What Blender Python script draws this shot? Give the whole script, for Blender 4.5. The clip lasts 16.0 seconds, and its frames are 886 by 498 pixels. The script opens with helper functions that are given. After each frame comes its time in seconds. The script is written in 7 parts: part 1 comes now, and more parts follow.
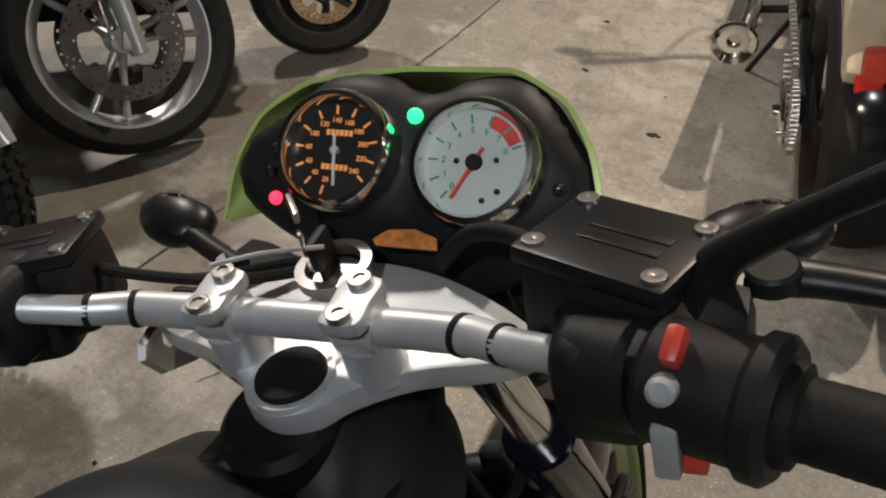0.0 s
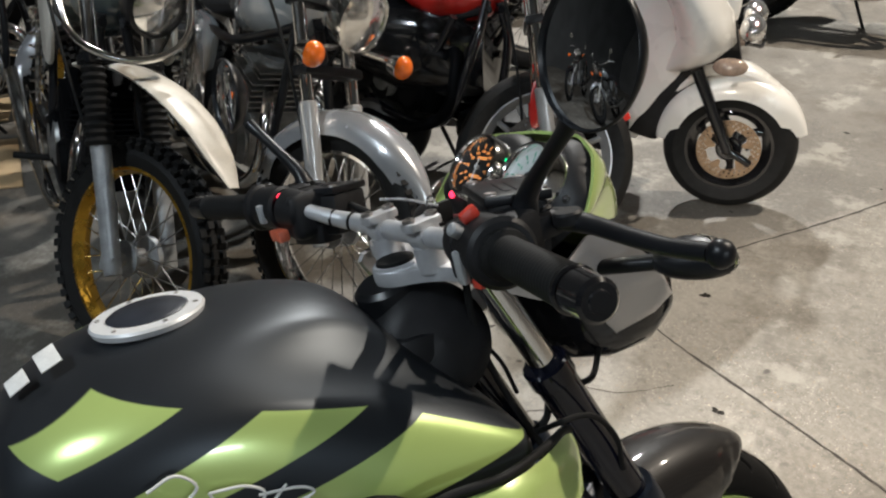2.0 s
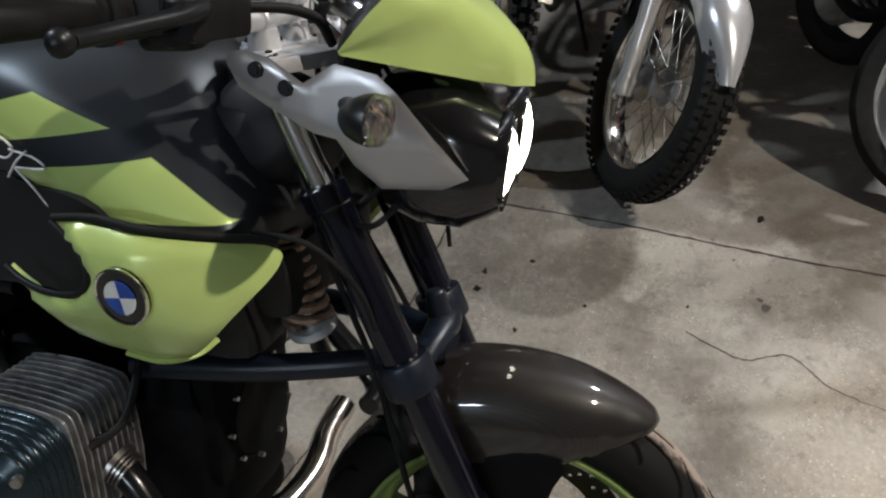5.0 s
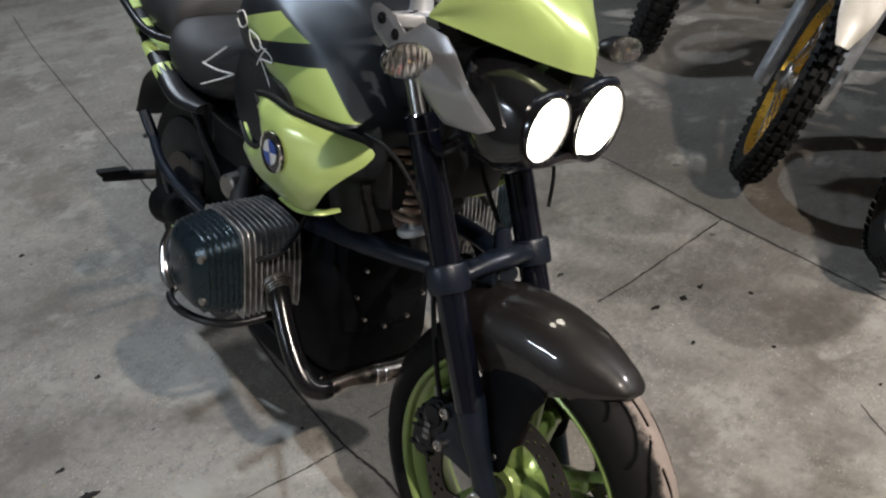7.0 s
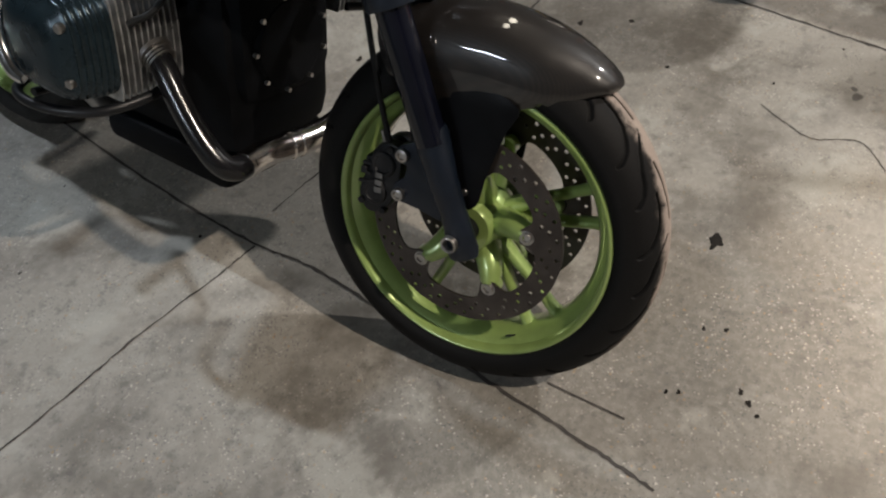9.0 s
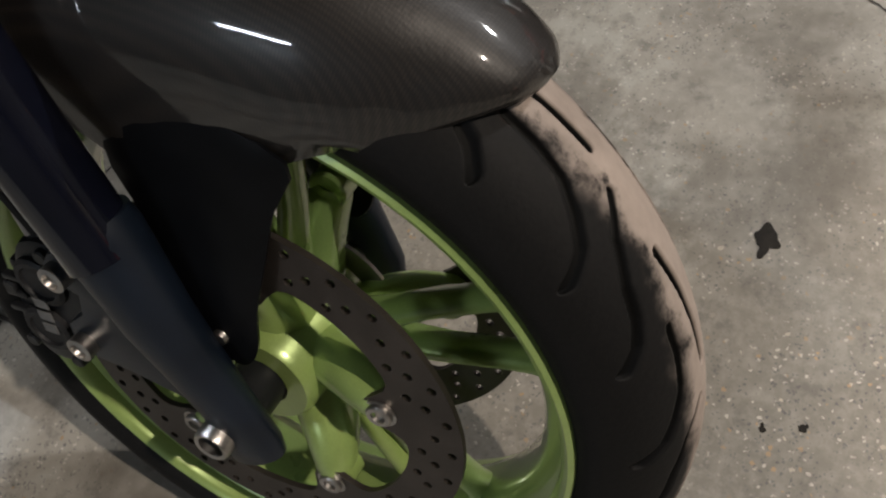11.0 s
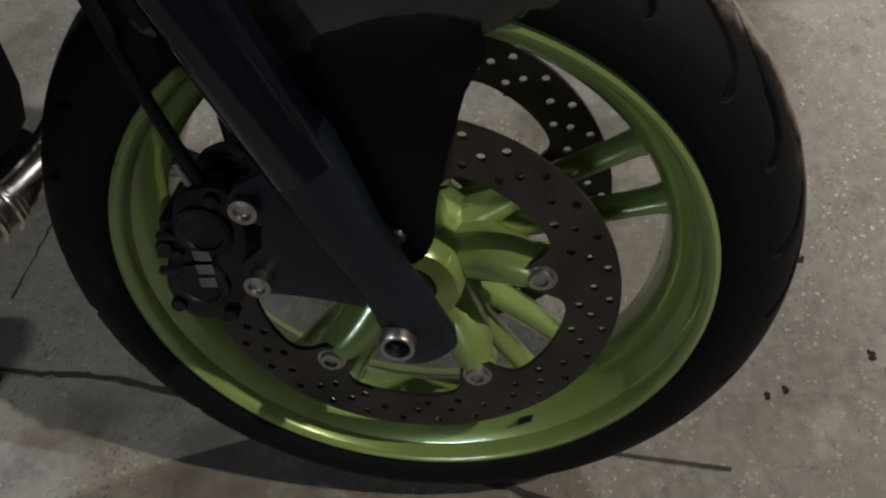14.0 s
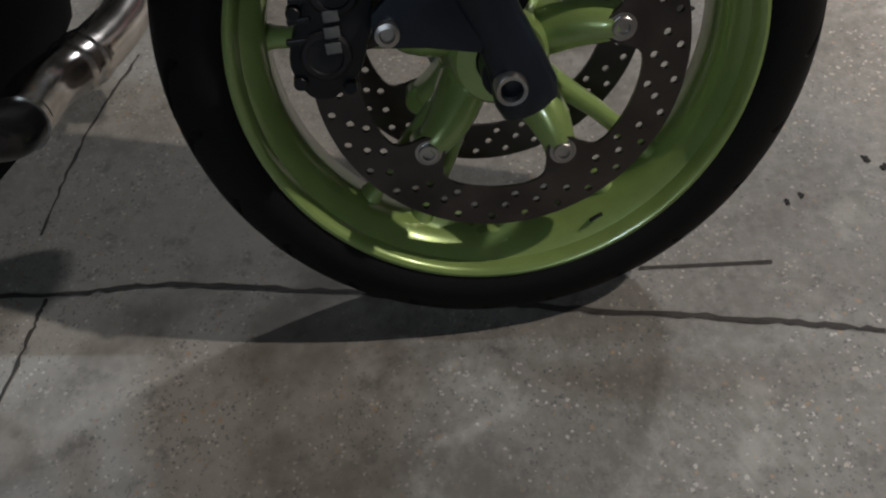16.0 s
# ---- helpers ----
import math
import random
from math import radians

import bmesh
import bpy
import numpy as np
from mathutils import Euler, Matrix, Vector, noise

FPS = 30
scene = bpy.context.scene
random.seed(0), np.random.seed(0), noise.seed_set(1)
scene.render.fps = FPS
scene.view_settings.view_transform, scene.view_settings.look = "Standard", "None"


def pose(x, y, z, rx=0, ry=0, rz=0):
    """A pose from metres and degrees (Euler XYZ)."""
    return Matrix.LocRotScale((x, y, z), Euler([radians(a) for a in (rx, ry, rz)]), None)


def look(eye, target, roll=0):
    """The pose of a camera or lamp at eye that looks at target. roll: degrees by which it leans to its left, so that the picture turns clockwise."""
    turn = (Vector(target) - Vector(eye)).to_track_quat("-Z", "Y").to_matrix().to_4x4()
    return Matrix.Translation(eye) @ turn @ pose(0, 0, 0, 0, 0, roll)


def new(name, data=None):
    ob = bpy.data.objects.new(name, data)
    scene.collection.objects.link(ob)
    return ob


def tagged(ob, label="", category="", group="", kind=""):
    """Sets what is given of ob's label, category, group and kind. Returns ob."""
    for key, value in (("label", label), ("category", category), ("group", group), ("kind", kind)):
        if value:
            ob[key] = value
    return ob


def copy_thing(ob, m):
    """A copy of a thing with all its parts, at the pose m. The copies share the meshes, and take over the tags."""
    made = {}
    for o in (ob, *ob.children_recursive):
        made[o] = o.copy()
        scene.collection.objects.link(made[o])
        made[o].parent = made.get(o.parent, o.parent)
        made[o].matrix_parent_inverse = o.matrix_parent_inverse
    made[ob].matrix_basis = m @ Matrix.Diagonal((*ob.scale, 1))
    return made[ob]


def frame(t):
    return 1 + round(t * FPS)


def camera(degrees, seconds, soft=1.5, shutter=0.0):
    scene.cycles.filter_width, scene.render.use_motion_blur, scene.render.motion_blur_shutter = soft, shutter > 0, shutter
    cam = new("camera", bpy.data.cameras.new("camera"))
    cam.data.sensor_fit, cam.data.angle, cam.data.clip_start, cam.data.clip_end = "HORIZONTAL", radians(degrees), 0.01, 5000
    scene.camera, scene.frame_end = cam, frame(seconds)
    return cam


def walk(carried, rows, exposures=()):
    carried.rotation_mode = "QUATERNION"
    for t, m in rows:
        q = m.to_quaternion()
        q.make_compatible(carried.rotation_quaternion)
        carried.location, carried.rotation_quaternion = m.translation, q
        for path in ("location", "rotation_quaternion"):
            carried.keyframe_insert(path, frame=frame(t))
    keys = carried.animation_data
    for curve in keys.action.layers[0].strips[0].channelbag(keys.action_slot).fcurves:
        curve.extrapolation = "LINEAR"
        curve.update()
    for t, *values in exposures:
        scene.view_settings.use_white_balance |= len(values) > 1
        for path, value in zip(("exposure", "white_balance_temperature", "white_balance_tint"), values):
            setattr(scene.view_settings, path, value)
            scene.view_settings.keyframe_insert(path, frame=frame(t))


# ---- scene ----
cam = camera(55.4, 16.0, soft=2.2)
PATH = [
    (0, (-0.041, -0.597, 1.41), (-0.463, 0.819, 0.063), 4.2),
    (0.5, (0.126, -0.594, 1.444), (-0.753, 0.635, 0.135), -2.6),
    (1, (0.254, -0.621, 1.471), (-0.958, 0.418, 0.266), -4.7),
    (1.5, (0.401, -0.708, 1.486), (-0.962, 0.31, 0.434), -3.5),
    (2, (0.512, -0.731, 1.508), (-0.916, 0.228, 0.487), -4.5),
    (2.5, (0.598, -0.605, 1.486), (-0.921, 0.13, 0.413), -7.1),
    (3, (0.667, -0.449, 1.46), (-0.923, -0.009, 0.329), -8.1),
    (3.5, (0.676, -0.31, 1.432), (-0.941, -0.07, 0.28), -10.7),
    (4, (0.665, -0.155, 1.4), (-0.931, -0.191, 0.196), -8.5),
    (4.2, (0.671, -0.103, 1.398), (-0.915, -0.205, 0.183), -8.2),
    (6.3, (0.727, 0.535, 1.425), (-0.619, -0.483, 0.352), -6.1),
    (6.5, (0.727, 0.598, 1.431), (-0.56, -0.512, 0.377), -6.9),
    (7, (0.738, 0.684, 1.419), (-0.396, -0.552, 0.329), -7.0),
    (7.5, (0.808, 0.652, 1.393), (-0.326, -0.506, 0.221), -6.0),
    (8, (0.912, 0.591, 1.365), (-0.287, -0.38, 0.092), -5.5),
    (8.2, (0.943, 0.567, 1.348), (-0.249, -0.351, 0.03), -5.7),
    (10.5, (0.382, 0.305, 0.905), (-0.707, -0.275, -0.67), -12.3),
    (11, (0.207, 0.297, 0.835), (-0.701, -0.359, -0.822), -17.1),
    (11.5, (0.117, 0.293, 0.796), (-0.708, -0.362, -0.903), -23.3),
    (12, (0.084, 0.304, 0.771), (-0.699, -0.345, -0.952), -27.8),
    (12.5, (0.106, 0.32, 0.758), (-0.658, -0.257, -0.997), -28.7),
    (13, (0.173, 0.295, 0.768), (-0.604, -0.174, -1.014), -24.9),
    (13.5, (0.274, 0.185, 0.813), (-0.652, -0.117, -0.934), -16.4),
    (14, (0.368, 0.111, 0.862), (-0.682, -0.15, -0.82), -12.2),
    (14.5, (0.491, 0.107, 0.909), (-0.719, -0.151, -0.662), -9.6),
    (15, (0.541, 0.093, 0.901), (-0.738, -0.092, -0.626), -8.2),
    (15.5, (0.585, 0.015, 0.832), (-0.642, -0.011, -0.748), -5.0),
    (16, (0.61, -0.071, 0.777), (-0.612, -0.072, -0.806), -8.2),
]
walk(cam, [(t, look(eye, target, roll)) for t, eye, target, roll in PATH],
     exposures=[(0, -0.35, 6900, 13), (0.5, -0.05, 6300, 14), (1, 0.03, 7000, 14), (1.5, 0.1, 6950, 14), (2, 0.08, 6350, 9), (3.5, -0.08, 6250, 9), (4, -0.05, 6250, 10), (6.5, 0.12, 6150, 11), (7, 0.2, 6150, 12), (8, 0.22, 6250, 11), (10.5, -0.15, 6350, 11), (11.5, 0.08, 6300, 11), (12.5, 0.0, 6000, 10), (13, -0.2, 6050, 10), (14, -0.68, 6200, 10), (16, -0.66, 5950, 11)])

# ---------------------------------------------------------------- light
world = bpy.data.worlds.new("night_hall")
world.use_nodes = True
world.node_tree.nodes["Background"].inputs["Color"].default_value = (0.55, 0.62, 0.75, 1)
world.node_tree.nodes["Background"].inputs["Strength"].default_value = 0.002
scene.world = world
scene.view_settings.exposure = 0.0


def area_lamp(name, place, target, size_x, size_y, watts, colour, spread=180):
    data = bpy.data.lights.new(name, "AREA")
    data.shape, data.size, data.size_y = "RECTANGLE", size_x, size_y
    data.energy, data.color, data.spread = watts, colour, radians(spread)
    ob = new(name, data)
    ob.matrix_basis = look(place, target)
    return ob


WARM, SOFT, COOL = (1.0, 0.87, 0.72), (1.0, 0.97, 0.92), (0.84, 0.93, 1.0)
# (place, aimed at, size across, size along, watts, colour, spread): lamps hung under the ceiling
LAMPS = [
    ((-4.4, 3.9, 4.95), (-4.4, 3.9, 0), 0.12, 0.5, 480, SOFT, 170),
    ((0.4, 3.8, 4.95), (0.4, 3.8, 0), 0.10, 0.10, 360, WARM, 170),
    ((4.5, -1.2, 3.3), (4.5, -1.2, 0), 0.10, 1.3, 95, COOL, 180),
    ((-0.7, -3.4, 4.95), (-0.7, -3.4, 0), 0.12, 0.4, 160, COOL, 180),
]

# ---------------------------------------------------------------- mesh helpers
I4 = Matrix.Identity(4)
WORLD = {}          # the world pose of every object made below


def merged(*parts):
    """One bmesh out of several (each freed)."""
    out = bmesh.new()
    for bm in parts:
        table = {v: out.verts.new(v.co) for v in bm.verts}
        for f in bm.faces:
            try:
                out.faces.new([table[v] for v in f.verts])
            except ValueError:
                pass
        bm.free()
    return out


def moved(bm, m):
    bm.transform(m)
    if m.to_3x3().determinant() < 0:
        bmesh.ops.reverse_faces(bm, faces=bm.faces)
    return bm


def loft(rings, closed=True, caps=True):
    bm = bmesh.new()
    rows = [[bm.verts.new(p) for p in ring] for ring in rings]
    n = len(rows[0])
    for a, b in zip(rows, rows[1:]):
        for i in range(n if closed else n - 1):
            j = (i + 1) % n
            bm.faces.new((a[i], a[j], b[j], b[i]))
    if caps and closed:
        bm.faces.new(list(reversed(rows[0])))
        bm.faces.new(rows[-1])
    bmesh.ops.recalc_face_normals(bm, faces=bm.faces)
    return bm


def lathe(profile, seg=64, loop=False, axis="X"):
    """Turns (radius, along) points round the x axis, or another."""
    bm = bmesh.new()
    rows = []
    for r, h in profile:
        ring = []
        for k in range(seg):
            a = 2 * math.pi * k / seg
            p = (h, r * math.cos(a), r * math.sin(a))
            ring.append(bm.verts.new(p if axis == "X" else (p[2], p[0], p[1]) if axis == "Y" else (p[1], p[2], p[0])))
        rows.append(ring)
    pairs = list(zip(rows, rows[1:])) + ([(rows[-1], rows[0])] if loop else [])
    for a, b in pairs:
        for i in range(seg):
            j = (i + 1) % seg
            bm.faces.new((a[i], a[j], b[j], b[i]))
    if not loop:
        for ring in (rows[0], rows[-1]):
            bm.faces.new(ring)
    bmesh.ops.recalc_face_normals(bm, faces=bm.faces)
    return bm


def smooth_line(points, per=6):
    """A Catmull-Rom line through the points."""
    p = [Vector(q) for q in points]
    if len(p) < 3:
        return p
    q = [2 * p[0] - p[1], *p, 2 * p[-1] - p[-2]]
    out = []
    for a, b, c, d in zip(q, q[1:], q[2:], q[3:]):
        for k in range(per):
            t = k / per
            out.append(0.5 * (2 * b + (c - a) * t + (2 * a - 5 * b + 4 * c - d) * t * t + (3 * b - a - 3 * c + d) * t**3))
    return out + [p[-1]]


def tube(points, r, seg=12, per=6, flat=1.0):
    """A tube along a smooth line; r may be one radius, or one for each point given."""
    line = smooth_line(points, per)
    n = len(line)
    radii = [r] * n if not isinstance(r, (list, tuple)) else [float(q) for q in np.interp(np.linspace(0, len(r) - 1, n), range(len(r)), r)]
    side, rings = None, []
    for k, p in enumerate(line):
        way = (line[min(k + 1, n - 1)] - line[max(k - 1, 0)]).normalized()
        if side is None:
            side = way.cross(Vector((0, 0, 1)) if abs(way.z) < 0.9 else Vector((1, 0, 0))).normalized()
        side = (side - way * side.dot(way)).normalized()
        up = way.cross(side)
        rings.append([p + radii[k] * (math.cos(a) * side + flat * math.sin(a) * up) for a in (2 * math.pi * i / seg for i in range(seg))])
    return loft(rings)


def rod(a, b, r, r2=None, seg=20, bevel=0.0):
    a, b = Vector(a), Vector(b)
    r2 = r if r2 is None else r2
    length = (b - a).length
    bevel = min(bevel, length / 3)
    prof = [(r - bevel, 0), (r, bevel), (r2, length - bevel), (r2 - bevel, length)] if bevel else [(r, 0), (r2, length)]
    bm = lathe(prof, seg, axis="Z")
    return moved(bm, Matrix.Translation(a) @ (b - a).to_track_quat("Z", "Y").to_matrix().to_4x4())


def box(c, s, bevel=0.0, seg=2):
    bm = bmesh.new()
    bmesh.ops.create_cube(bm, size=1, matrix=Matrix.Translation(c) @ Matrix.Diagonal((*s, 1)))
    if bevel:
        bmesh.ops.bevel(bm, geom=bm.edges[:], offset=bevel, segments=seg, affect="EDGES", profile=0.6)
    return bm


def blob(c, s, seg=24, power=1.0):
    """A rounded body of half sizes s."""
    bm = bmesh.new()
    bmesh.ops.create_uvsphere(bm, u_segments=seg, v_segments=seg // 2, radius=1)
    for v in bm.verts:
        v.co = Vector(c) + Vector([math.copysign(abs(q) ** power, q) * h for q, h in zip(v.co, s)])
    return bm


def plate(outline, thick, bevel=0.0):
    """A flat plate in x and y, its middle at z = 0."""
    bm = bmesh.new()
    face = bm.faces.new([bm.verts.new((x, y, -thick / 2)) for x, y in outline])
    bmesh.ops.recalc_face_normals(bm, faces=bm.faces)
    got = bmesh.ops.extrude_face_region(bm, geom=[face])
    bmesh.ops.translate(bm, vec=(0, 0, thick), verts=[v for v in got["geom"] if isinstance(v, bmesh.types.BMVert)])
    bmesh.ops.recalc_face_normals(bm, faces=bm.faces)
    if bevel:
        edges = [e for e in bm.edges if abs(e.verts[0].co.z - e.verts[1].co.z) < 1e-6]
        bmesh.ops.bevel(bm, geom=edges, offset=bevel, segments=2, affect="EDGES", profile=0.6)
    return bm


def in_outline(x, y, outline):
    inside = False
    for (x1, y1), (x2, y2) in zip(outline, outline[1:] + outline[:1]):
        if (y1 > y) != (y2 > y) and x < (x2 - x1) * (y - y1) / (y2 - y1) + x1:
            inside = not inside
    return inside


def edge_gap(x, y, outline):
    best = 9.0
    for (x1, y1), (x2, y2) in zip(outline, outline[1:] + outline[:1]):
        dx, dy = x2 - x1, y2 - y1
        k = max(0, min(1, ((x - x1) * dx + (y - y1) * dy) / (dx * dx + dy * dy + 1e-12)))
        best = min(best, math.hypot(x - x1 - k * dx, y - y1 - k * dy))
    return best


def rounded(outline, per=4):
    """A smooth closed outline through the corners given."""
    n = len(outline)
    p = [Vector((x, y)) for x, y in outline]
    out = []
    for i in range(n):
        a, b, c, d = p[i - 1], p[i], p[(i + 1) % n], p[(i + 2) % n]
        for k in range(per):
            t = k / per
            q = 0.5 * (2 * b + (c - a) * t + (2 * a - 5 * b + 4 * c - d) * t * t + (3 * b - a - 3 * c + d) * t**3)
            out.append((q.x, q.y))
    return out


def sheet(outline, height, step=0.012, holes=(), roll=0.0, depth=0.0):
    """A curved sheet over an outline: height(u, v) gives the third coordinate; its rim is rolled in by depth over the width roll.
    holes: circles (u, v, r)."""
    from mathutils.geometry import delaunay_2d_cdt
    pts, edges = [Vector(p) for p in outline], [(i, (i + 1) % len(outline)) for i in range(len(outline))]
    for u, v, r in holes:
        first = len(pts)
        for k in range(8):
            pts.append(Vector((u + r * math.cos(k * math.pi / 4), v + r * math.sin(k * math.pi / 4))))
            edges.append((first + k, first + (k + 1) % 8))
    us, vs = [p[0] for p in outline], [p[1] for p in outline]
    u = min(us) + step / 2
    while u < max(us):
        v = min(vs) + step / 2
        while v < max(vs):
            if in_outline(u, v, outline) and edge_gap(u, v, outline) > step * 0.35 and all(math.hypot(u - a, v - b) > r * 1.3 for a, b, r in holes):
                pts.append(Vector((u, v)))
            v += step
        u += step
    verts, _, faces, *_ = delaunay_2d_cdt(pts, edges, [], 0, 1e-6)
    bm = bmesh.new()
    made = []
    for p in verts:
        drop = 0.0
        if roll:
            g = min(1.0, edge_gap(p.x, p.y, outline) / roll)
            drop = depth * (1 - math.sqrt(max(0.0, 1 - (1 - g) ** 2)))
        made.append(bm.verts.new((p.x, p.y, height(p.x, p.y) - drop)))
    for f in faces:
        cx, cy = sum(verts[i].x for i in f) / len(f), sum(verts[i].y for i in f) / len(f)
        if in_outline(cx, cy, outline) and all(math.hypot(cx - a, cy - b) > r * 0.9 for a, b, r in holes):
            bm.faces.new([made[i] for i in f])
    bmesh.ops.delete(bm, geom=[v for v in bm.verts if not v.link_faces], context="VERTS")
    return bm


def thickened(bm, t):
    """Gives a sheet thickness t, downwards along its normals."""
    bmesh.ops.recalc_face_normals(bm, faces=bm.faces)
    bmesh.ops.solidify(bm, geom=bm.faces[:], thickness=t)
    bmesh.ops.recalc_face_normals(bm, faces=bm.faces)
    return bm


def lettering(text, size, depth=0.0006):
    curve = bpy.data.curves.new("lettering", "FONT")
    curve.body, curve.size, curve.extrude = text, size, depth
    curve.align_x, curve.align_y = "CENTER", "CENTER"
    ob = bpy.data.objects.new("lettering", curve)
    me = bpy.data.meshes.new_from_object(ob)
    bm = bmesh.new()
    bm.from_mesh(me)
    bpy.data.objects.remove(ob)
    bpy.data.curves.remove(curve)
    bpy.data.meshes.remove(me)
    return bm


YZ = Matrix(((0, 0, 1, 0), (1, 0, 0, 0), (0, 1, 0, 0), (0, 0, 0, 1)))   # a sheet's u, v, height become y, z, x
MIRROR = Matrix.Diagonal((-1, 1, 1, 1))


def made(name, bm, material, m=I4, sharp=38):
    mesh = bpy.data.meshes.new(name)
    bm.to_mesh(mesh)
    bm.free()
    mesh.materials.append(material)
    mesh.shade_smooth()
    mesh.set_sharp_from_angle(angle=radians(sharp))
    ob = new(name, mesh)
    ob.matrix_basis = m
    WORLD[ob] = m
    return ob


def thing(name, place=I4):
    ob = new(name)
    ob.empty_display_size = 0.1
    ob.matrix_basis = place
    WORLD[ob] = place
    return ob


def part(name, bm, material, parent, label="", m=None, sharp=38):
    """One mesh under a thing or part; m: its world pose (by default that of its parent)."""
    m = WORLD[parent] if m is None else m
    ob = made(name, bm, material, m, sharp)
    ob.parent = parent
    ob.matrix_basis = WORLD[parent].inverted() @ m
    if label:
        tagged(ob, label)
    return ob


def again(ob, parent, m):
    """Another part on the same mesh, at the world pose m."""
    twin = new(ob.name.split(".")[0], ob.data)
    twin.parent = parent
    twin.matrix_basis = WORLD[parent].inverted() @ m
    WORLD[twin] = m
    if "label" in ob:
        tagged(twin, ob["label"])
    return twin


def smoother(ob, levels=2):
    mod = ob.modifiers.new("subdivision", "SUBSURF")
    mod.levels = mod.render_levels = levels
    return ob

# ---------------------------------------------------------------- materials
def nodes_of(name):
    m = bpy.data.materials.new(name)
    m.use_nodes = True
    t = m.node_tree
    return m, t, t.nodes["Principled BSDF"]


def node(t, kind, **values):
    n = t.nodes.new(kind)
    for key, value in values.items():
        n.inputs[key.replace("_", " ")].default_value = value
    return n


def maths(t, operation, a, b=None, clamp=False):
    n = t.nodes.new("ShaderNodeMath")
    n.operation, n.use_clamp = operation, clamp
    for socket, value in zip(n.inputs, (a, b)):
        if value is None:
            continue
        if isinstance(value, (int, float)):
            socket.default_value = value
        else:
            t.links.new(value, socket)
    return n.outputs[0]


def mixed(t, factor, a, b):
    n = t.nodes.new("ShaderNodeMix")
    n.data_type = "RGBA"
    for socket, value in ((n.inputs[0], factor), (n.inputs[6], a), (n.inputs[7], b)):
        if isinstance(value, (int, float)):
            socket.default_value = value
        elif isinstance(value, tuple):
            socket.default_value = (*value, 1) if len(value) == 3 else value
        else:
            t.links.new(value, socket)
    return n.outputs[2]


def ramp(t, value, low, high):
    n = t.nodes.new("ShaderNodeMapRange")
    n.interpolation_type = "SMOOTHSTEP"
    t.links.new(value, n.inputs[0])
    n.inputs[1].default_value, n.inputs[2].default_value = low, high
    return n.outputs[0]


def noise_of(t, scale, detail=3, rough=0.55, coord=None):
    n = node(t, "ShaderNodeTexNoise", Scale=scale, Detail=detail, Roughness=rough)
    t.links.new(coord or where(t), n.inputs["Vector"])
    return n.outputs[0]


def where(t):
    for n in t.nodes:
        if n.type == "TEX_COORD":
            return n.outputs["Object"]
    return t.nodes.new("ShaderNodeTexCoord").outputs["Object"]


def bumped(t, p, height, strength, distance=0.001):
    n = node(t, "ShaderNodeBump", Strength=strength, Distance=distance)
    t.links.new(height, n.inputs["Height"])
    t.links.new(n.outputs[0], p.inputs["Normal"])


def surface(name, colour, rough, metal=0.0, vary=0.25, scale=25, grain=300, bump=0.15, coat=0.0, rough_vary=0.15, gloss=0.5):
    """A surface with broad stains and fine grain."""
    m, t, p = nodes_of(name)
    big, fine = noise_of(t, scale), noise_of(t, grain, 2)
    tone = maths(t, "ADD", maths(t, "MULTIPLY", big, 0.7), maths(t, "MULTIPLY", fine, 0.3))
    dark = tuple(c * (1 - vary) for c in colour)
    light = tuple(min(1, c * (1 + vary)) for c in colour)
    t.links.new(mixed(t, ramp(t, tone, 0.3, 0.7), dark, light), p.inputs["Base Color"])
    r = maths(t, "ADD", rough - rough_vary / 2, maths(t, "MULTIPLY", big, rough_vary), True)
    t.links.new(r, p.inputs["Roughness"])
    p.inputs["Metallic"].default_value = metal
    p.inputs["Specular IOR Level"].default_value = gloss
    if coat:
        p.inputs["Coat Weight"].default_value = coat
        p.inputs["Coat Roughness"].default_value = 0.06
    if bump:
        bumped(t, p, fine, bump, 0.0006)
    return m


def glow(name, colour, strength):
    m, t, p = nodes_of(name)
    p.inputs["Base Color"].default_value = (*colour, 1)
    p.inputs["Emission Color"].default_value = (*colour, 1)
    p.inputs["Emission Strength"].default_value = strength
    p.inputs["Roughness"].default_value = 0.3
    return m


def glass_of(name, colour=(1, 1, 1), rough=0.02):
    m, t, p = nodes_of(name)
    p.inputs["Base Color"].default_value = (*colour, 1)
    p.inputs["Roughness"].default_value = rough
    p.inputs["Transmission Weight"].default_value = 1
    p.inputs["IOR"].default_value = 1.45
    return m


GREEN = (0.47, 0.60, 0.19)
green_paint = surface("green_paint", GREEN, 0.32, 0.12, 0.06, 8, 900, 0.03, coat=1.0)
wheel_green = surface("green_wheel_lacquer", (0.245, 0.335, 0.10), 0.30, 0.25, 0.12, 18, 600, 0.05, coat=1.0)
black_satin = surface("black_satin_lacquer", (0.008, 0.0085, 0.010), 0.36, 0.0, 0.3, 12, 500, 0.05, gloss=0.3)
black_plastic = surface("black_grained_plastic", (0.010, 0.010, 0.011), 0.5, 0.0, 0.3, 30, 700, 0.25, gloss=0.25)
black_rubber = surface("black_rubber", (0.009, 0.009, 0.009), 0.65, 0.0, 0.35, 40, 500, 0.3, gloss=0.2)
black_gloss = surface("black_gloss_lacquer", (0.008, 0.008, 0.009), 0.14, 0.0, 0.3, 15, 800, 0.02, coat=0.6)
blue_black = surface("blue_black_cast_metal", (0.0055, 0.0095, 0.018), 0.36, 0.2, 0.25, 20, 700, 0.2)
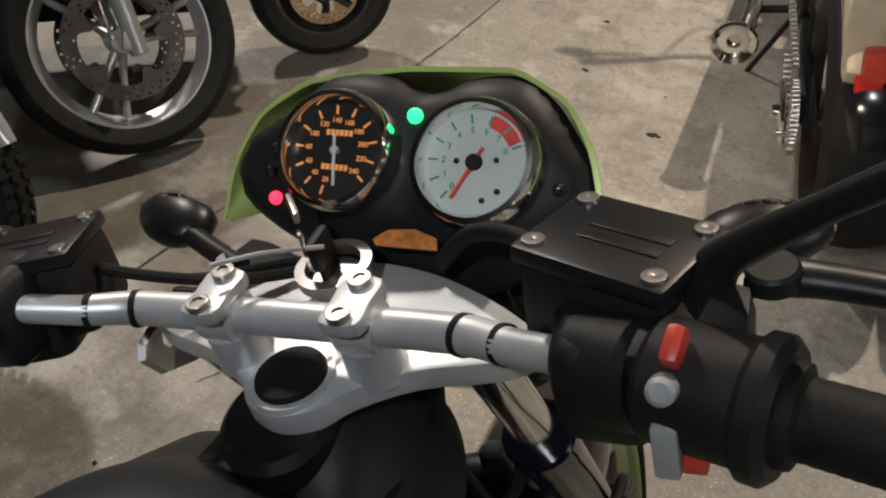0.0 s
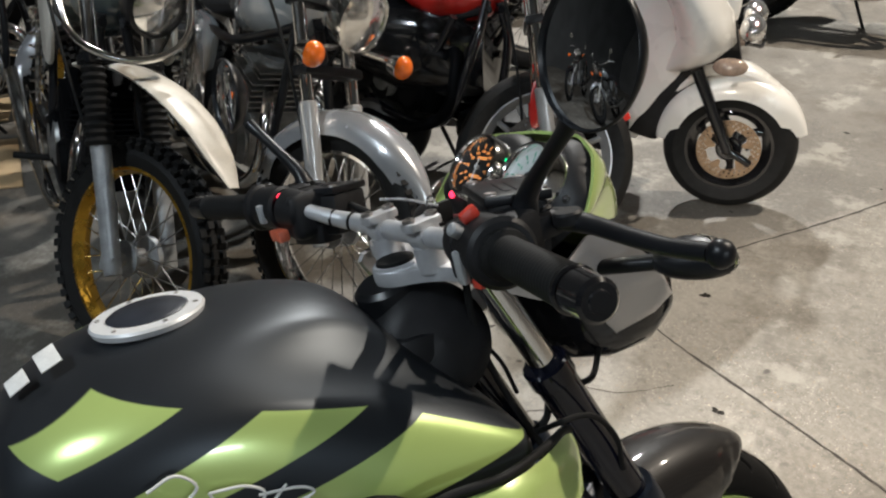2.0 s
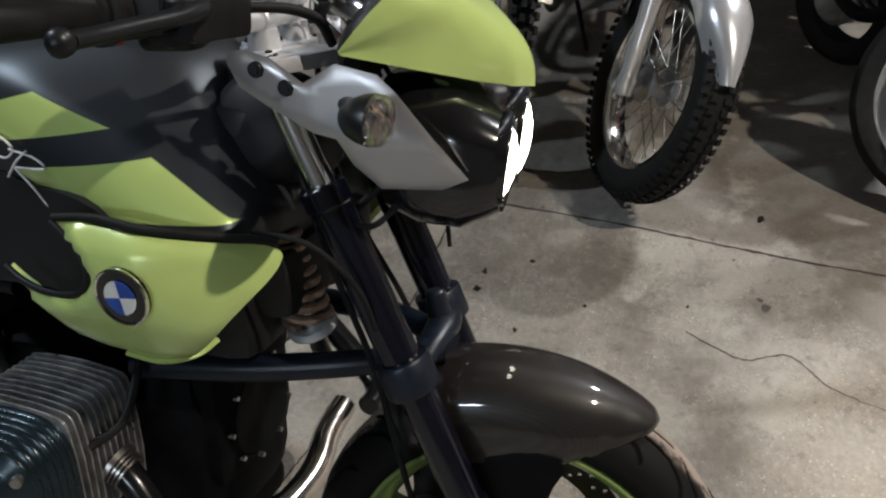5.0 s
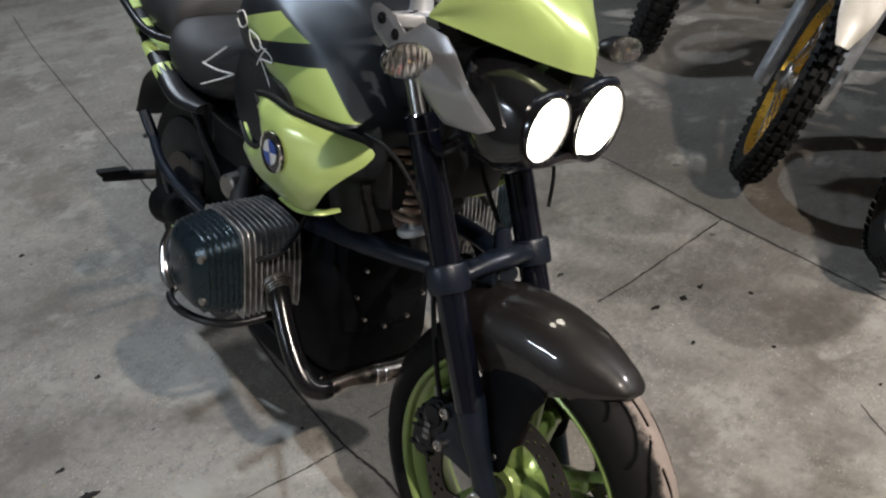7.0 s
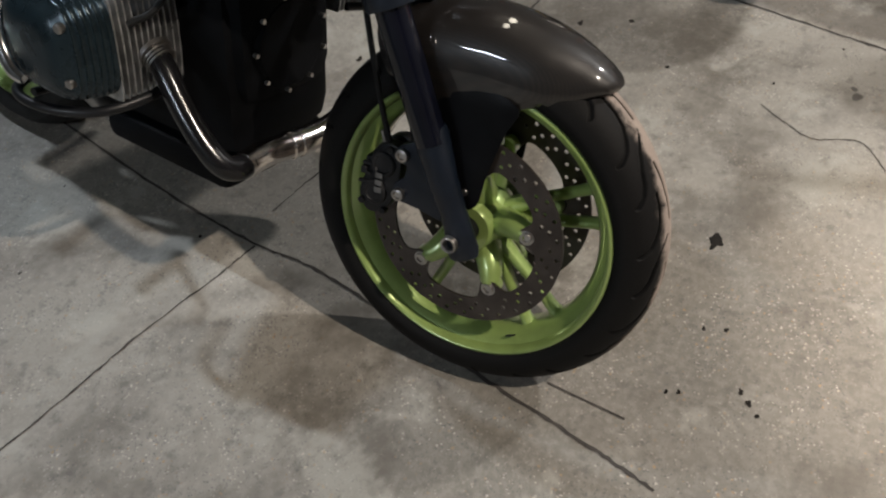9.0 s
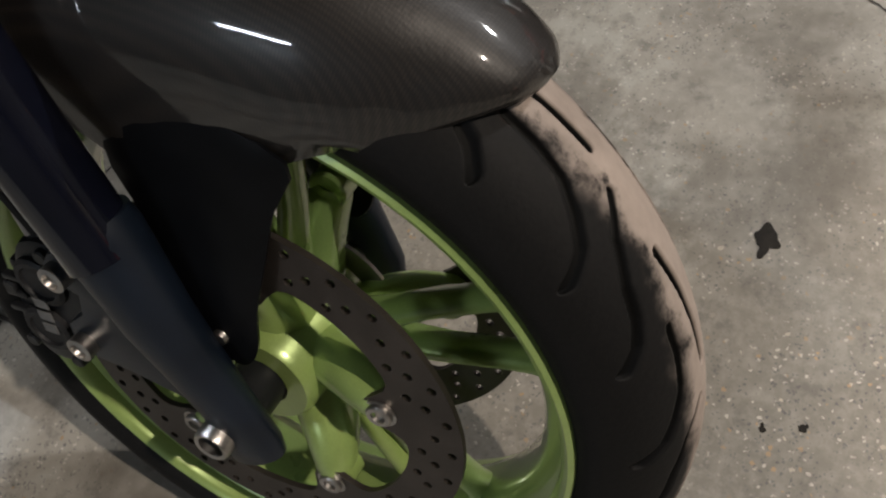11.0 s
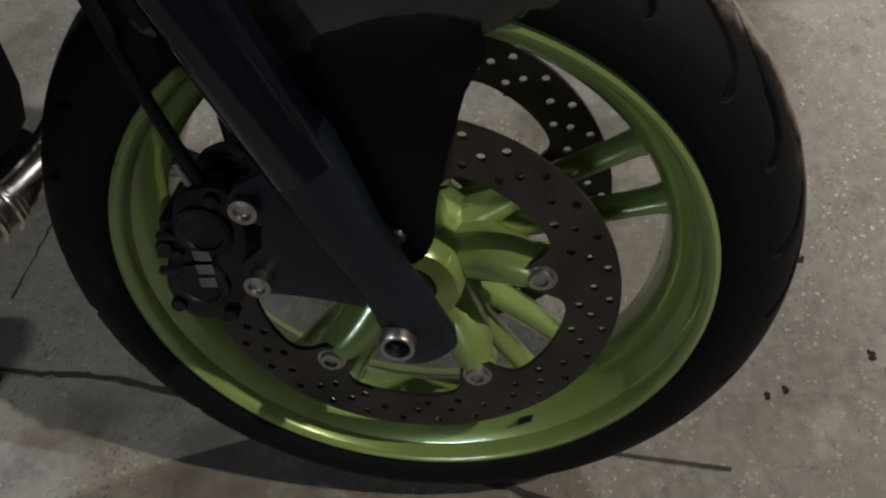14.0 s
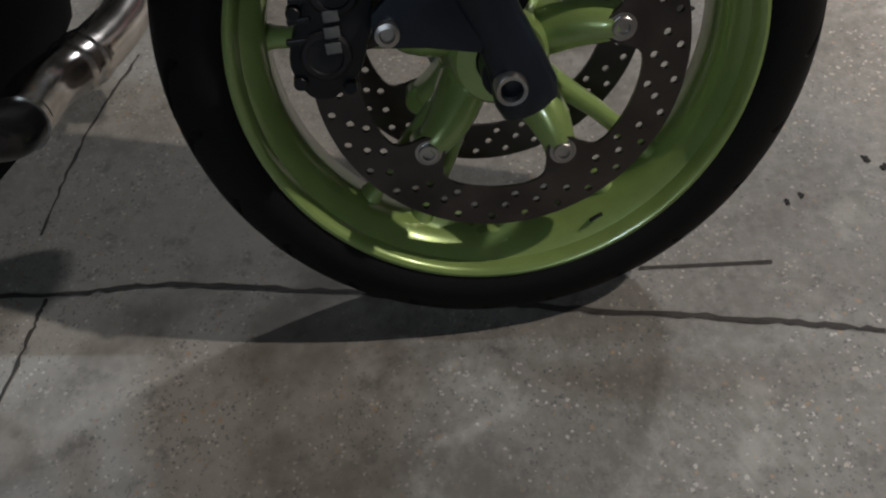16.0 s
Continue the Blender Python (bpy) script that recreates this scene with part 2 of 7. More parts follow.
engine_dark = surface("dark_engine_casting", (0.003, 0.0033, 0.004), 0.6, 0.0, 0.5, 18, 300, 0.5, gloss=0.06)


def woven_lacquer():
    """Dark brown woven fibre under clear lacquer."""
    m, t, p = nodes_of("brown_black_woven_lacquer")
    xyz = node(t, "ShaderNodeSeparateXYZ")
    t.links.new(where(t), xyz.inputs[0])
    along = maths(t, "MULTIPLY", maths(t, "ARCTAN2", xyz.outputs[2], xyz.outputs[1]), 0.34)
    warp = maths(t, "SINE", maths(t, "MULTIPLY", maths(t, "ADD", xyz.outputs[0], along), 1500))
    weft = maths(t, "SINE", maths(t, "MULTIPLY", maths(t, "SUBTRACT", xyz.outputs[0], along), 1500))
    cloth = ramp(t, maths(t, "MULTIPLY", warp, weft), -0.4, 0.7)
    tone = mixed(t, noise_of(t, 14, 4), (0.005, 0.0045, 0.0045), (0.010, 0.0088, 0.0082))
    t.links.new(mixed(t, maths(t, "MULTIPLY", cloth, maths(t, "ADD", 0.18, maths(t, "MULTIPLY", noise_of(t, 60, 3), 0.5))), tone, (0.027, 0.0215, 0.018)), p.inputs["Base Color"])
    p.inputs["Metallic"].default_value = 0.08
    p.inputs["Specular IOR Level"].default_value = 0.3
    p.inputs["Roughness"].default_value = 0.46
    p.inputs["Coat Weight"].default_value = 1.0
    p.inputs["Coat Roughness"].default_value = 0.05
    bumped(t, p, noise_of(t, 420, 2), 0.22, 0.0008)
    return m


fender_brown = woven_lacquer()
alloy = surface("satin_alloy", (0.60, 0.61, 0.63), 0.42, 0.55, 0.12, 20, 700, 0.12)
silver_paint = surface("silver_satin_lacquer", (0.50, 0.50, 0.51), 0.33, 0.75, 0.06, 12, 800, 0.05)
chrome = surface("chrome", (0.86, 0.85, 0.83), 0.11, 1.0, 0.08, 15, 400, 0.03, rough_vary=0.08)
steel = surface("brushed_steel", (0.42, 0.40, 0.38), 0.33, 1.0, 0.2, 25, 900, 0.2)
disc_steel = surface("brown_brake_disc_steel", (0.066, 0.056, 0.050), 0.42, 0.75, 0.3, 18, 900, 0.3)
white_paint = surface("white_lacquer", (0.72, 0.70, 0.66), 0.28, 0.0, 0.05, 6, 500, 0.03, coat=0.7)
red_paint = surface("red_lacquer", (0.50, 0.018, 0.012), 0.25, 0.0, 0.10, 8, 500, 0.03, coat=0.8)
gold_rim = surface("gold_anodised_rim", (0.62, 0.36, 0.05), 0.28, 0.9, 0.15, 20, 500, 0.1)
seat_black = surface("black_seat_vinyl", (0.020, 0.020, 0.021), 0.52, 0.0, 0.2, 20, 900, 0.6)
orange_lens = surface("orange_lens", (0.80, 0.16, 0.015), 0.2, 0.0, 0.15, 40, 300, 0.1, coat=0.5)
red_plastic = surface("red_switch_plastic", (0.55, 0.05, 0.03), 0.4, 0.0, 0.1, 40, 300, 0.1)
grey_plastic = surface("grey_plastic", (0.32, 0.33, 0.34), 0.45, 0.0, 0.1, 40, 300, 0.1)
copper = surface("copper_spring_steel", (0.40, 0.30, 0.24), 0.35, 0.8, 0.3, 60, 500, 0.2)
white_ink = surface("white_ink", (0.70, 0.70, 0.68), 0.5, 0.0, 0.1, 40, 300, 0.0)
mirror_glass = surface("mirror_glass", (0.82, 0.84, 0.86), 0.01, 1.0, 0.0, 5, 50, 0.0, rough_vary=0.0)
clear_lens = glass_of("clear_ribbed_lens", (0.95, 0.945, 0.94), 0.03)
lamp_lit = glow("lit_headlamp", (1.0, 0.90, 0.72), 14)

# ---------------------------------------------------------------- the hall
def floor_material():
    m, t, p = nodes_of("worn_concrete")
    c = where(t)
    broad, mid, fine = noise_of(t, 0.8, 4, 0.6), noise_of(t, 5, 5, 0.65), noise_of(t, 60, 3, 0.7)
    warped = t.nodes.new("ShaderNodeVectorMath")
    warped.operation = "MULTIPLY_ADD"
    blur = node(t, "ShaderNodeTexNoise", Scale=190.0, Detail=2.0)
    t.links.new(c, blur.inputs["Vector"])
    t.links.new(blur.outputs["Color"], warped.inputs[0])
    warped.inputs[1].default_value = (0.006, 0.006, 0.0)
    t.links.new(c, warped.inputs[2])
    base = mixed(t, ramp(t, broad, 0.35, 0.68), (0.138, 0.126, 0.106), (0.245, 0.226, 0.195))
    base = mixed(t, maths(t, "MULTIPLY", ramp(t, mid, 0.48, 0.70), 0.6), base, (0.105, 0.095, 0.083))
    base = mixed(t, maths(t, "MULTIPLY", ramp(t, fine, 0.35, 0.75), 0.4), base, (0.30, 0.28, 0.248))
    # aggregate: light, dark and ochre grains of several sizes, laid bare by wear
    worn = ramp(t, noise_of(t, 7, 3), 0.32, 0.6)
    for scale, share, size, tone, amount in ((105.0, 0.925, 0.26, (0.44, 0.385, 0.31), 0.65), (230.0, 0.84, 0.38, (0.46, 0.42, 0.37), 0.7), (150.0, 0.89, 0.32, (0.05, 0.05, 0.055), 0.65),
                                             (320.0, 0.78, 0.46, (0.06, 0.06, 0.068), 0.65), (150.0, 0.92, 0.32, (0.34, 0.23, 0.125), 0.75)):
        stones = node(t, "ShaderNodeTexVoronoi", Scale=scale)
        t.links.new(warped.outputs[0], stones.inputs["Vector"])
        pick = node(t, "ShaderNodeSeparateColor")
        t.links.new(stones.outputs["Color"], pick.inputs[0])
        reach = maths(t, "MULTIPLY", maths(t, "ADD", pick.outputs[1], 0.35), size)
        grain = maths(t, "MULTIPLY", maths(t, "GREATER_THAN", pick.outputs[0], share), maths(t, "LESS_THAN", stones.outputs["Distance"], reach))
        base = mixed(t, maths(t, "MULTIPLY", maths(t, "MULTIPLY", grain, worn), amount), base, tone)
    # past the long joint, shade of the parked machines is put into the colour
    xyz = node(t, "ShaderNodeSeparateXYZ")
    t.links.new(c, xyz.inputs[0])
    far = ramp(t, maths(t, "SUBTRACT", xyz.outputs[0], maths(t, "MULTIPLY", xyz.outputs[1], 0.235)), -1.265, -1.295)
    base = mixed(t, maths(t, "MULTIPLY", far, 0.45), base, (0.056, 0.051, 0.046))
    # scuffs and brown drips
    blot = noise_of(t, 22, 4, 0.7)
    base = mixed(t, maths(t, "MULTIPLY", ramp(t, blot, 0.54, 0.68), 0.55), base, (0.09, 0.082, 0.073))
    base = mixed(t, maths(t, "MULTIPLY", ramp(t, noise_of(t, 2.3, 5, 0.7), 0.49, 0.64), 0.72), base, (0.095, 0.082, 0.066))
    base = mixed(t, maths(t, "MULTIPLY", ramp(t, noise_of(t, 3.7, 6, 0.72), 0.53, 0.64), 0.55), base, (0.31, 0.298, 0.262))
    # oil drops
    drops = noise_of(t, 9, 2, 0.5)
    base = mixed(t, maths(t, "MULTIPLY", ramp(t, drops, 0.73, 0.76), 0.8), base, (0.035, 0.03, 0.026))
    t.links.new(base, p.inputs["Base Color"])
    t.links.new(maths(t, "ADD", 0.42, maths(t, "MULTIPLY", mid, 0.35)), p.inputs["Roughness"])
    bumped(t, p, maths(t, "ADD", maths(t, "MULTIPLY", fine, 0.6), maths(t, "MULTIPLY", mid, 0.8)), 0.35, 0.002)
    return m


floor_mat = floor_material()
joint_dark = surface("dirt_filled_joint", (0.034, 0.029, 0.025), 0.85, 0, 0.4, 30, 200, 0.5)
wall_mat = surface("grey_rendered_wall", (0.075, 0.077, 0.078), 0.8, 0, 0.2, 1.5, 60, 0.3)
ceiling_mat = surface("grey_ceiling_board", (0.13, 0.13, 0.13), 0.85, 0, 0.15, 1.2, 80, 0.2)

X0, X1, Y0, Y1, CEIL = -8.0, 5.0, -11.0, 8.0, 5.2
floor = made("floor", box(((X0 + X1) / 2, (Y0 + Y1) / 2, -0.1), (X1 - X0, Y1 - Y0, 0.2)), floor_mat)
tagged(floor, "worn stained grey-brown concrete floor with cracks and oil drops", "floor", kind="structure")
for name, c, s in (("wall_north", ((X0 + X1) / 2, Y1 + 0.1, CEIL / 2), (X1 - X0 + 0.4, 0.2, CEIL)), ("wall_south", ((X0 + X1) / 2, Y0 - 0.1, CEIL / 2), (X1 - X0 + 0.4, 0.2, CEIL)),
                   ("wall_west", (X0 - 0.1, (Y0 + Y1) / 2, CEIL / 2), (0.2, Y1 - Y0, CEIL)), ("wall_east", (X1 + 0.1, (Y0 + Y1) / 2, CEIL / 2), (0.2, Y1 - Y0, CEIL))):
    tagged(made(name, box(c, s), wall_mat), "plain grey rendered hall wall", "wall", kind="structure")
tagged(made("ceiling", box(((X0 + X1) / 2, (Y0 + Y1) / 2, CEIL + 0.1), (X1 - X0 + 0.4, Y1 - Y0 + 0.4, 0.2)), ceiling_mat), "plain grey ceiling of the hall", "ceiling", kind="structure")

# panels added on the wall behind, standing in for pale boxes in the mirror
panel_pale = surface("pale_grey_panel", (0.26, 0.255, 0.245), 0.55, 0, 0.15, 2, 60, 0.2)
door = made("pale_panels_1", box((-3.2, Y0 + 0.02, 1.95), (4.9, 0.04, 3.9)), joint_dark)
tagged(door, "pale grey panels on the wall behind", "door", kind="structure")
for row in range(6):
    for col in range(3):
        part("door_panel", box((-4.8 + 1.6 * col, Y0 + 0.055, 0.34 + 0.64 * row), (1.52, 0.03, 0.58), 0.01), panel_pale, door)


def floor_joint(points, width, seed, rough=0.0018):
    """A dark joint or crack with ragged edges, laid in the floor."""
    rnd = random.Random(seed)
    line = smooth_line([(x, y, 0) for x, y in points], 14)
    bm = bmesh.new()
    rows = []
    for k, p in enumerate(line):
        way = (line[min(k + 1, len(line) - 1)] - line[max(k - 1, 0)]).normalized()
        side = Vector((-way.y, way.x, 0))
        w = width * (0.55 + 0.9 * rnd.random()) / 2
        q = p + side * rnd.uniform(-rough, rough)
        rows.append([bm.verts.new(q + side * w + Vector((0, 0, 0.0012))), bm.verts.new(q - side * w + Vector((0, 0, 0.0012)))])
    for a, b in zip(rows, rows[1:]):
        bm.faces.new((a[0], a[1], b[1], b[0]))
    bmesh.ops.recalc_face_normals(bm, faces=bm.faces)
    return bm


for seed, (width, line) in enumerate((
        (0.008, [(-2.0, -3.0), (-1.70, -1.7), (-1.47, -0.75), (-1.355, -0.325), (-1.25, 0.12), (-1.16, 0.42), (-1.10, 0.63), (-1.03, 0.93), (-0.93, 1.40), (-0.84, 1.75), (-0.77, 2.10), (-0.55, 3.4)]),
        (0.007, [(-1.03, 0.93), (-0.74, 0.87), (-0.38, 0.832), (-0.07, 0.797), (0.25, 0.74)]),
        (0.006, [(-1.355, -0.325), (-1.1, -0.35), (-0.90, -0.371), (-0.79, -0.389)]),
        (0.006, [(0.197, 0.367), (0.163, 0.245), (0.115, 0.05), (0.057, -0.17), (0.006, -0.393), (-0.01, -0.58), (-0.09, -0.95), (-0.336, -1.88), (-0.55, -2.79), (-0.88, -4.22), (-1.11, -5.1)]),
        (0.005, [(0.075, 0.142), (0.092, 0.286)]),
        (0.0045, [(0.0, -0.54), (0.076, -0.555), (0.294, -0.611), (0.475, -0.645), (1.0, -0.75)]),
        (0.0026, [(-0.82, 0.30), (-0.78, 0.352), (-0.738, 0.425), (-0.758, 0.522), (-0.667, 0.596), (-0.597, 0.723)]),
        (0.004, [(-0.10, -0.565), (-0.277, -0.531), (-0.431, -0.476)]))):
    tagged(made("floor_crack", floor_joint(line, width, seed), joint_dark), "thin dark dirt-filled crack in the concrete floor", "crack", "floor cracks", "structure")



def splash(x, y, size, seed):
    """A thin ragged spill on the floor."""
    rnd = random.Random(seed)
    lobes = [(rnd.uniform(0.5, 1.0), rnd.uniform(0, 6.28), k) for k in (1, 2, 3, 4, 7)]
    pts = []
    for i in range(60):
        a = 2 * math.pi * i / 60
        r = size * max(0.22, 0.68 + 0.24 * sum(w * math.sin(k * a + f) / (1 + 0.2 * k) for w, f, k in lobes))
        pts.append((x + r * math.cos(a), y + 0.75 * r * math.sin(a)))
    return moved(plate(pts, 0.0006), Matrix.Translation((0, 0, 0.0009)))


oil_dark = surface("dried_oil", (0.011, 0.009, 0.007), 0.6, 0, 0.4, 60, 300, 0.3, gloss=0.15)
rnd = random.Random(11)
spots = [(-0.355, 0.317, 0.026), (-0.422, 0.049, 0.013), (-0.14, 0.352, 0.006), (-0.152, 0.39, 0.007), (-0.034, 0.443, 0.008), (-0.015, 0.46, 0.009), (0.015, 0.331, 0.006), (0.006, 0.35, 0.006), (0.003, 0.477, 0.006),
         (-0.94, -0.214, 0.017), (-1.011, -0.204, 0.014), (-0.86, -0.25, 0.016), (-0.79, -0.10, 0.010), (-1.06, -0.083, 0.012), (-0.814, 1.122, 0.022), (-0.46, 0.724, 0.020), (-1.289, 0.519, 0.020),
         (0.309, 1.974, 0.018), (-0.068, 1.602, 0.026), (-0.337, 1.888, 0.018), (-0.339, 2.257, 0.016), (0.466, -0.89, 0.028), (0.646, -0.764, 0.03), (0.544, -0.718, 0.012), (-0.655, -2.583, 0.05), (-0.666, -0.684, 0.014)]
spots += [(rnd.uniform(-1.3, 0.9), rnd.uniform(-2.6, 2.6), 0.004 + 0.012 * rnd.random() ** 2) for k in range(60)]
spots = spots[:26] + [p for p in spots[26:] if math.hypot(p[0], p[1] - 0.2) > 0.8]
for k, (x, y, size) in enumerate(spots):
    tagged(made("oil_stain", splash(x, y, size, k), oil_dark), "small dark dried oil spot on the concrete", "stain", "oil stains", "structure")

lamp_shell = surface("white_lamp_housing", (0.6, 0.6, 0.58), 0.5)
tube_glow, bulb_glow = glow("lit_tube", COOL, 10), glow("lit_bulb", WARM, 12)
for place, target, size_x, size_y, watts, colour, spread in LAMPS:
    area_lamp("lamp", Vector(place) - Vector((0, 0, 0.06)), (target[0], target[1], 0), size_x, size_y, watts, colour, spread)
    fixture = thing("ceiling_lamp", Matrix.Translation(place))
    tagged(fixture, "white ceiling lamp with a lit cover under the hall ceiling", "lamp", "ceiling lamps")
    part("housing", box((0, 0, 0.12), (size_x + 0.06, size_y + 0.06, 0.26), 0.01), lamp_shell, fixture)
    if place[2] < 4.9:
        for along in (-0.4, 0.4):
            part("suspension_rod", rod((0, along, 0.24), (0, along, CEIL - place[2]), 0.008, seg=10), steel, fixture)
    part("lit_cover", box((0, 0, -0.02), (size_x, size_y, 0.03), 0.008), tube_glow if colour == COOL else bulb_glow, fixture)

# ---------------------------------------------------------------- the green motorcycle
def leaning(origin, heading, lean):
    """A pose with x to the right, y ahead and z up of a machine that is turned to the left by heading and leans to its left."""
    h, l = radians(heading), radians(lean)
    ahead = Vector((-math.sin(h), math.cos(h), 0))
    right = Vector((math.cos(h), math.sin(h), 0)) * math.cos(l) + Vector((0, 0, math.sin(l)))
    up = right.cross(ahead)
    m = Matrix((right, ahead, up)).transposed().to_4x4()
    m.translation = origin
    return m


MS = leaning((0, 0, 0.2883), 0, 17)                    # the steered front end, from the front axle
MF = leaning((-0.236, -0.292, 1.048), -9, 14)          # the frame, from the top of the steering head
MB = MS                                                # bars and dash
MY = MS @ Matrix.Translation((0, 0, -0.013))           # yoke and clamps

bike = thing("motorcycle", pose(-0.15, -0.75, 0))
tagged(bike, "lime green and black motorcycle on its side stand, headlamps lit", "motorcycle")


def tyre_material():
    m, t, p = nodes_of("dusty_tyre_rubber")
    xyz = node(t, "ShaderNodeSeparateXYZ")
    t.links.new(where(t), xyz.inputs[0])
    rough = noise_of(t, 20, 4, 0.6)
    fine = noise_of(t, 350, 2)
    off = maths(t, "ABSOLUTE", maths(t, "ADD", xyz.outputs[0], 0.009))
    edge = maths(t, "ADD", off, maths(t, "MULTIPLY", maths(t, "SUBTRACT", rough, 0.5), 0.040))
    dust = maths(t, "MULTIPLY", ramp(t, edge, 0.039, 0.016), ramp(t, maths(t, "ADD", noise_of(t, 48, 5, 0.7), maths(t, "MULTIPLY", ramp(t, edge, 0.03, 0.004), 0.35)), 0.36, 0.60))
    rubber = mixed(t, fine, (0.004, 0.004, 0.0042), (0.010, 0.0095, 0.0092))
    tan = mixed(t, noise_of(t, 60, 3), (0.19, 0.156, 0.134), (0.34, 0.285, 0.25))
    # grooves: no dust, and recess shade put into a darker rubber colour
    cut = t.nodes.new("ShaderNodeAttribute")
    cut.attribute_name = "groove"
    off_groove = maths(t, "SUBTRACT", 1.0, ramp(t, cut.outputs["Fac"], 0.1, 0.5))
    rubber = mixed(t, off_groove, (0.0015, 0.0015, 0.0015), rubber)
    t.links.new(mixed(t, maths(t, "MULTIPLY", maths(t, "MULTIPLY", dust, 0.95), off_groove), rubber, tan), p.inputs["Base Color"])
    p.inputs["Roughness"].default_value = 0.62
    p.inputs["Specular IOR Level"].default_value = 0.10
    bumped(t, p, fine, 0.25, 0.0008)
    return m


tyre_rubber = tyre_material()


def tyre_section(x, radius, half, inner):
    """The tyre's outer radius at x."""
    q = min(1.0, abs(x) / half)
    return radius - (radius - inner) * (1 - math.sqrt(max(0.0, 1 - q * q)))


# tread grooves as lines of (degrees round the wheel, x); one pitch of the pattern, which repeats round the tyre
PITCH = 30.0
GROOVES = ([(13.7, 0.022), (9.2, 0.023), (5.3, 0.026), (1.4, 0.034), (-1.5, 0.041), (-3.9, 0.052)],
           [(0.2, 0.009), (-3.4, 0.024), (-8.5, 0.034), (-12.2, 0.037), (-15.3, 0.042), (-17.8, 0.050)],
           [(-8.5, 0.006), (-14.7, 0.001), (-20.5, -0.001), (-25.3, -0.001)],
           [(6.6, -0.031), (0.4, -0.027), (-5.2, -0.026), (-11.9, -0.027)],
           [(-14.0, -0.034), (-18.0, -0.045), (-20.0, -0.054)],
           [(-1.0, -0.041), (-4.0, -0.048), (-6.0, -0.055)])


def grooved_tyre(radius, half, bead, bead_x, seg=1800, rows=190):
    """A road tyre whose tread grooves are cut into the mesh."""
    dots = []
    for line in GROOVES:
        for (a0, x0), (a1, x1) in zip(line, line[1:]):
            dots += [(a0 + (a1 - a0) * k / 30, x0 + (x1 - x0) * k / 30) for k in range(31)]
    dots = np.array(dots)
    dots = np.concatenate([dots + (s * PITCH, 0) for s in (-1, 0, 1)])
    arc = radius * math.pi / 180
    xs = half * np.sin(np.linspace(-1, 1, rows) * math.pi / 2)
    rs = np.array([tyre_section(x, radius, half * 1.005, bead + 0.012) for x in xs])
    one = int(round(seg * PITCH / 360))
    depth = np.zeros((one, rows))
    for i in range(one):
        rel = (360 * i / seg - 40.0 + PITCH / 2) % PITCH - PITCH / 2
        gap = np.hypot((dots[None, :, 0] - rel) * arc, dots[None, :, 1] - xs[:, None]).min(1)
        depth[i] = np.clip((0.0038 - gap) / 0.0018, 0, 1)
    verts = []
    for i in range(seg):
        a = 2 * math.pi * i / seg
        r = rs - 0.005 * depth[i % one]
        verts += list(zip(xs.tolist(), (r * math.cos(a)).tolist(), (r * math.sin(a)).tolist()))
    n = len(verts)
    for i in range(seg):
        a = 2 * math.pi * i / seg
        for r, x in ((bead + 0.012, half * 1.0), (bead + 0.004, half * 0.95), (bead - 0.004, bead_x), (bead - 0.012, bead_x * 0.85)):
            verts += [(x, r * math.cos(a), r * math.sin(a)), (-x, r * math.cos(a), r * math.sin(a))]
    faces = []
    for i in range(seg):
        j = (i + 1) % seg
        for k in range(rows - 1):
            faces.append((i * rows + k, i * rows + k + 1, j * rows + k + 1, j * rows + k))
        right, left = [i * rows + rows - 1] + [n + i * 8 + 2 * q for q in range(4)], [i * rows] + [n + i * 8 + 2 * q + 1 for q in range(4)]
        right2, left2 = [j * rows + rows - 1] + [n + j * 8 + 2 * q for q in range(4)], [j * rows] + [n + j * 8 + 2 * q + 1 for q in range(4)]
        for q in range(4):
            faces.append((right[q], right[q + 1], right2[q + 1], right2[q]))
            faces.append((left[q], left2[q], left2[q + 1], left[q + 1]))
    mesh = bpy.data.meshes.new("tyre")
    mesh.from_pydata(verts, [], faces)
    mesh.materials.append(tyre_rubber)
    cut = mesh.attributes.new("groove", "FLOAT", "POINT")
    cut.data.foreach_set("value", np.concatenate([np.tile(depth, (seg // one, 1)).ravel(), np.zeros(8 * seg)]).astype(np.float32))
    mesh.shade_smooth()
    return mesh


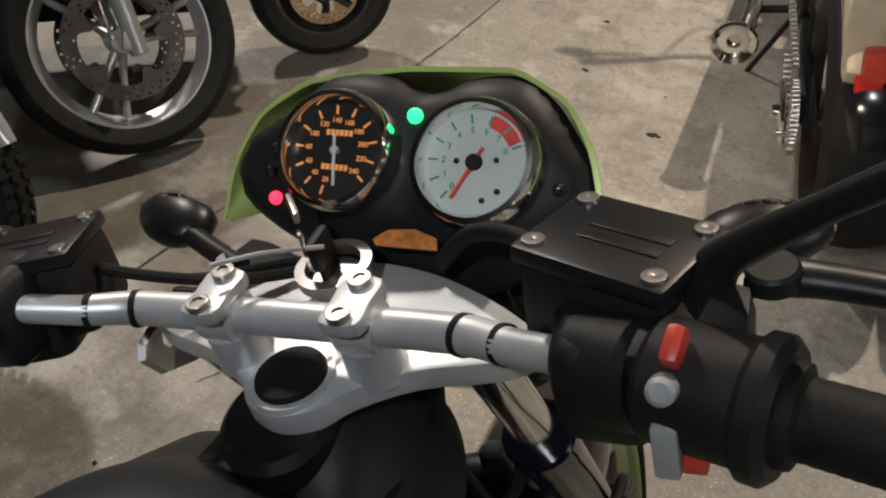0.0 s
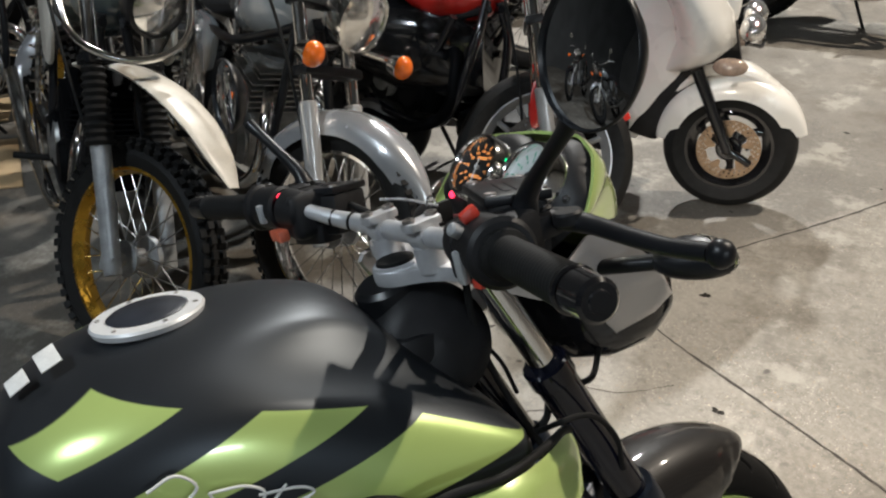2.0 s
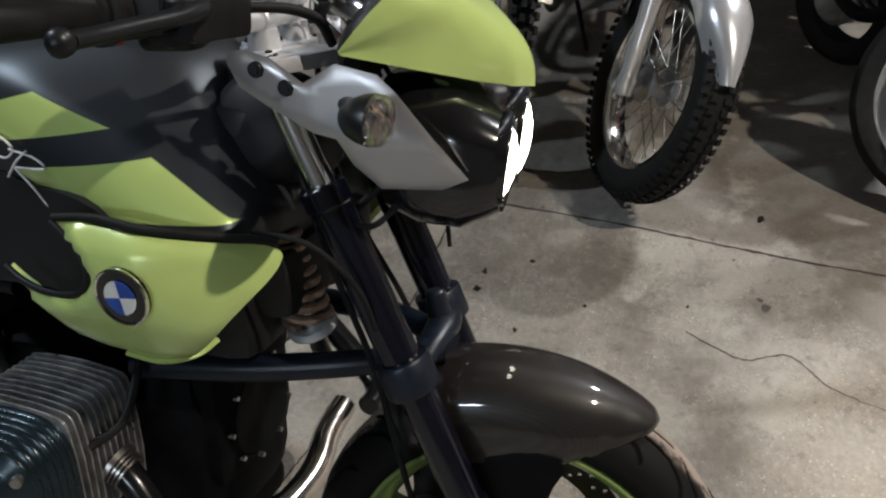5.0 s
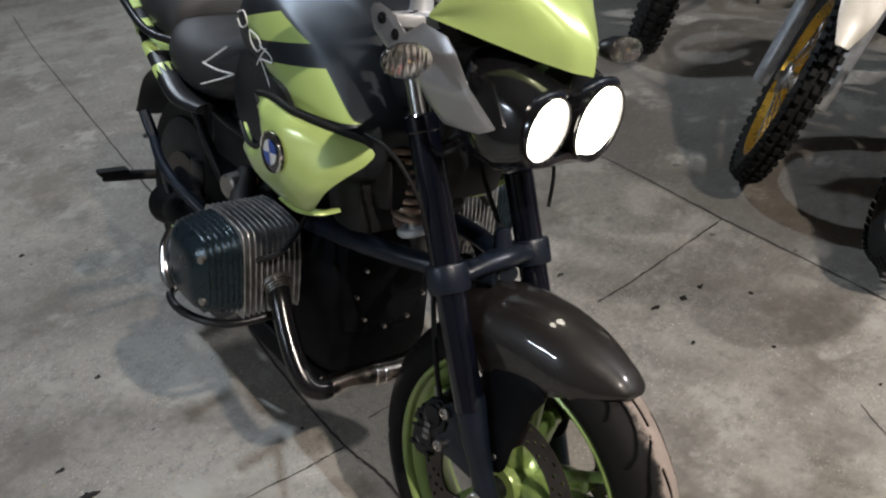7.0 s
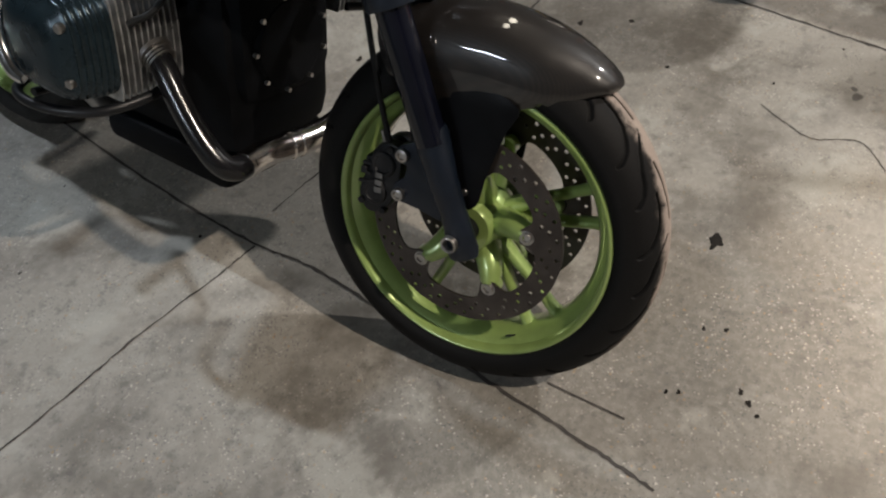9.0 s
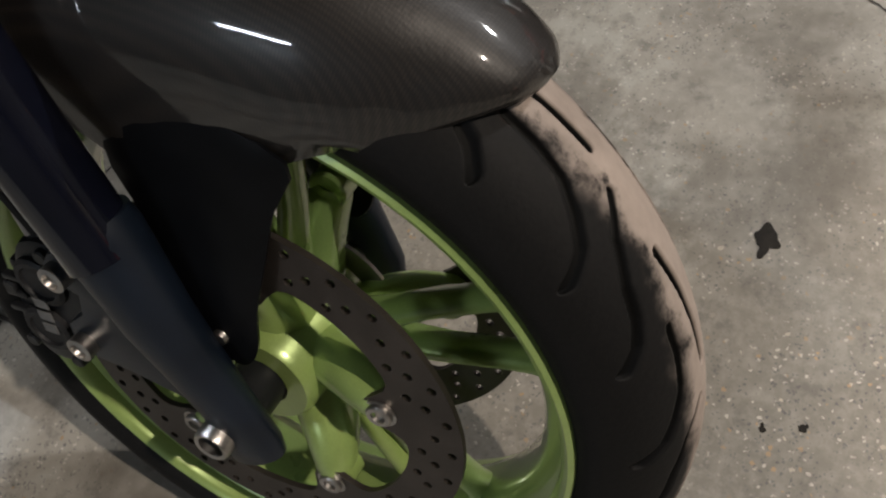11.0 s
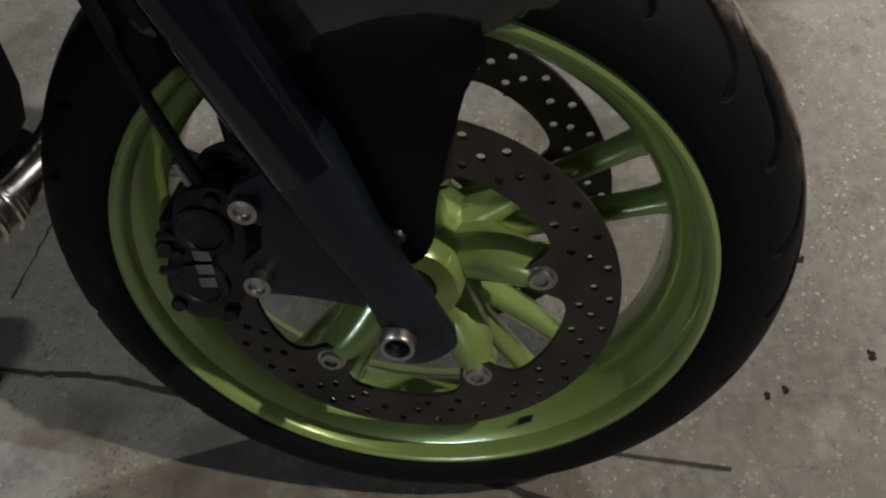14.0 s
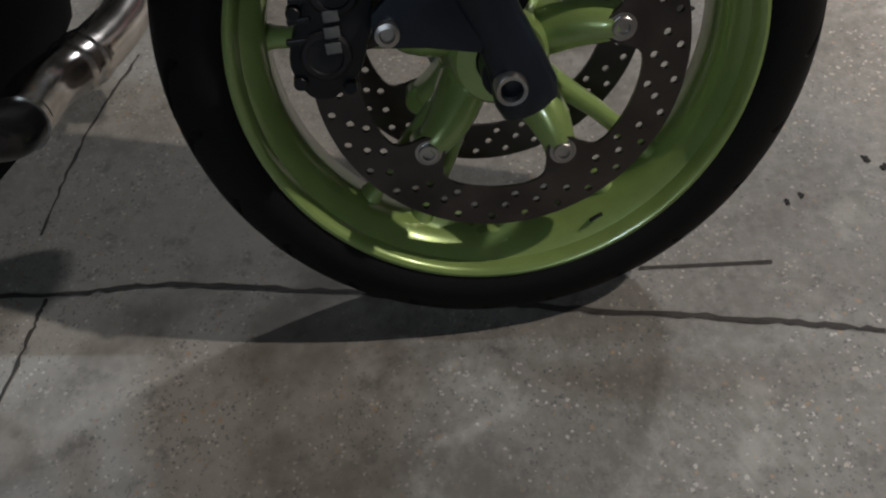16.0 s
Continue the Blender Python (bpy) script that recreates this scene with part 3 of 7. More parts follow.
def cast_wheel(name, label, m, r, half, spoke_turn, hub_half=0.045):
    """A cast wheel: rim and hub in one, five forked spokes and ten arms that carry the discs."""
    barrel = [(r + 0.002, half + 0.002), (r + 0.0005, half + 0.0055), (r - 0.003, half + 0.0070), (r - 0.0065, half + 0.0055), (r - 0.009, half + 0.001), (r - 0.011, half - 0.008), (r - 0.022, half - 0.016), (r - 0.030, half - 0.03), (r - 0.031, 0)]
    prof = barrel + [(a, -b) for a, b in reversed(barrel[:-1])]
    outer = [(r - 0.014, -half + 0.004), (r - 0.018, -half * 0.6), (r - 0.026, -half * 0.3), (r - 0.026, half * 0.3), (r - 0.018, half * 0.6), (r - 0.014, half - 0.004)]
    wheel = part(name, lathe(prof + [(a + 0.006, b) for a, b in outer], 120, loop=True), wheel_green, bike, label, m)
    part("hub", lathe([(0.022, hub_half + 0.014), (0.038, hub_half + 0.014), (0.042, hub_half + 0.008), (0.044, 0.03), (0.050, 0.02), (0.053, 0), (0.050, -0.02), (0.044, -0.03), (0.042, -hub_half - 0.008), (0.038, -hub_half - 0.014), (0.022, -hub_half - 0.014)], 40, loop=True), wheel_green, wheel, "", m)
    for k in range(5):
        turn = Matrix.Rotation(radians(spoke_turn + 72 * k), 4, "X")
        # each spoke leaves the hub as one broad web and parts into two flat blades at the rim
        blades = []
        for side in (-1, 1):
            rings = []
            for d, off, wide, thick in ((0.030, 0.002, 0.022, 0.018), (0.060, 0.007, 0.0175, 0.0135), (0.090, 0.013, 0.0145, 0.0108), (0.125, 0.020, 0.0132, 0.0094), (r - 0.058, 0.0255, 0.0130, 0.0090), (r - 0.040, 0.028, 0.0138, 0.0098), (r - 0.026, 0.030, 0.0170, 0.0140)):
                ring = []
                for i in range(16):
                    a = 2 * math.pi * i / 16
                    ring.append((wide * math.cos(a), d, side * off + thick * math.sin(a)))
                rings.append(ring)
            blades.append(loft(rings))
        part("spoke", moved(merged(*blades), turn), wheel_green, wheel, "", m)
        for side in (-1, 1):
            arm = merged(tube([(side * 0.018, 0.042, 0), (side * 0.038, 0.072, 0.004), (side * 0.050, 0.092, 0.002), (side * 0.053, 0.103, 0)], [0.027, 0.023, 0.0185, 0.0155], 16, 5, 0.9), rod((side * 0.040, 0.103, 0), (side * 0.061, 0.103, 0), 0.0155, seg=28, bevel=0.002))
            part("disc_arm", moved(arm, Matrix.Rotation(radians(spoke_turn - 10 + 72 * k), 4, "X")), wheel_green, wheel, "", m)
    return wheel


def brake_disc(outer, inner, bolt_r, turn):
    """A drilled disc whose inner edge runs out to five lugs."""
    ring = [(outer * math.cos(2 * math.pi * k / 96), outer * math.sin(2 * math.pi * k / 96)) for k in range(96)]
    hole = []
    for k in range(150):
        a = 360 * k / 150
        rel = abs((a - turn + 36) % 72 - 36)
        lug = 1 / (1 + (rel / 9.5) ** 6)
        rr = inner + (bolt_r - 0.013 - inner) * lug
        hole.append((rr * math.cos(radians(a)), rr * math.sin(radians(a))))
    drills = []
    for k in range(30):
        for row, (r, off) in enumerate(((outer - 0.0085, 0), (outer - 0.020, 5.2), (outer - 0.0305, 9.2))):
            if row == 2 and k % 3 == 2:
                continue
            a = radians(turn + 12 * k + off)
            drills.append((r * math.cos(a), r * math.sin(a), 0.0036))
    from mathutils.geometry import delaunay_2d_cdt
    pts, edges = [Vector(p) for p in ring + hole], []
    edges += [(k, (k + 1) % 96) for k in range(96)] + [(96 + k, 96 + (k + 1) % 150) for k in range(150)]
    for u, v, r in drills:
        first = len(pts)
        for k in range(10):
            pts.append(Vector((u + r * math.cos(k * math.pi / 5), v + r * math.sin(k * math.pi / 5))))
            edges.append((first + k, first + (k + 1) % 10))
    verts, _, faces, *_ = delaunay_2d_cdt(pts, edges, [], 0, 1e-6)
    bm = bmesh.new()
    vs = [bm.verts.new((0, p.x, p.y)) for p in verts]
    for f in faces:
        c = sum((verts[i] for i in f), Vector((0, 0))) / len(f)
        if c.length < outer and not in_outline(c.x, c.y, hole) and all(math.hypot(c.x - u, c.y - v) > r * 0.93 for u, v, r in drills):
            bm.faces.new([vs[i] for i in f])
    bmesh.ops.delete(bm, geom=[v for v in bm.verts if not v.link_faces], context="VERTS")
    bmesh.ops.recalc_face_normals(bm, faces=bm.faces)
    bmesh.ops.solidify(bm, geom=bm.faces[:], thickness=0.0045)
    bmesh.ops.recalc_face_normals(bm, faces=bm.faces)
    return bm


BOLT_TURN = 9.7
front_wheel = cast_wheel("front_wheel", "cast lime green five-spoke front wheel", MS, 0.230, 0.050, BOLT_TURN + 10)
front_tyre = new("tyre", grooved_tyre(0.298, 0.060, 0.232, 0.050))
front_tyre.parent, WORLD[front_tyre] = front_wheel, MS
tagged(front_tyre, "black road tyre with dusty tan tread and curved grooves")
disc = part("brake_disc", brake_disc(0.160, 0.121, 0.103, BOLT_TURN), disc_steel, front_wheel, "drilled brown steel brake disc", MS @ Matrix.Translation((0.0655, 0, 0)))
again(disc, front_wheel, MS @ Matrix.Translation((-0.0615, 0, 0)))
bolt_head = merged(lathe([(0.0095, 0), (0.0095, 0.003), (0.0085, 0.004), (0.0055, 0.004), (0.0050, 0.001), (0.0, 0.001)], 20), lathe([(0.012, -0.003), (0.012, 0.0002), (0.009, 0.0004), (0.009, -0.003)], 20, True))
first = part("disc_bolt", bolt_head, steel, front_wheel, "", MS @ Matrix.Rotation(radians(BOLT_TURN), 4, "X") @ Matrix.Translation((0.0662, 0.103, 0)))
for k in range(1, 5):
    again(first, front_wheel, MS @ Matrix.Rotation(radians(BOLT_TURN + 72 * k), 4, "X") @ Matrix.Translation((0.0662, 0.103, 0)))
part("sensor_ring", lathe([(0.046, -0.036), (0.066, -0.036), (0.066, -0.033), (0.046, -0.033)], 60, True), steel, front_wheel)
part("rim_sticker", moved(box((0, 0, 0), (0.013, 0.014, 0.002), 0.0005), Matrix.Rotation(radians(-66), 4, "X") @ Matrix.Translation((0.036, 0.0, 0.0)) @ Matrix.Translation((0, 0.2055, 0)) @ Matrix.Rotation(radians(90), 4, "X") @ Matrix.Rotation(radians(-25), 4, "Y")), black_plastic, front_wheel, "small dark sticker inside the rim")
axle = part("axle", merged(rod((-0.122, 0, 0), (0.100, 0, 0), 0.012), lathe([(0.0, 0.108), (0.010, 0.108), (0.0095, 0.121), (0.0122, 0.1215), (0.0135, 0.119), (0.0135, 0.106), (0.0, 0.106)], 32)), steel, bike, "hollow steel front axle", MS)

part("axle_sleeve", lathe([(0.012, 0.056), (0.0205, 0.056), (0.0205, 0.090), (0.012, 0.090)], 32, True), black_satin, axle, "black axle sleeve", MS)

# fork: legs lie along one line that leans back from the axle
LEG_Y, LEG_Z = -0.385, 1.0


def leg_at(x, z, ahead=0.0):
    return (x, 0.017 + LEG_Y * z + ahead, z)


fork_black = surface("blue_black_fork_lacquer", (0.003, 0.0036, 0.008), 0.16, 0.0, 0.3, 15, 700, 0.03, coat=0.6, gloss=0.25)


mark_grey = surface("dull_cast_grey", (0.10, 0.10, 0.10), 0.5, 0.0, 0.2, 60, 300, 0.2)


def leg_cast(side):
    x = side * 0.102
    rings = []
    for z, w, d, sh in ((0.170, 0.023, 0.024, 0), (0.158, 0.0245, 0.0255, 0), (0.10, 0.022, 0.022, -0.003), (0.05, 0.018, 0.020, -0.003), (0.02, 0.015, 0.022, -0.004), (-0.012, 0.014, 0.026, -0.008), (-0.026, 0.013, 0.023, -0.010), (-0.030, 0.010, 0.018, -0.012)):
        cx, cy, cz = leg_at(x - side * 0.004 * max(0, 0.1 - z) / 0.1, z, sh)
        rings.append([(cx + w * math.cos(a), cy + d * math.sin(a), cz + d * 0.36 * math.sin(a)) for a in (2 * math.pi * i / 24 for i in range(24))])
    bracket = [(-0.062, 0.150), (-0.090, 0.136), (-0.100, 0.122), (-0.092, 0.110), (-0.078, 0.105), (-0.083, 0.086), (-0.100, 0.072), (-0.102, 0.054), (-0.088, 0.044), (-0.060, 0.040), (-0.020, 0.030), (-0.010, 0.060), (-0.030, 0.120)]
    ears = moved(plate(bracket, 0.012, 0.002), Matrix.Translation((side * 0.104, 0, 0)) @ YZ)
    return merged(loft(rings), ears)


for side in (1, -1):
    x = side * 0.106
    leg = part("fork_leg", merged(rod(leg_at(x, 0.15), leg_at(x, 0.585), 0.0240, 0.0262, 32), rod(leg_at(x, 0.565), leg_at(x, 0.592), 0.0290, 0.0290, 32, 0.003)), fork_black, bike, "glossy black upper fork leg", MS)
    part("slider", leg_cast(side), blue_black, leg, "blue-black cast lower fork leg", MS)
    part("stanchion", rod(leg_at(x, 0.585), leg_at(x, 0.735), 0.0172, 0.0172, 32), chrome, leg, "chromed fork tube", MS)
    for by, bz in ((-0.084, 0.123), (-0.090, 0.058)):
        part("caliper_bolt", lathe([(0.0, 0.110 * side), (0.0095, 0.110 * side), (0.0095, 0.1185 * side), (0.006, 0.1195 * side), (0.005, 0.116 * side), (0.0, 0.116 * side)], 20), steel, leg, "", MS @ Matrix.Translation((0, by, bz)))
    # caliper: a lobed body that straddles the disc behind the leg
    lobes = rounded([(-0.098, 0.118), (-0.112, 0.128), (-0.134, 0.122), (-0.146, 0.104), (-0.152, 0.082), (-0.163, 0.060), (-0.170, 0.034), (-0.160, 0.008), (-0.140, 0.004), (-0.118, 0.020), (-0.108, 0.040), (-0.100, 0.062), (-0.096, 0.090)], 3)
    caliper = part("caliper", merged(moved(plate(lobes, 0.022, 0.006), Matrix.Translation((side * 0.086, 0, 0)) @ YZ), moved(plate(lobes, 0.020, 0.005), Matrix.Translation((side * 0.050, 0, 0)) @ YZ),
                                     box((side * 0.068, -0.150, 0.062), (0.05, 0.02, 0.07), 0.005)), black_satin, bike, "black four-piston brake caliper", MS)
    for by, bz in ((-0.125, 0.092), (-0.140, 0.042)):
        part("piston_cap", moved(lathe([(0.0, 0.094), (0.0205, 0.094), (0.0205, 0.1005), (0.018, 0.1025), (0.0145, 0.1025), (0.0135, 0.1005), (0.0, 0.1005)], 28), I4 if side > 0 else MIRROR), black_plastic, caliper, "", MS @ Matrix.Translation((0, by, bz)))
    for by, bz in ((-0.112, 0.118), (-0.158, 0.078), (-0.164, 0.022), (-0.126, 0.013)):
        part("caliper_screw", rod((side * 0.090, by, bz), (side * 0.1015, by, bz), 0.0062, 0.0056, 12, 0.001), black_satin, caliper, "", MS)
    for k in range(3):
        part("caliper_rib", box((side * 0.098, -0.151 - 0.004 * k, 0.088 - 0.016 * k), (0.006, 0.018, 0.005), 0.0015), black_satin, caliper, "", MS)
    if side > 0:
        for k in range(3):
            part("maker_mark", box((0.1030, -0.1325 + 0.0012 * k, 0.0485 + 0.0125 * k), (0.0010, 0.012, 0.0085), 0.0003), mark_grey, caliper, "dull grey cast bar", MS)
    part("bleed_nipple", rod((side * 0.088, -0.128, 0.125), (side * 0.088, -0.133, 0.142), 0.004, 0.003, 10), steel, caliper, "", MS)
    part("brake_hose", tube([(side * 0.088, -0.120, 0.125), (side * 0.095, -0.13, 0.18), (side * 0.098, -0.145, 0.26), (side * 0.09, -0.17, 0.36), (side * 0.07, -0.22, 0.48), (side * 0.06, -0.26, 0.62), (side * 0.08, -0.27, 0.74)], 0.0045, 8), black_rubber, bike, "black rubber brake hose", MS)

# bridge between the legs, with the ball joint of the trailing arm
bridge = [moved(lathe([(0.0255, -0.022), (0.0335, -0.022), (0.035, -0.018), (0.035, 0.018), (0.0335, 0.022), (0.0255, 0.022)], 32, True, "Z"), Matrix.Translation(leg_at(s * 0.106, 0.352)) @ pose(0, 0, 0, 21, 0, 0)) for s in (1, -1)]
bridge.append(tube([(-0.09, -0.112, 0.352), (-0.05, -0.100, 0.366), (0, -0.094, 0.372), (0.05, -0.100, 0.366), (0.09, -0.112, 0.352)], [0.016, 0.019, 0.024, 0.019, 0.016], 14, 4, 0.8))
bridge.append(rod((0, -0.095, 0.36), (0, -0.105, 0.42), 0.018, 0.013, 20, 0.003))
part("fork_bridge", merged(*bridge), blue_black, bike, "blue-black cast fork bridge", MS)

# front mudguard: a deep hood over the wheel, with a flap that reaches down beside the axle
def hood(angle):
    """Radius of the crown and half width by degrees round the wheel from straight ahead."""
    r = np.interp(angle, (52.6, 54.5, 58, 62, 70, 80, 92, 104, 120, 140), (0.317, 0.3215, 0.3240, 0.3255, 0.3275, 0.330, 0.335, 0.341, 0.343, 0.338))
    w = np.interp(angle, (52.6, 53.0, 54, 55.5, 58, 61, 65, 72, 82, 100, 140), (0.010, 0.020, 0.030, 0.038, 0.047, 0.055, 0.063, 0.071, 0.075, 0.078, 0.078))
    low = np.interp(angle, (52.6, 53.2, 54.5, 56.5, 59.5, 63, 67, 73, 82, 92, 100, 108, 118, 140), (0.3165, 0.313, 0.305, 0.292, 0.275, 0.256, 0.237, 0.217, 0.199, 0.188, 0.185, 0.215, 0.255, 0.275))
    return r, w, low


rings = []
for k in range(37):
    angle = 52.6 + 67.4 * (k / 36) ** 1.6
    r, w, low = hood(angle)
    ring = []
    for i in range(25):
        q = -1 + 2 * i / 24
        s = abs(q)
        if s < 0.62:
            a = s / 0.62 * math.pi / 2
            x, rr = w * math.sin(a) ** 0.85, r - min(0.078, 0.008 + 0.0072 * (angle - 52.6)) * (1 - math.cos(a)) ** 1.1
        else:
            f = (s - 0.62) / 0.38
            top = r - min(0.078, 0.008 + 0.0072 * (angle - 52.6))
            x, rr = w - 0.006 * f, top + (min(low, top) - top) * f
        ring.append((math.copysign(x, q), rr * math.cos(radians(angle)), rr * math.sin(radians(angle))))
    rings.append(ring)
guard = part("front_mudguard", thickened(loft(rings, closed=False, caps=False), 0.003), fender_brown, bike, "glossy black-brown front mudguard", MS, 60)
flap_black = surface("black_moulded_flap", (0.003, 0.0033, 0.0042), 0.42, 0.0, 0.3, 20, 600, 0.15, gloss=0.1)
flap = rounded([(0.072, 0.215), (0.058, 0.178), (0.046, 0.140), (0.034, 0.100), (0.028, 0.066), (0.014, 0.047), (-0.003, 0.052), (-0.014, 0.085), (-0.030, 0.140), (-0.052, 0.205), (0.01, 0.235)], 3)
for side in (1, -1):
    lobe = thickened(sheet(flap, lambda u, v: 0.076 + 0.010 * max(0, min(1, (0.2 - v) / 0.12)), 0.018, roll=0.012, depth=0.004), 0.003)
    lobe = moved(lobe, (I4 if side > 0 else MIRROR) @ YZ)
    part("guard_flap", lobe, flap_black, guard, "black side flap of the mudguard", MS)
    part("flap_screw", lathe([(0.0, side * 0.085), (0.006, side * 0.085), (0.005, side * 0.089), (0, side * 0.0895)], 14), steel, guard, "", MS @ Matrix.Translation((0, 0.005, 0.075)))

# headlamp housing, lamps and brackets
def housing_ring(y, w, top, bottom, pinch=0.0):
    pts = []
    for i in range(32):
        a = 2 * math.pi * i / 32
        c, s = math.cos(a), math.sin(a)
        x = w * math.copysign(abs(c) ** 0.55, c)
        z = (top + bottom) / 2 + (top - bottom) / 2 * math.copysign(abs(s) ** 0.6, s)
        z -= pinch * (1 - min(1, abs(x) / 0.06)) * (1 if s > 0 else -1)
        pts.append((x, y, z))
    return pts


lamp_mirror = surface("lamp_mirror", (0.80, 0.795, 0.79), 0.12, 1.0, 0.03, 20, 160, 0.0)
headlamp = part("headlamp_housing", loft([housing_ring(-0.155, 0.075, 0.690, 0.575), housing_ring(-0.14, 0.105, 0.710, 0.550), housing_ring(-0.10, 0.125, 0.712, 0.535), housing_ring(-0.05, 0.132, 0.700, 0.532),
                                          housing_ring(-0.02, 0.128, 0.682, 0.545, 0.004), housing_ring(-0.004, 0.122, 0.672, 0.553, 0.008), housing_ring(-0.006, 0.112, 0.662, 0.562, 0.008), housing_ring(-0.03, 0.108, 0.655, 0.568)]), black_gloss, bike, "blue-black twin headlamp housing", MS, 60)
for side in (1, -1):
    at = MS @ Matrix.Translation((side * 0.064, -0.004, 0.612)) @ pose(0, 0, 0, -8, 0, 2) @ Matrix.Scale(0.95 if side > 0 else 1.18, 4)
    part("headlamp", lathe([(0.0, 0.016), (0.018, 0.0145), (0.034, 0.010), (0.047, 0.002), (0.048, -0.004), (0.0, -0.004)], 48, axis="Y"), lamp_lit, headlamp, "lit round headlamp", at)
    beam = bpy.data.lights.new("headlamp_beam", "SPOT")
    beam.energy, beam.color, beam.spot_size, beam.spot_blend, beam.shadow_soft_size = 52, WARM, radians(80), 1.0, 0.03
    new("headlamp_beam", beam).matrix_basis = look(at @ Vector((0, 0.024, 0)), at @ Vector((-0.45, 1.6, -0.60)))
    part("lamp_bezel", lathe([(0.048, -0.02), (0.0545, -0.02), (0.0555, 0.003), (0.053, 0.008), (0.0495, 0.006), (0.048, 0.0)], 48, True, "Y"), black_gloss, headlamp, "", at)
    part("brow", moved(tube([(-0.052, -0.012, 0.032), (-0.03, 0.004, 0.056), (0.0, 0.008, 0.063), (0.03, 0.004, 0.056), (0.052, -0.012, 0.032)], [0.004, 0.006, 0.006, 0.006, 0.004], 12, 5), Matrix.Translation((0, -0.009, -0.008))), blue_black, headlamp, "", at)
    wing = [(-0.285, 0.740), (-0.277, 0.750), (-0.262, 0.752), (-0.234, 0.744), (-0.198, 0.718), (-0.162, 0.738), (-0.118, 0.727), (-0.099, 0.708), (-0.066, 0.666), (-0.030, 0.613), (-0.060, 0.600), (-0.127, 0.600), (-0.152, 0.629), (-0.166, 0.660), (-0.190, 0.666), (-0.242, 0.694), (-0.272, 0.713)]
    holes = [(-0.249, 0.732, 0.0095), (-0.217, 0.713, 0.0095)]
    shape = sheet(wing, lambda u, v: 0.172 - 0.10 * max(0, u + 0.06) - 0.45 * max(0, 0.655 - v) - 0.10 * max(0, -0.19 - u), 0.010, holes, 0.006, 0.003)
    cheek = part("headlamp_bracket", moved(thickened(shape, 0.006), (I4 if side > 0 else Matrix.Translation((0.0, 0.0, -0.03)) @ MIRROR) @ YZ), silver_paint, headlamp, "silver-grey headlamp side bracket", MS)
    for by, bz in ((-0.249, 0.732), (-0.217, 0.713)):
        part("bracket_bolt", merged(rod((side * 0.150, by, bz), (side * 0.170, by, bz), 0.0085, seg=20, bevel=0.001), rod((side * 0.150, by, bz), (side * 0.1725, by, bz), 0.0045, seg=6)), black_satin, cheek, "", MS)
    # turn signal on a stubby arm
    SG = MS @ Matrix.Translation((side * 0.260, -0.100, 0.700)) @ Matrix.Diagonal((0.90, 0.87, 0.74, 1)) @ Matrix.Translation((side * -0.248, 0.108, -0.693))
    signal = part("turn_signal", loft([[(side * (0.248 + w * math.cos(a) + 0.25 * (y + 0.10)), -0.112 + 0.58 * (y + 0.118), 0.693 + h * math.sin(a)) for a in (2 * math.pi * i / 24 for i in range(24))] for y, w, h in
                                       ((-0.180, 0.008, 0.006), (-0.174, 0.020, 0.013), (-0.155, 0.037, 0.023), (-0.130, 0.047, 0.0295), (-0.108, 0.050, 0.032), (-0.102, 0.0495, 0.0315))]), black_satin, bike, "black turn signal with a clear lens", SG, 60)
    part("signal_lens", loft([[(side * (0.248 + w * math.cos(a) + 0.25 * (y + 0.10)), -0.112 + 0.58 * (y + 0.118), 0.693 + h * math.sin(a)) for a in (2 * math.pi * i / 24 for i in range(24))] for y, w, h in
                              ((-0.1015, 0.0495, 0.0315), (-0.088, 0.047, 0.0305), (-0.078, 0.039, 0.026), (-0.072, 0.026, 0.018), (-0.070, 0.008, 0.006))]), clear_lens, signal, "clear ribbed signal lens", SG, 60)
    part("signal_reflector", loft([[(side * (0.248 + w * math.cos(a) + 0.25 * (y + 0.10)), -0.112 + 0.58 * (y + 0.118), 0.693 + h * math.sin(a)) for a in (2 * math.pi * i / 24 for i in range(24))] for y, w, h in ((-0.1010, 0.044, 0.027), (-0.0985, 0.040, 0.024), (-0.1040, 0.018, 0.012), (-0.1060, 0.004, 0.003))]), lamp_mirror, signal, "silvered reflector behind the lens", SG, 60)
    for k in range(-3, 4):
        part("lens_rib", tube([(side * 0.2545 + 0.0115 * k, -0.0935 - 0.0012 * k * k, 0.693 - 0.027 * math.sqrt(1 - (k / 4.2) ** 2)), (side * 0.2550 + 0.0115 * k, -0.0880 - 0.0012 * k * k, 0.693), (side * 0.2545 + 0.0115 * k, -0.0935 - 0.0012 * k * k, 0.693 + 0.027 * math.sqrt(1 - (k / 4.2) ** 2))], 0.0014, 6, 4), lamp_mirror, signal, "", SG)
    part("signal_bulb", blob((side * 0.250, -0.098, 0.693), (0.003, 0.003, 0.003), 14), surface("amber_bulb", (0.72, 0.50, 0.30), 0.2, 0.0, 0.1, 40, 200, 0.0), signal, "", SG)
    part("signal_arm", tube([(side * 0.128, -0.176, 0.688), (side * 0.175, -0.152, 0.690), (side * 0.222, -0.128, 0.694)], 0.012, 12), black_satin, signal, "", SG)
part("lamp_cable", tube([(0.06, -0.15, 0.58), (0.075, -0.19, 0.54), (0.07, -0.20, 0.50), (0.04, -0.22, 0.47)], 0.005, 8), black_rubber, bike, "black cable loop under the headlamp", MS)
part("lamp_cable", tube([(0.10, -0.12, 0.57), (0.112, -0.15, 0.545), (0.115, -0.185, 0.555), (0.10, -0.21, 0.58)], 0.004, 8), black_rubber, bike, "", MS)

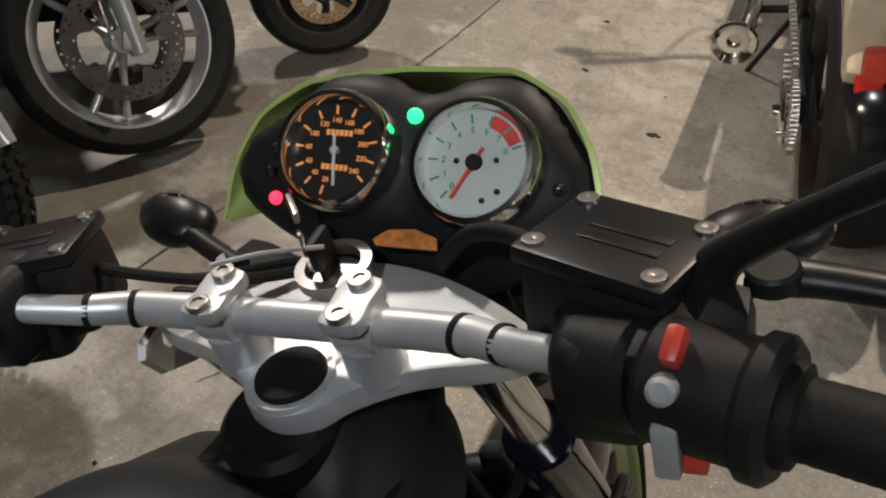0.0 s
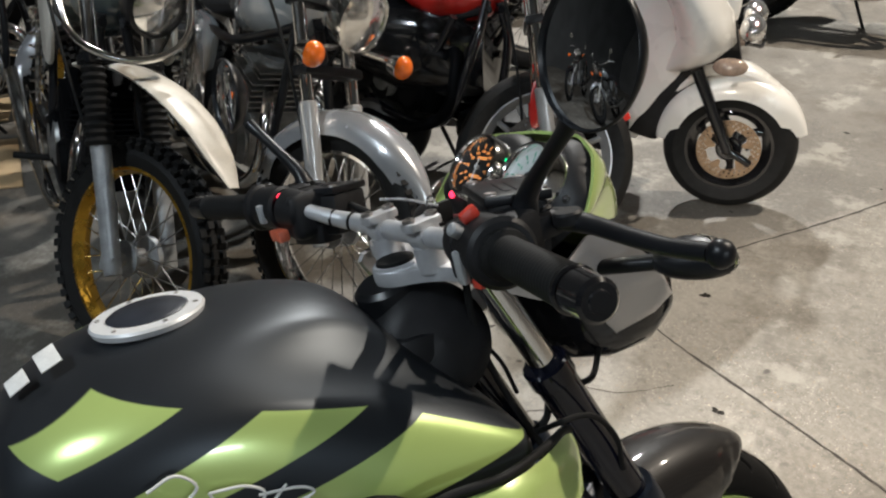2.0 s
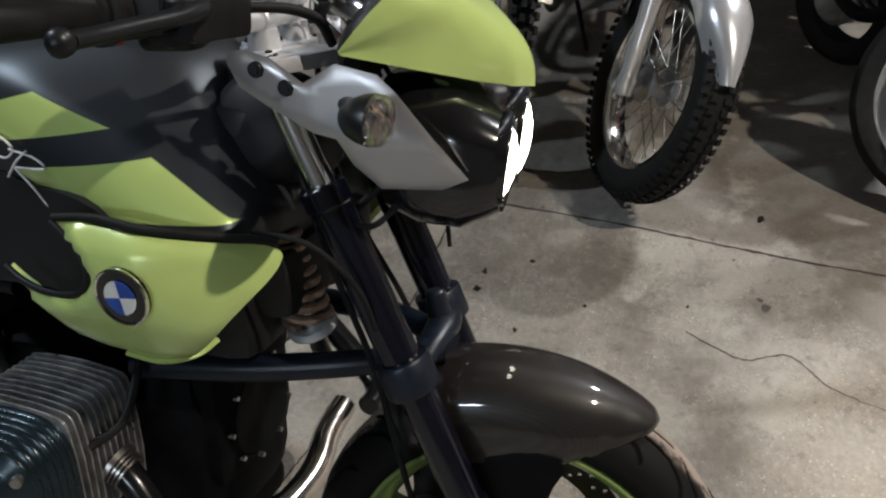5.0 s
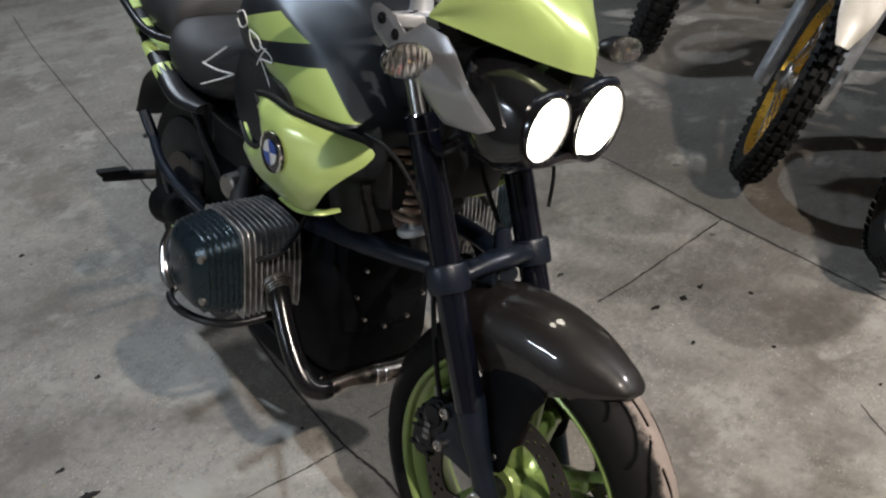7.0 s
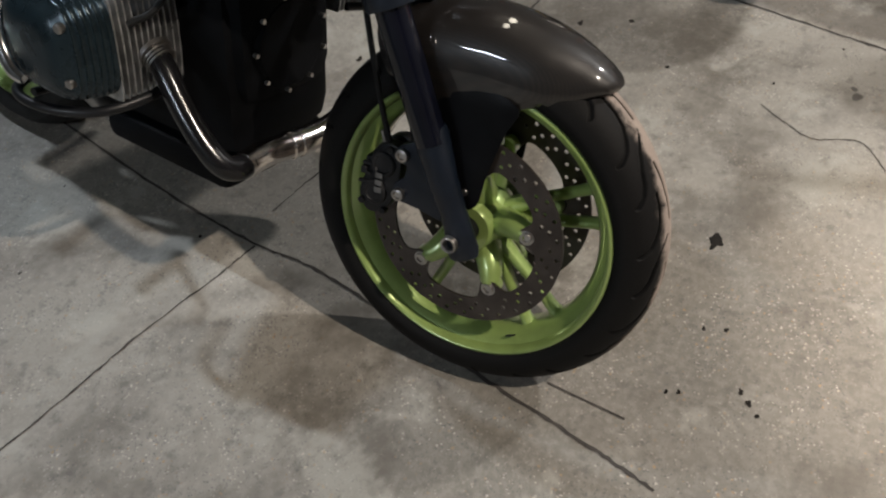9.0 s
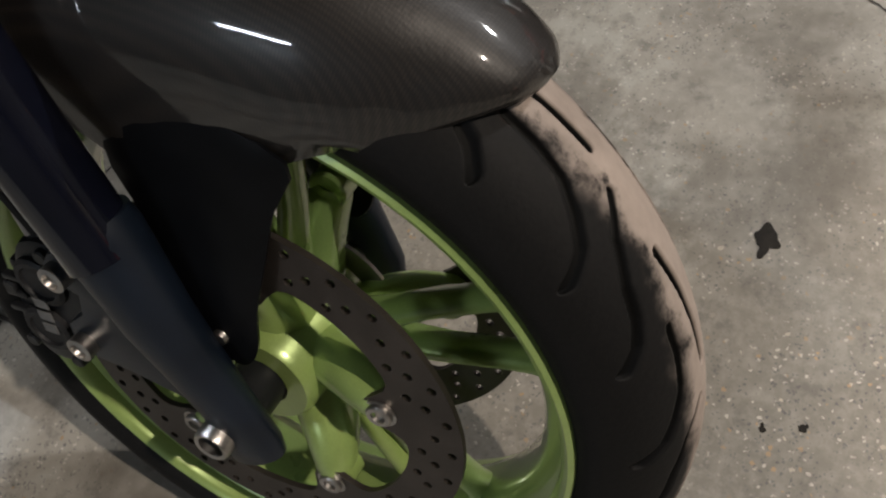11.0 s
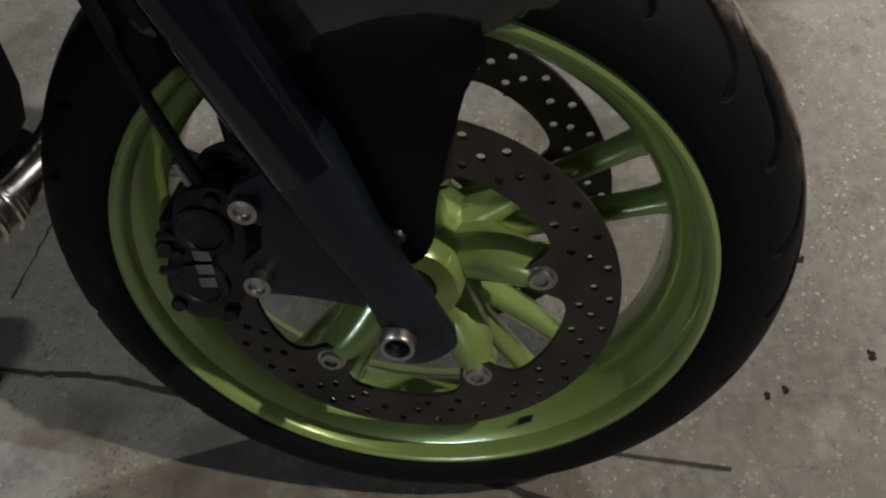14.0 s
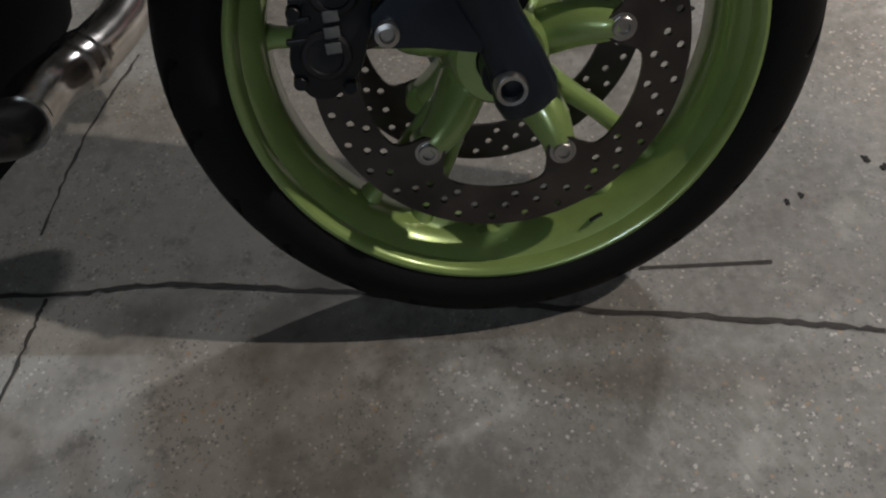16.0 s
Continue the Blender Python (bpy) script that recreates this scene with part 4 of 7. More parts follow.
# green visor round the dash
def visor_point(u, v):
    s = abs(u)
    rear = Vector((0.153 * math.sin(s * math.pi / 2) ** 0.9, np.interp(s, (0, 0.35, 0.6, 0.8, 1), (-0.086, -0.090, -0.110, -0.137, -0.168)), np.interp(s, (0, 0.35, 0.6, 0.8, 1), (0.829, 0.825, 0.808, 0.781, 0.746))))
    low = Vector((0.151 * s**1.25, np.interp(s, (0, 0.25, 0.5, 0.75, 1), (0.018, 0.000, -0.040, -0.095, -0.166)), np.interp(s, (0, 0.25, 0.5, 0.75, 1), (0.686, 0.690, 0.702, 0.720, 0.742))))
    p = rear.lerp(low, v)
    swell = math.sin(math.pi * v**0.62) * (1 - s**4)
    p += Vector((0.006 * s, 0.006, 0.004)) * swell
    p += Vector((0, 0.019, 0.003)) * math.sin(math.pi * v**1.7) * (1 - s**2)
    p.x *= 1 - 0.16 * math.sin(math.pi * max(0.0, v - 0.3) / 0.7) * (1 - s**3)
    p.x *= -1 if u < 0 else 1
    return p


rings = [[visor_point(-1 + 2 * i / 36, v / 14) for i in range(37)] for v in range(15)]
part("visor", thickened(loft(rings, closed=False, caps=False), 0.004), green_paint, bike, "glossy lime green headlamp visor", MB @ Matrix.Translation((0.010, 0.008, 0.003)), 50)

# dash: a moulded black panel with two chromed round instruments
DASH = MB @ Matrix.Translation((0.029, -0.139, 0.787)) @ Matrix(((1, 0, 0, 0), (0, 0.695, -0.719, 0), (0, 0.719, 0.695, 0), (0, 0, 0, 1))) @ pose(0, 0, 0, 0, 0, -5) @ Matrix.Diagonal((1, 0.97, 1, 1))
outline = rounded([(-0.003, 0.056), (0.032, 0.070), (0.064, 0.071), (0.090, 0.056), (0.110, 0.032), (0.128, 0.004), (0.129, -0.022), (0.112, -0.047), (0.088, -0.068), (0.064, -0.086), (0.016, -0.096),
                   (-0.034, -0.086), (-0.076, -0.077), (-0.124, -0.059), (-0.156, -0.036), (-0.161, -0.012), (-0.152, 0.014), (-0.122, 0.036), (-0.096, 0.060), (-0.066, 0.070), (-0.034, 0.068)], 4)
dash = part("dash_panel", thickened(sheet(outline, lambda u, v: 0.012 * max(0, 1 - ((abs(u) - 0.052) ** 2 + v * v) / 0.004) - 0.35 * max(0, -0.045 - v), 0.009, roll=0.02, depth=0.018), 0.02), black_plastic, bike, "black moulded dash panel", DASH, 60)
dial_black = surface("black_dial", (0.010, 0.009, 0.009), 0.45, coat=1.0)
dial_white = surface("white_dial", (0.62, 0.66, 0.64), 0.45, vary=0.05, coat=1.0)
# emission is added to the orange print so that it glows faintly
dial_orange = glow("glowing_orange_print", (0.95, 0.36, 0.10), 0.5)
dial_green = surface("green_dial_print", (0.03, 0.35, 0.20), 0.5)
dial_red = surface("red_dial_print", (0.75, 0.06, 0.04), 0.5)
for side in (-1, 1):
    g = DASH @ Matrix.Translation((side * 0.054, 0.0, 0.018)) @ Matrix.Scale(0.885, 4)
    gauge = part("speedometer" if side < 0 else "tachometer", lathe([(0.0, -0.012), (0.046, -0.012), (0.046, 0.004), (0.0, 0.004)], 56, axis="Z"), dial_black if side < 0 else dial_white, dash, "round instrument with orange ticks on black" if side < 0 else "round instrument with green ticks on white", g)
    part("chrome_ring", lathe([(0.0420, 0.004), (0.0422, 0.012), (0.0445, 0.0165), (0.0485, 0.0160), (0.0515, 0.010), (0.0515, -0.020), (0.042, -0.020)], 64, True, "Z"), chrome, gauge, "chromed instrument ring", g)
    count = 12 if side < 0 else 9
    print_ink = dial_orange if side < 0 else dial_green
    for k in range(count):
        a = radians((205 - 26 * k) if side < 0 else (232 - 26 * k))
        if side < 0:
            a = radians(258 - 27 * k)
        part("tick", moved(box((0.0345, 0, 0.0046), (0.0075, 0.0016, 0.0008)), Matrix.Rotation(a, 4, "Z")), print_ink, gauge, "", g)
        text = str(20 * (k + 1)) if side < 0 else str(k)
        part("numeral", moved(lettering(text, 0.0062 if side < 0 else 0.0075, 0.0003), Matrix.Translation((0.0255 * math.cos(a), 0.0255 * math.sin(a), 0.0046))), print_ink, gauge, "", g)
    if side < 0:
        for y in (0.015, -0.014):
            part("counter", merged(*[box((-0.009 + 0.0042 * k, y, 0.0046), (0.0028, 0.0048, 0.0008)) for k in range(6)]), dial_orange, gauge, "mileage counter", g)
        needle = merged(moved(box((0.008, 0, 0.0068), (0.044, 0.0024, 0.001)), Matrix.Rotation(radians(-82), 4, "Z")), rod((0, 0, 0.004), (0, 0, 0.008), 0.0035))
        part("needle", needle, white_ink, gauge, "white needle", g)
    else:
        red = [(0.039 * math.cos(radians(a)), 0.039 * math.sin(radians(a))) for a in range(74, 24, -5)] + [(0.029 * math.cos(radians(a)), 0.029 * math.sin(radians(a))) for a in range(29, 79, 5)]
        part("red_zone", moved(plate(red, 0.0006), Matrix.Translation((0, 0, 0.0046))), dial_red, gauge, "", g)
        needle = moved(box((0.010, 0, 0.0068), (0.046, 0.0026, 0.001)), Matrix.Rotation(radians(244), 4, "Z"))
        part("needle", needle, dial_red, gauge, "red needle", g)
        part("needle_hub", rod((0, 0, 0.004), (0, 0, 0.009), 0.0065, bevel=0.001), black_plastic, gauge, "", g)
        for u, v in ((-0.015, 0.0), (0.017, 0.003), (0.021, -0.021), (0.010, -0.029)):
            part("dial_spot", rod((u, v, 0.004), (u, v, 0.0052), 0.0023, seg=12), black_plastic, gauge, "", g)
for k, (u, v) in enumerate(((-0.119, 0.001), (-0.121, -0.018), (-0.102, -0.018), (-0.113, -0.038), (-0.097, -0.035), (0.108, -0.010))):
    part("warning_lamp", blob((u, v, 0.0), (0.0055, 0.0055, 0.006), 16), glow("lit_red_lamp", (1.0, 0.03, 0.08), 3) if k == 3 else black_gloss, dash, "lit red warning lamp" if k == 3 else "", DASH)
part("warning_lamp", blob((-0.003, 0.033, 0.006), (0.006, 0.006, 0.005), 16), glow("lit_green_lamp", (0.0, 0.75, 0.22), 3), dash, "lit green warning lamp", DASH)
sticker = [(-0.030, -0.062), (-0.020, -0.053), (0.000, -0.050), (0.018, -0.055), (0.021, -0.064), (-0.026, -0.066)]
part("dash_sticker", moved(plate(sticker, 0.002, 0.0004), Matrix.Translation((0.012, -0.002, -0.0055)) @ pose(0, 0, 0, -17, 0, 0)), surface("orange_sticker", (0.55, 0.19, 0.04), 0.5, vary=0.35, scale=120), dash, "orange sticker", DASH)

MIRROR_TILT, MIRROR_TURN = -12, 0
# yoke, clamps and handlebar
yoke_line = [(-0.140, -0.250), (-0.142, -0.266), (-0.120, -0.279), (-0.075, -0.291), (-0.040, -0.312), (-0.024, -0.330), (0.0, -0.338), (0.024, -0.330), (0.040, -0.312), (0.075, -0.291), (0.120, -0.279), (0.142, -0.266), (0.140, -0.250), (0.100, -0.222), (0.050, -0.200), (0, -0.192), (-0.050, -0.200), (-0.100, -0.222)]
yoke = part("top_yoke", moved(plate(rounded(yoke_line, 3), 0.018, 0.003), Matrix.Translation((0.0, 0, 0.742))), alloy, bike, "satin silver cast top yoke", MY)
part("yoke_cap", lathe([(0.0, 0.752), (0.0232, 0.752), (0.0236, 0.756), (0.0224, 0.759), (0.014, 0.7605), (0.0, 0.761)], 40, axis="Z"), black_rubber, yoke, "round black cap", MY @ Matrix.Translation((-0.001, -0.309, 0)))
part("yoke_nut_ring", lathe([(0.0235, 0.747), (0.0285, 0.747), (0.0273, 0.7545), (0.0235, 0.755)], 40, True, "Z"), alloy, yoke, "", MY @ Matrix.Translation((-0.001, -0.309, 0)))
for side in (1, -1):
    x = side * 0.049 - 0.001
    clamp = part("bar_clamp", merged(rod((x, -0.287, 0.745), (x, -0.288, 0.774), 0.0200, 0.0180, 32), rod((x - 0.0135, -0.289, 0.784), (x + 0.0135, -0.289, 0.784), 0.0168, seg=32, bevel=0.002),
                                     moved(plate(rounded([(-0.012, -0.020), (0.012, -0.020), (0.013, 0.0), (0.012, 0.020), (-0.012, 0.020), (-0.013, 0)], 3), 0.010, 0.002), Matrix.Translation((x, -0.290, 0.800)))), alloy, bike, "satin alloy handlebar clamp", MY)
    for y in (-0.275, -0.305):
        part("clamp_bolt", merged(lathe([(0.004, 0), (0.0075, 0), (0.0075, 0.004), (0.0068, 0.0046), (0.004, 0.0046)], 20, True, "Z"), rod((0, 0, 0), (0, 0, 0.0032), 0.0042, seg=6)), steel, clamp, "", MY @ Matrix.Translation((x, y, 0.8048)))
HALF_BAR = [(0.06, -0.289, 0.771), (0.116, -0.294, 0.775), (0.150, -0.309, 0.784), (0.20, -0.327, 0.797), (0.275, -0.347, 0.8015), (0.36, -0.371, 0.8025), (0.43, -0.389, 0.803)]
BAR = [(-x, y, z) for x, y, z in reversed(HALF_BAR)] + [(0.0, -0.289, 0.771)] + HALF_BAR
handlebar = part("handlebar", tube(BAR, [0.0095, 0.0095, 0.0095, 0.0095, 0.0102, 0.0118, 0.0120, 0.0120, 0.0120, 0.0118, 0.0102, 0.0095, 0.0095, 0.0095, 0.0095], 20, 6), alloy, bike, "tapered silver alloy handlebar", MB)
for side in (1, -1):
    MX = MS
    for p, q, r in (((0.114, -0.2935, 0.7745), (0.118, -0.295, 0.7752), 0.0126), ((0.142, -0.3045, 0.781), (0.146, -0.306, 0.782), 0.0116)):
        part("cable_tie", rod((side * p[0], p[1], p[2]), (side * q[0], q[1], q[2]), r, seg=24), black_rubber, handlebar, "black tie band", MB)
    along = Vector((side * 0.128, -0.034, 0.0015))
    sleeve = [(0.0, -0.004), (0.0225, -0.004), (0.0235, -0.001), (0.0225, 0.004), (0.0178, 0.006)]
    for k in range(22):
        sleeve += [(0.01745, 0.0105 + 0.0052 * k), (0.0177, 0.0120 + 0.0052 * k), (0.0177, 0.0142 + 0.0052 * k)]
    sleeve += [(0.0190, 0.1255), (0.0, 0.1265)]
    grip_at = Matrix.Translation((side * 0.284, -0.350, 0.8015)) @ along.to_track_quat("Z", "Y").to_matrix().to_4x4()
    part("grip", moved(lathe(sleeve, 40, axis="Z"), grip_at), black_rubber, handlebar, "black finely ribbed rubber grip", MX)
    part("bar_weight", merged(rod((side * 0.4045, -0.3822, 0.803), (side * 0.411, -0.384, 0.803), 0.0192, 0.0192, 28, 0.002), rod((side * 0.411, -0.384, 0.803), (side * 0.442, -0.392, 0.8035), 0.0175, 0.0168, 28, 0.003), rod((side * 0.441, -0.3918, 0.8035), (side * 0.4436, -0.3925, 0.8035), 0.0095, 0.008, 20)), black_gloss, handlebar, "glossy black bar end", MX)
    block = [rod((side * 0.226, -0.334, 0.800), (side * 0.280, -0.349, 0.8015), 0.029, 0.0285, 28, 0.004), rod((side * 0.268, -0.3455, 0.801), (side * 0.283, -0.350, 0.8015), 0.0325, 0.0325, 32, 0.004), box((side * 0.240, -0.318, 0.800), (0.055, 0.055, 0.046), 0.010)]
    switch = part("switch_block", merged(*block), black_plastic, bike, "black handlebar switch block", MX)
    part("bar_perch", merged(box((side * 0.203, -0.316, 0.788), (0.048, 0.062, 0.062), 0.014, 3), rod((side * 0.188, -0.3225, 0.793), (side * 0.224, -0.3335, 0.799), 0.0265, 0.0275, 28, 0.004)), black_plastic, switch, "black clamp under the fluid reservoir", MX)
    if side > 0:
        part("kill_switch", merged(moved(box((0, 0, 0.006), (0.009, 0.018, 0.013), 0.004), Matrix.Translation((0.240, -0.345, 0.827)) @ pose(0, 0, 0, 25, 0, -12))), red_plastic, switch, "red rocker switch", MX)
        part("starter_button", rod((0.236, -0.357, 0.818), (0.236, -0.368, 0.827), 0.0068, 0.0062, 20, 0.002), grey_plastic, switch, "grey button", MX)
        part("choke_lever", box((0.236, -0.366, 0.789), (0.012, 0.008, 0.032), 0.003), grey_plastic, switch, "", MX)
        part("under_switch", box((0.245, -0.355, 0.772), (0.014, 0.012, 0.010), 0.003), red_plastic, switch, "", MX)
    else:
        part("lit_switch", blob((-0.216, -0.341, 0.818), (0.006, 0.006, 0.005), 14), glow("lit_red_switch", (1.0, 0.04, 0.08), 3), switch, "lit red lamp on the switch block", MX)
        part("horn_button", box((-0.238, -0.366, 0.800), (0.012, 0.010, 0.026), 0.003), grey_plastic, switch, "", MX)
        part("under_switch", box((-0.222, -0.356, 0.768), (0.034, 0.016, 0.016), 0.004), surface("faded_orange_red_plastic", (0.55, 0.12, 0.06), 0.5), switch, "orange-red lever switch", MX)
    # fluid box with a screwed lid
    tilt = MX @ Matrix.Translation((side * 0.203, -0.281, 0.812 if side > 0 else 0.792)) @ pose(0, 0, 0, -8, 0, side * -21)
    fluid = part("fluid_reservoir", merged(box((0, 0.000, -0.014), (0.080, 0.062, 0.056), 0.008), box((side * 0.012, -0.02, -0.028), (0.060, 0.04, 0.050), 0.010)), black_plastic, bike, "black brake fluid reservoir", tilt)
    part("reservoir_lid", merged(box((0, 0.000, 0.018), (0.084, 0.066, 0.010), 0.003), *[box((side * 0.004, -0.006 + 0.012 * k, 0.0232), (0.044, 0.007, 0.0012), 0.0005) for k in range(2)]), black_satin, fluid, "black lid with two raised bars", tilt)
    for u in (-0.033, 0.033):
        for v in (-0.024, 0.024):
            part("lid_screw", lathe([(0.0, 0.0), (0.0062, 0.0), (0.0058, 0.002), (0.002, 0.0024), (0.0, 0.0016)], 14, axis="Z"), steel, fluid, "", tilt @ Matrix.Translation((u, v, 0.0228)))
    lever = [(side * 0.226, -0.272, 0.800), (side * 0.258, -0.262, 0.800), (side * 0.295, -0.260, 0.797), (side * 0.345, -0.268, 0.795), (side * 0.395, -0.274, 0.793), (side * 0.436, -0.273, 0.793)]
    part("hand_lever", merged(tube(lever, [0.013, 0.014, 0.0105, 0.0095, 0.009, 0.0095], 14, 5, 0.8), blob((side * 0.444, -0.273, 0.793), (0.0115, 0.0115, 0.0115), 16), box((side * 0.236, -0.277, 0.799), (0.052, 0.032, 0.024), 0.007)), black_satin, bike, "black hand lever with a ball end", MX)
    part("lever_wheel", merged(rod((side * 0.272, -0.266, 0.798), (side * 0.272, -0.266, 0.811), 0.014, seg=20, bevel=0.002), rod((side * 0.244, -0.270, 0.800), (side * 0.244, -0.270, 0.8145), 0.0085, seg=16, bevel=0.002)), black_plastic, bike, "", MX)
    part("lever_screw", rod((side * 0.244, -0.270, 0.8143), (side * 0.244, -0.270, 0.8158), 0.0055, seg=12), steel, bike, "", MX)
    # mirror
    mirror = part("mirror", tube([(side * 0.244, -0.291, 0.816), (side * 0.256, -0.291, 0.836), (side * 0.294, -0.296, 0.866), (side * 0.330, -0.301, 0.892), (side * 0.350, -0.304, 0.908)], [0.0135, 0.0095, 0.0072, 0.0075, 0.010], 14, 5), black_satin, bike, "round black mirror on a stalk", MX)
    face = MX @ Matrix.Translation((side * 0.390, -0.310, 0.953)) @ pose(0, 0, 0, MIRROR_TILT, 0, side * MIRROR_TURN) @ Matrix.Scale(0.88, 4)
    part("mirror_shell", moved(lathe([(0.0, 0.030), (0.030, 0.026), (0.052, 0.014), (0.064, 0.000), (0.066, -0.006), (0.0645, -0.0085), (0.0625, -0.0035), (0.0, -0.002)], 48, axis="Y"), Matrix.Diagonal((0.92, 1, 0.96, 1))), black_satin, mirror, "", face, 60)
    part("mirror_glass", moved(lathe([(0.0, -0.0078), (0.025, -0.0072), (0.045, -0.0058), (0.0624, -0.0042), (0.0624, -0.0022), (0.0, -0.0022)], 64, axis="Y"), Matrix.Diagonal((0.92, 1, 0.96, 1))), mirror_glass, mirror, "slightly domed mirror glass", face, 60)

# ignition lock with key and ring
lock = part("ignition_lock", merged(rod((-0.008, -0.222, 0.733), (-0.008, -0.222, 0.752), 0.020, 0.019, 32, 0.002), moved(lathe([(0.020, 0.752), (0.0275, 0.752), (0.0275, 0.760), (0.020, 0.7605)], 32, True, "Z"), Matrix.Translation((-0.008, -0.222, 0)))), steel, bike, "steel ignition lock", MB)
part("key", merged(box((-0.012, -0.222, 0.768), (0.004, 0.020, 0.028), 0.001), box((-0.012, -0.224, 0.790), (0.008, 0.026, 0.024), 0.004)), black_plastic, lock, "black-headed ignition key", MB @ Matrix.Translation((0, 0, -0.016)))
part("key_ring", moved(lathe([(0.013, -0.001), (0.015, -0.001), (0.015, 0.001), (0.013, 0.001)], 28, True, "X"), Matrix.Translation((-0.014, -0.226, 0.806)) @ pose(0, 0, 0, 0, 0, 35)), chrome, lock, "steel key ring", MB @ Matrix.Translation((0, -0.01, -0.024)))
part("key_blade", box((-0.032, -0.214, 0.800), (0.004, 0.030, 0.008), 0.001), steel, lock, "", MB @ Matrix.Translation((-0.03, -0.21, 0.8)) @ pose(0, 0, 0, 0, 10, 40) @ Matrix.Translation((0.03, 0.21, -0.8)))
part("cable", tube([(-0.19, -0.275, 0.797), (-0.13, -0.262, 0.775), (-0.08, -0.235, 0.752), (-0.02, -0.195, 0.735), (0.01, -0.16, 0.70)], 0.0042, 8), black_rubber, bike, "black control cable", MB)
part("cable", tube([(-0.185, -0.265, 0.785), (-0.12, -0.24, 0.755), (-0.05, -0.19, 0.735), (0.0, -0.15, 0.70)], 0.0035, 8), black_rubber, bike, "", MB)
part("cable", tube([(0.17, -0.262, 0.795), (0.13, -0.225, 0.790), (0.09, -0.205, 0.775), (0.06, -0.20, 0.745)], 0.006, 10), black_rubber, bike, "black brake line", MB)
part("cable_tie_strap", tube([(-0.05, -0.283, 0.806), (-0.025, -0.262, 0.80), (0.0, -0.235, 0.785)], 0.0016, 6), grey_plastic, bike, "thin grey tie strap", MB)

# ---------------------------------------------------------------- frame, tank, engine and rear
def painted_tank():
    """Black lacquer with slanting lime green stripes on both flanks."""
    m, t, p = nodes_of("black_tank_lacquer_with_green_stripes")
    xyz = node(t, "ShaderNodeSeparateXYZ")
    t.links.new(where(t), xyz.inputs[0])
    y, z = xyz.outputs[1], xyz.outputs[2]
    stripes = None
    for quad in (((-0.360, -0.052), (-0.292, -0.073), (-0.405, -0.101), (-0.440, -0.081)), ((-0.226, -0.096), (-0.128, -0.132), (-0.301, -0.158), (-0.353, -0.129)), ((-0.074, -0.161), (0.034, -0.224), (-0.180, -0.234), (-0.262, -0.186))):
        inside = None
        for (y1, z1), (y2, z2) in zip(quad, quad[1:] + quad[:1]):
            dy, dz = y2 - y1, z2 - z1
            n = math.hypot(dy, dz)
            d = maths(t, "ADD", maths(t, "ADD", maths(t, "MULTIPLY", y, -dz / n), maths(t, "MULTIPLY", z, dy / n)), (y1 * dz - z1 * dy) / n)
            inside = d if inside is None else maths(t, "MAXIMUM", inside, d)
        stripes = inside if stripes is None else maths(t, "MINIMUM", stripes, inside)
    flank = maths(t, "GREATER_THAN", maths(t, "ABSOLUTE", xyz.outputs[0]), 0.09)
    mask = maths(t, "MULTIPLY", ramp(t, stripes, 0.0007, -0.0007), flank)
    big = noise_of(t, 14, 4)
    black = mixed(t, big, (0.010, 0.011, 0.013), (0.015, 0.0165, 0.019))
    t.links.new(mixed(t, mask, black, GREEN), p.inputs["Base Color"])
    t.links.new(mixed(t, mask, (0.41, 0.41, 0.41), (0.28, 0.28, 0.28)), p.inputs["Roughness"])
    t.links.new(maths(t, "MULTIPLY", mask, 0.25), p.inputs["Metallic"])
    t.links.new(mask, p.inputs["Coat Weight"])
    p.inputs["Coat Roughness"].default_value = 0.1
    # sheen tinted blue to stand in for a cooler lamp's reflection
    p.inputs["Specular Tint"].default_value = (0.82, 0.91, 1.0, 1)
    return m


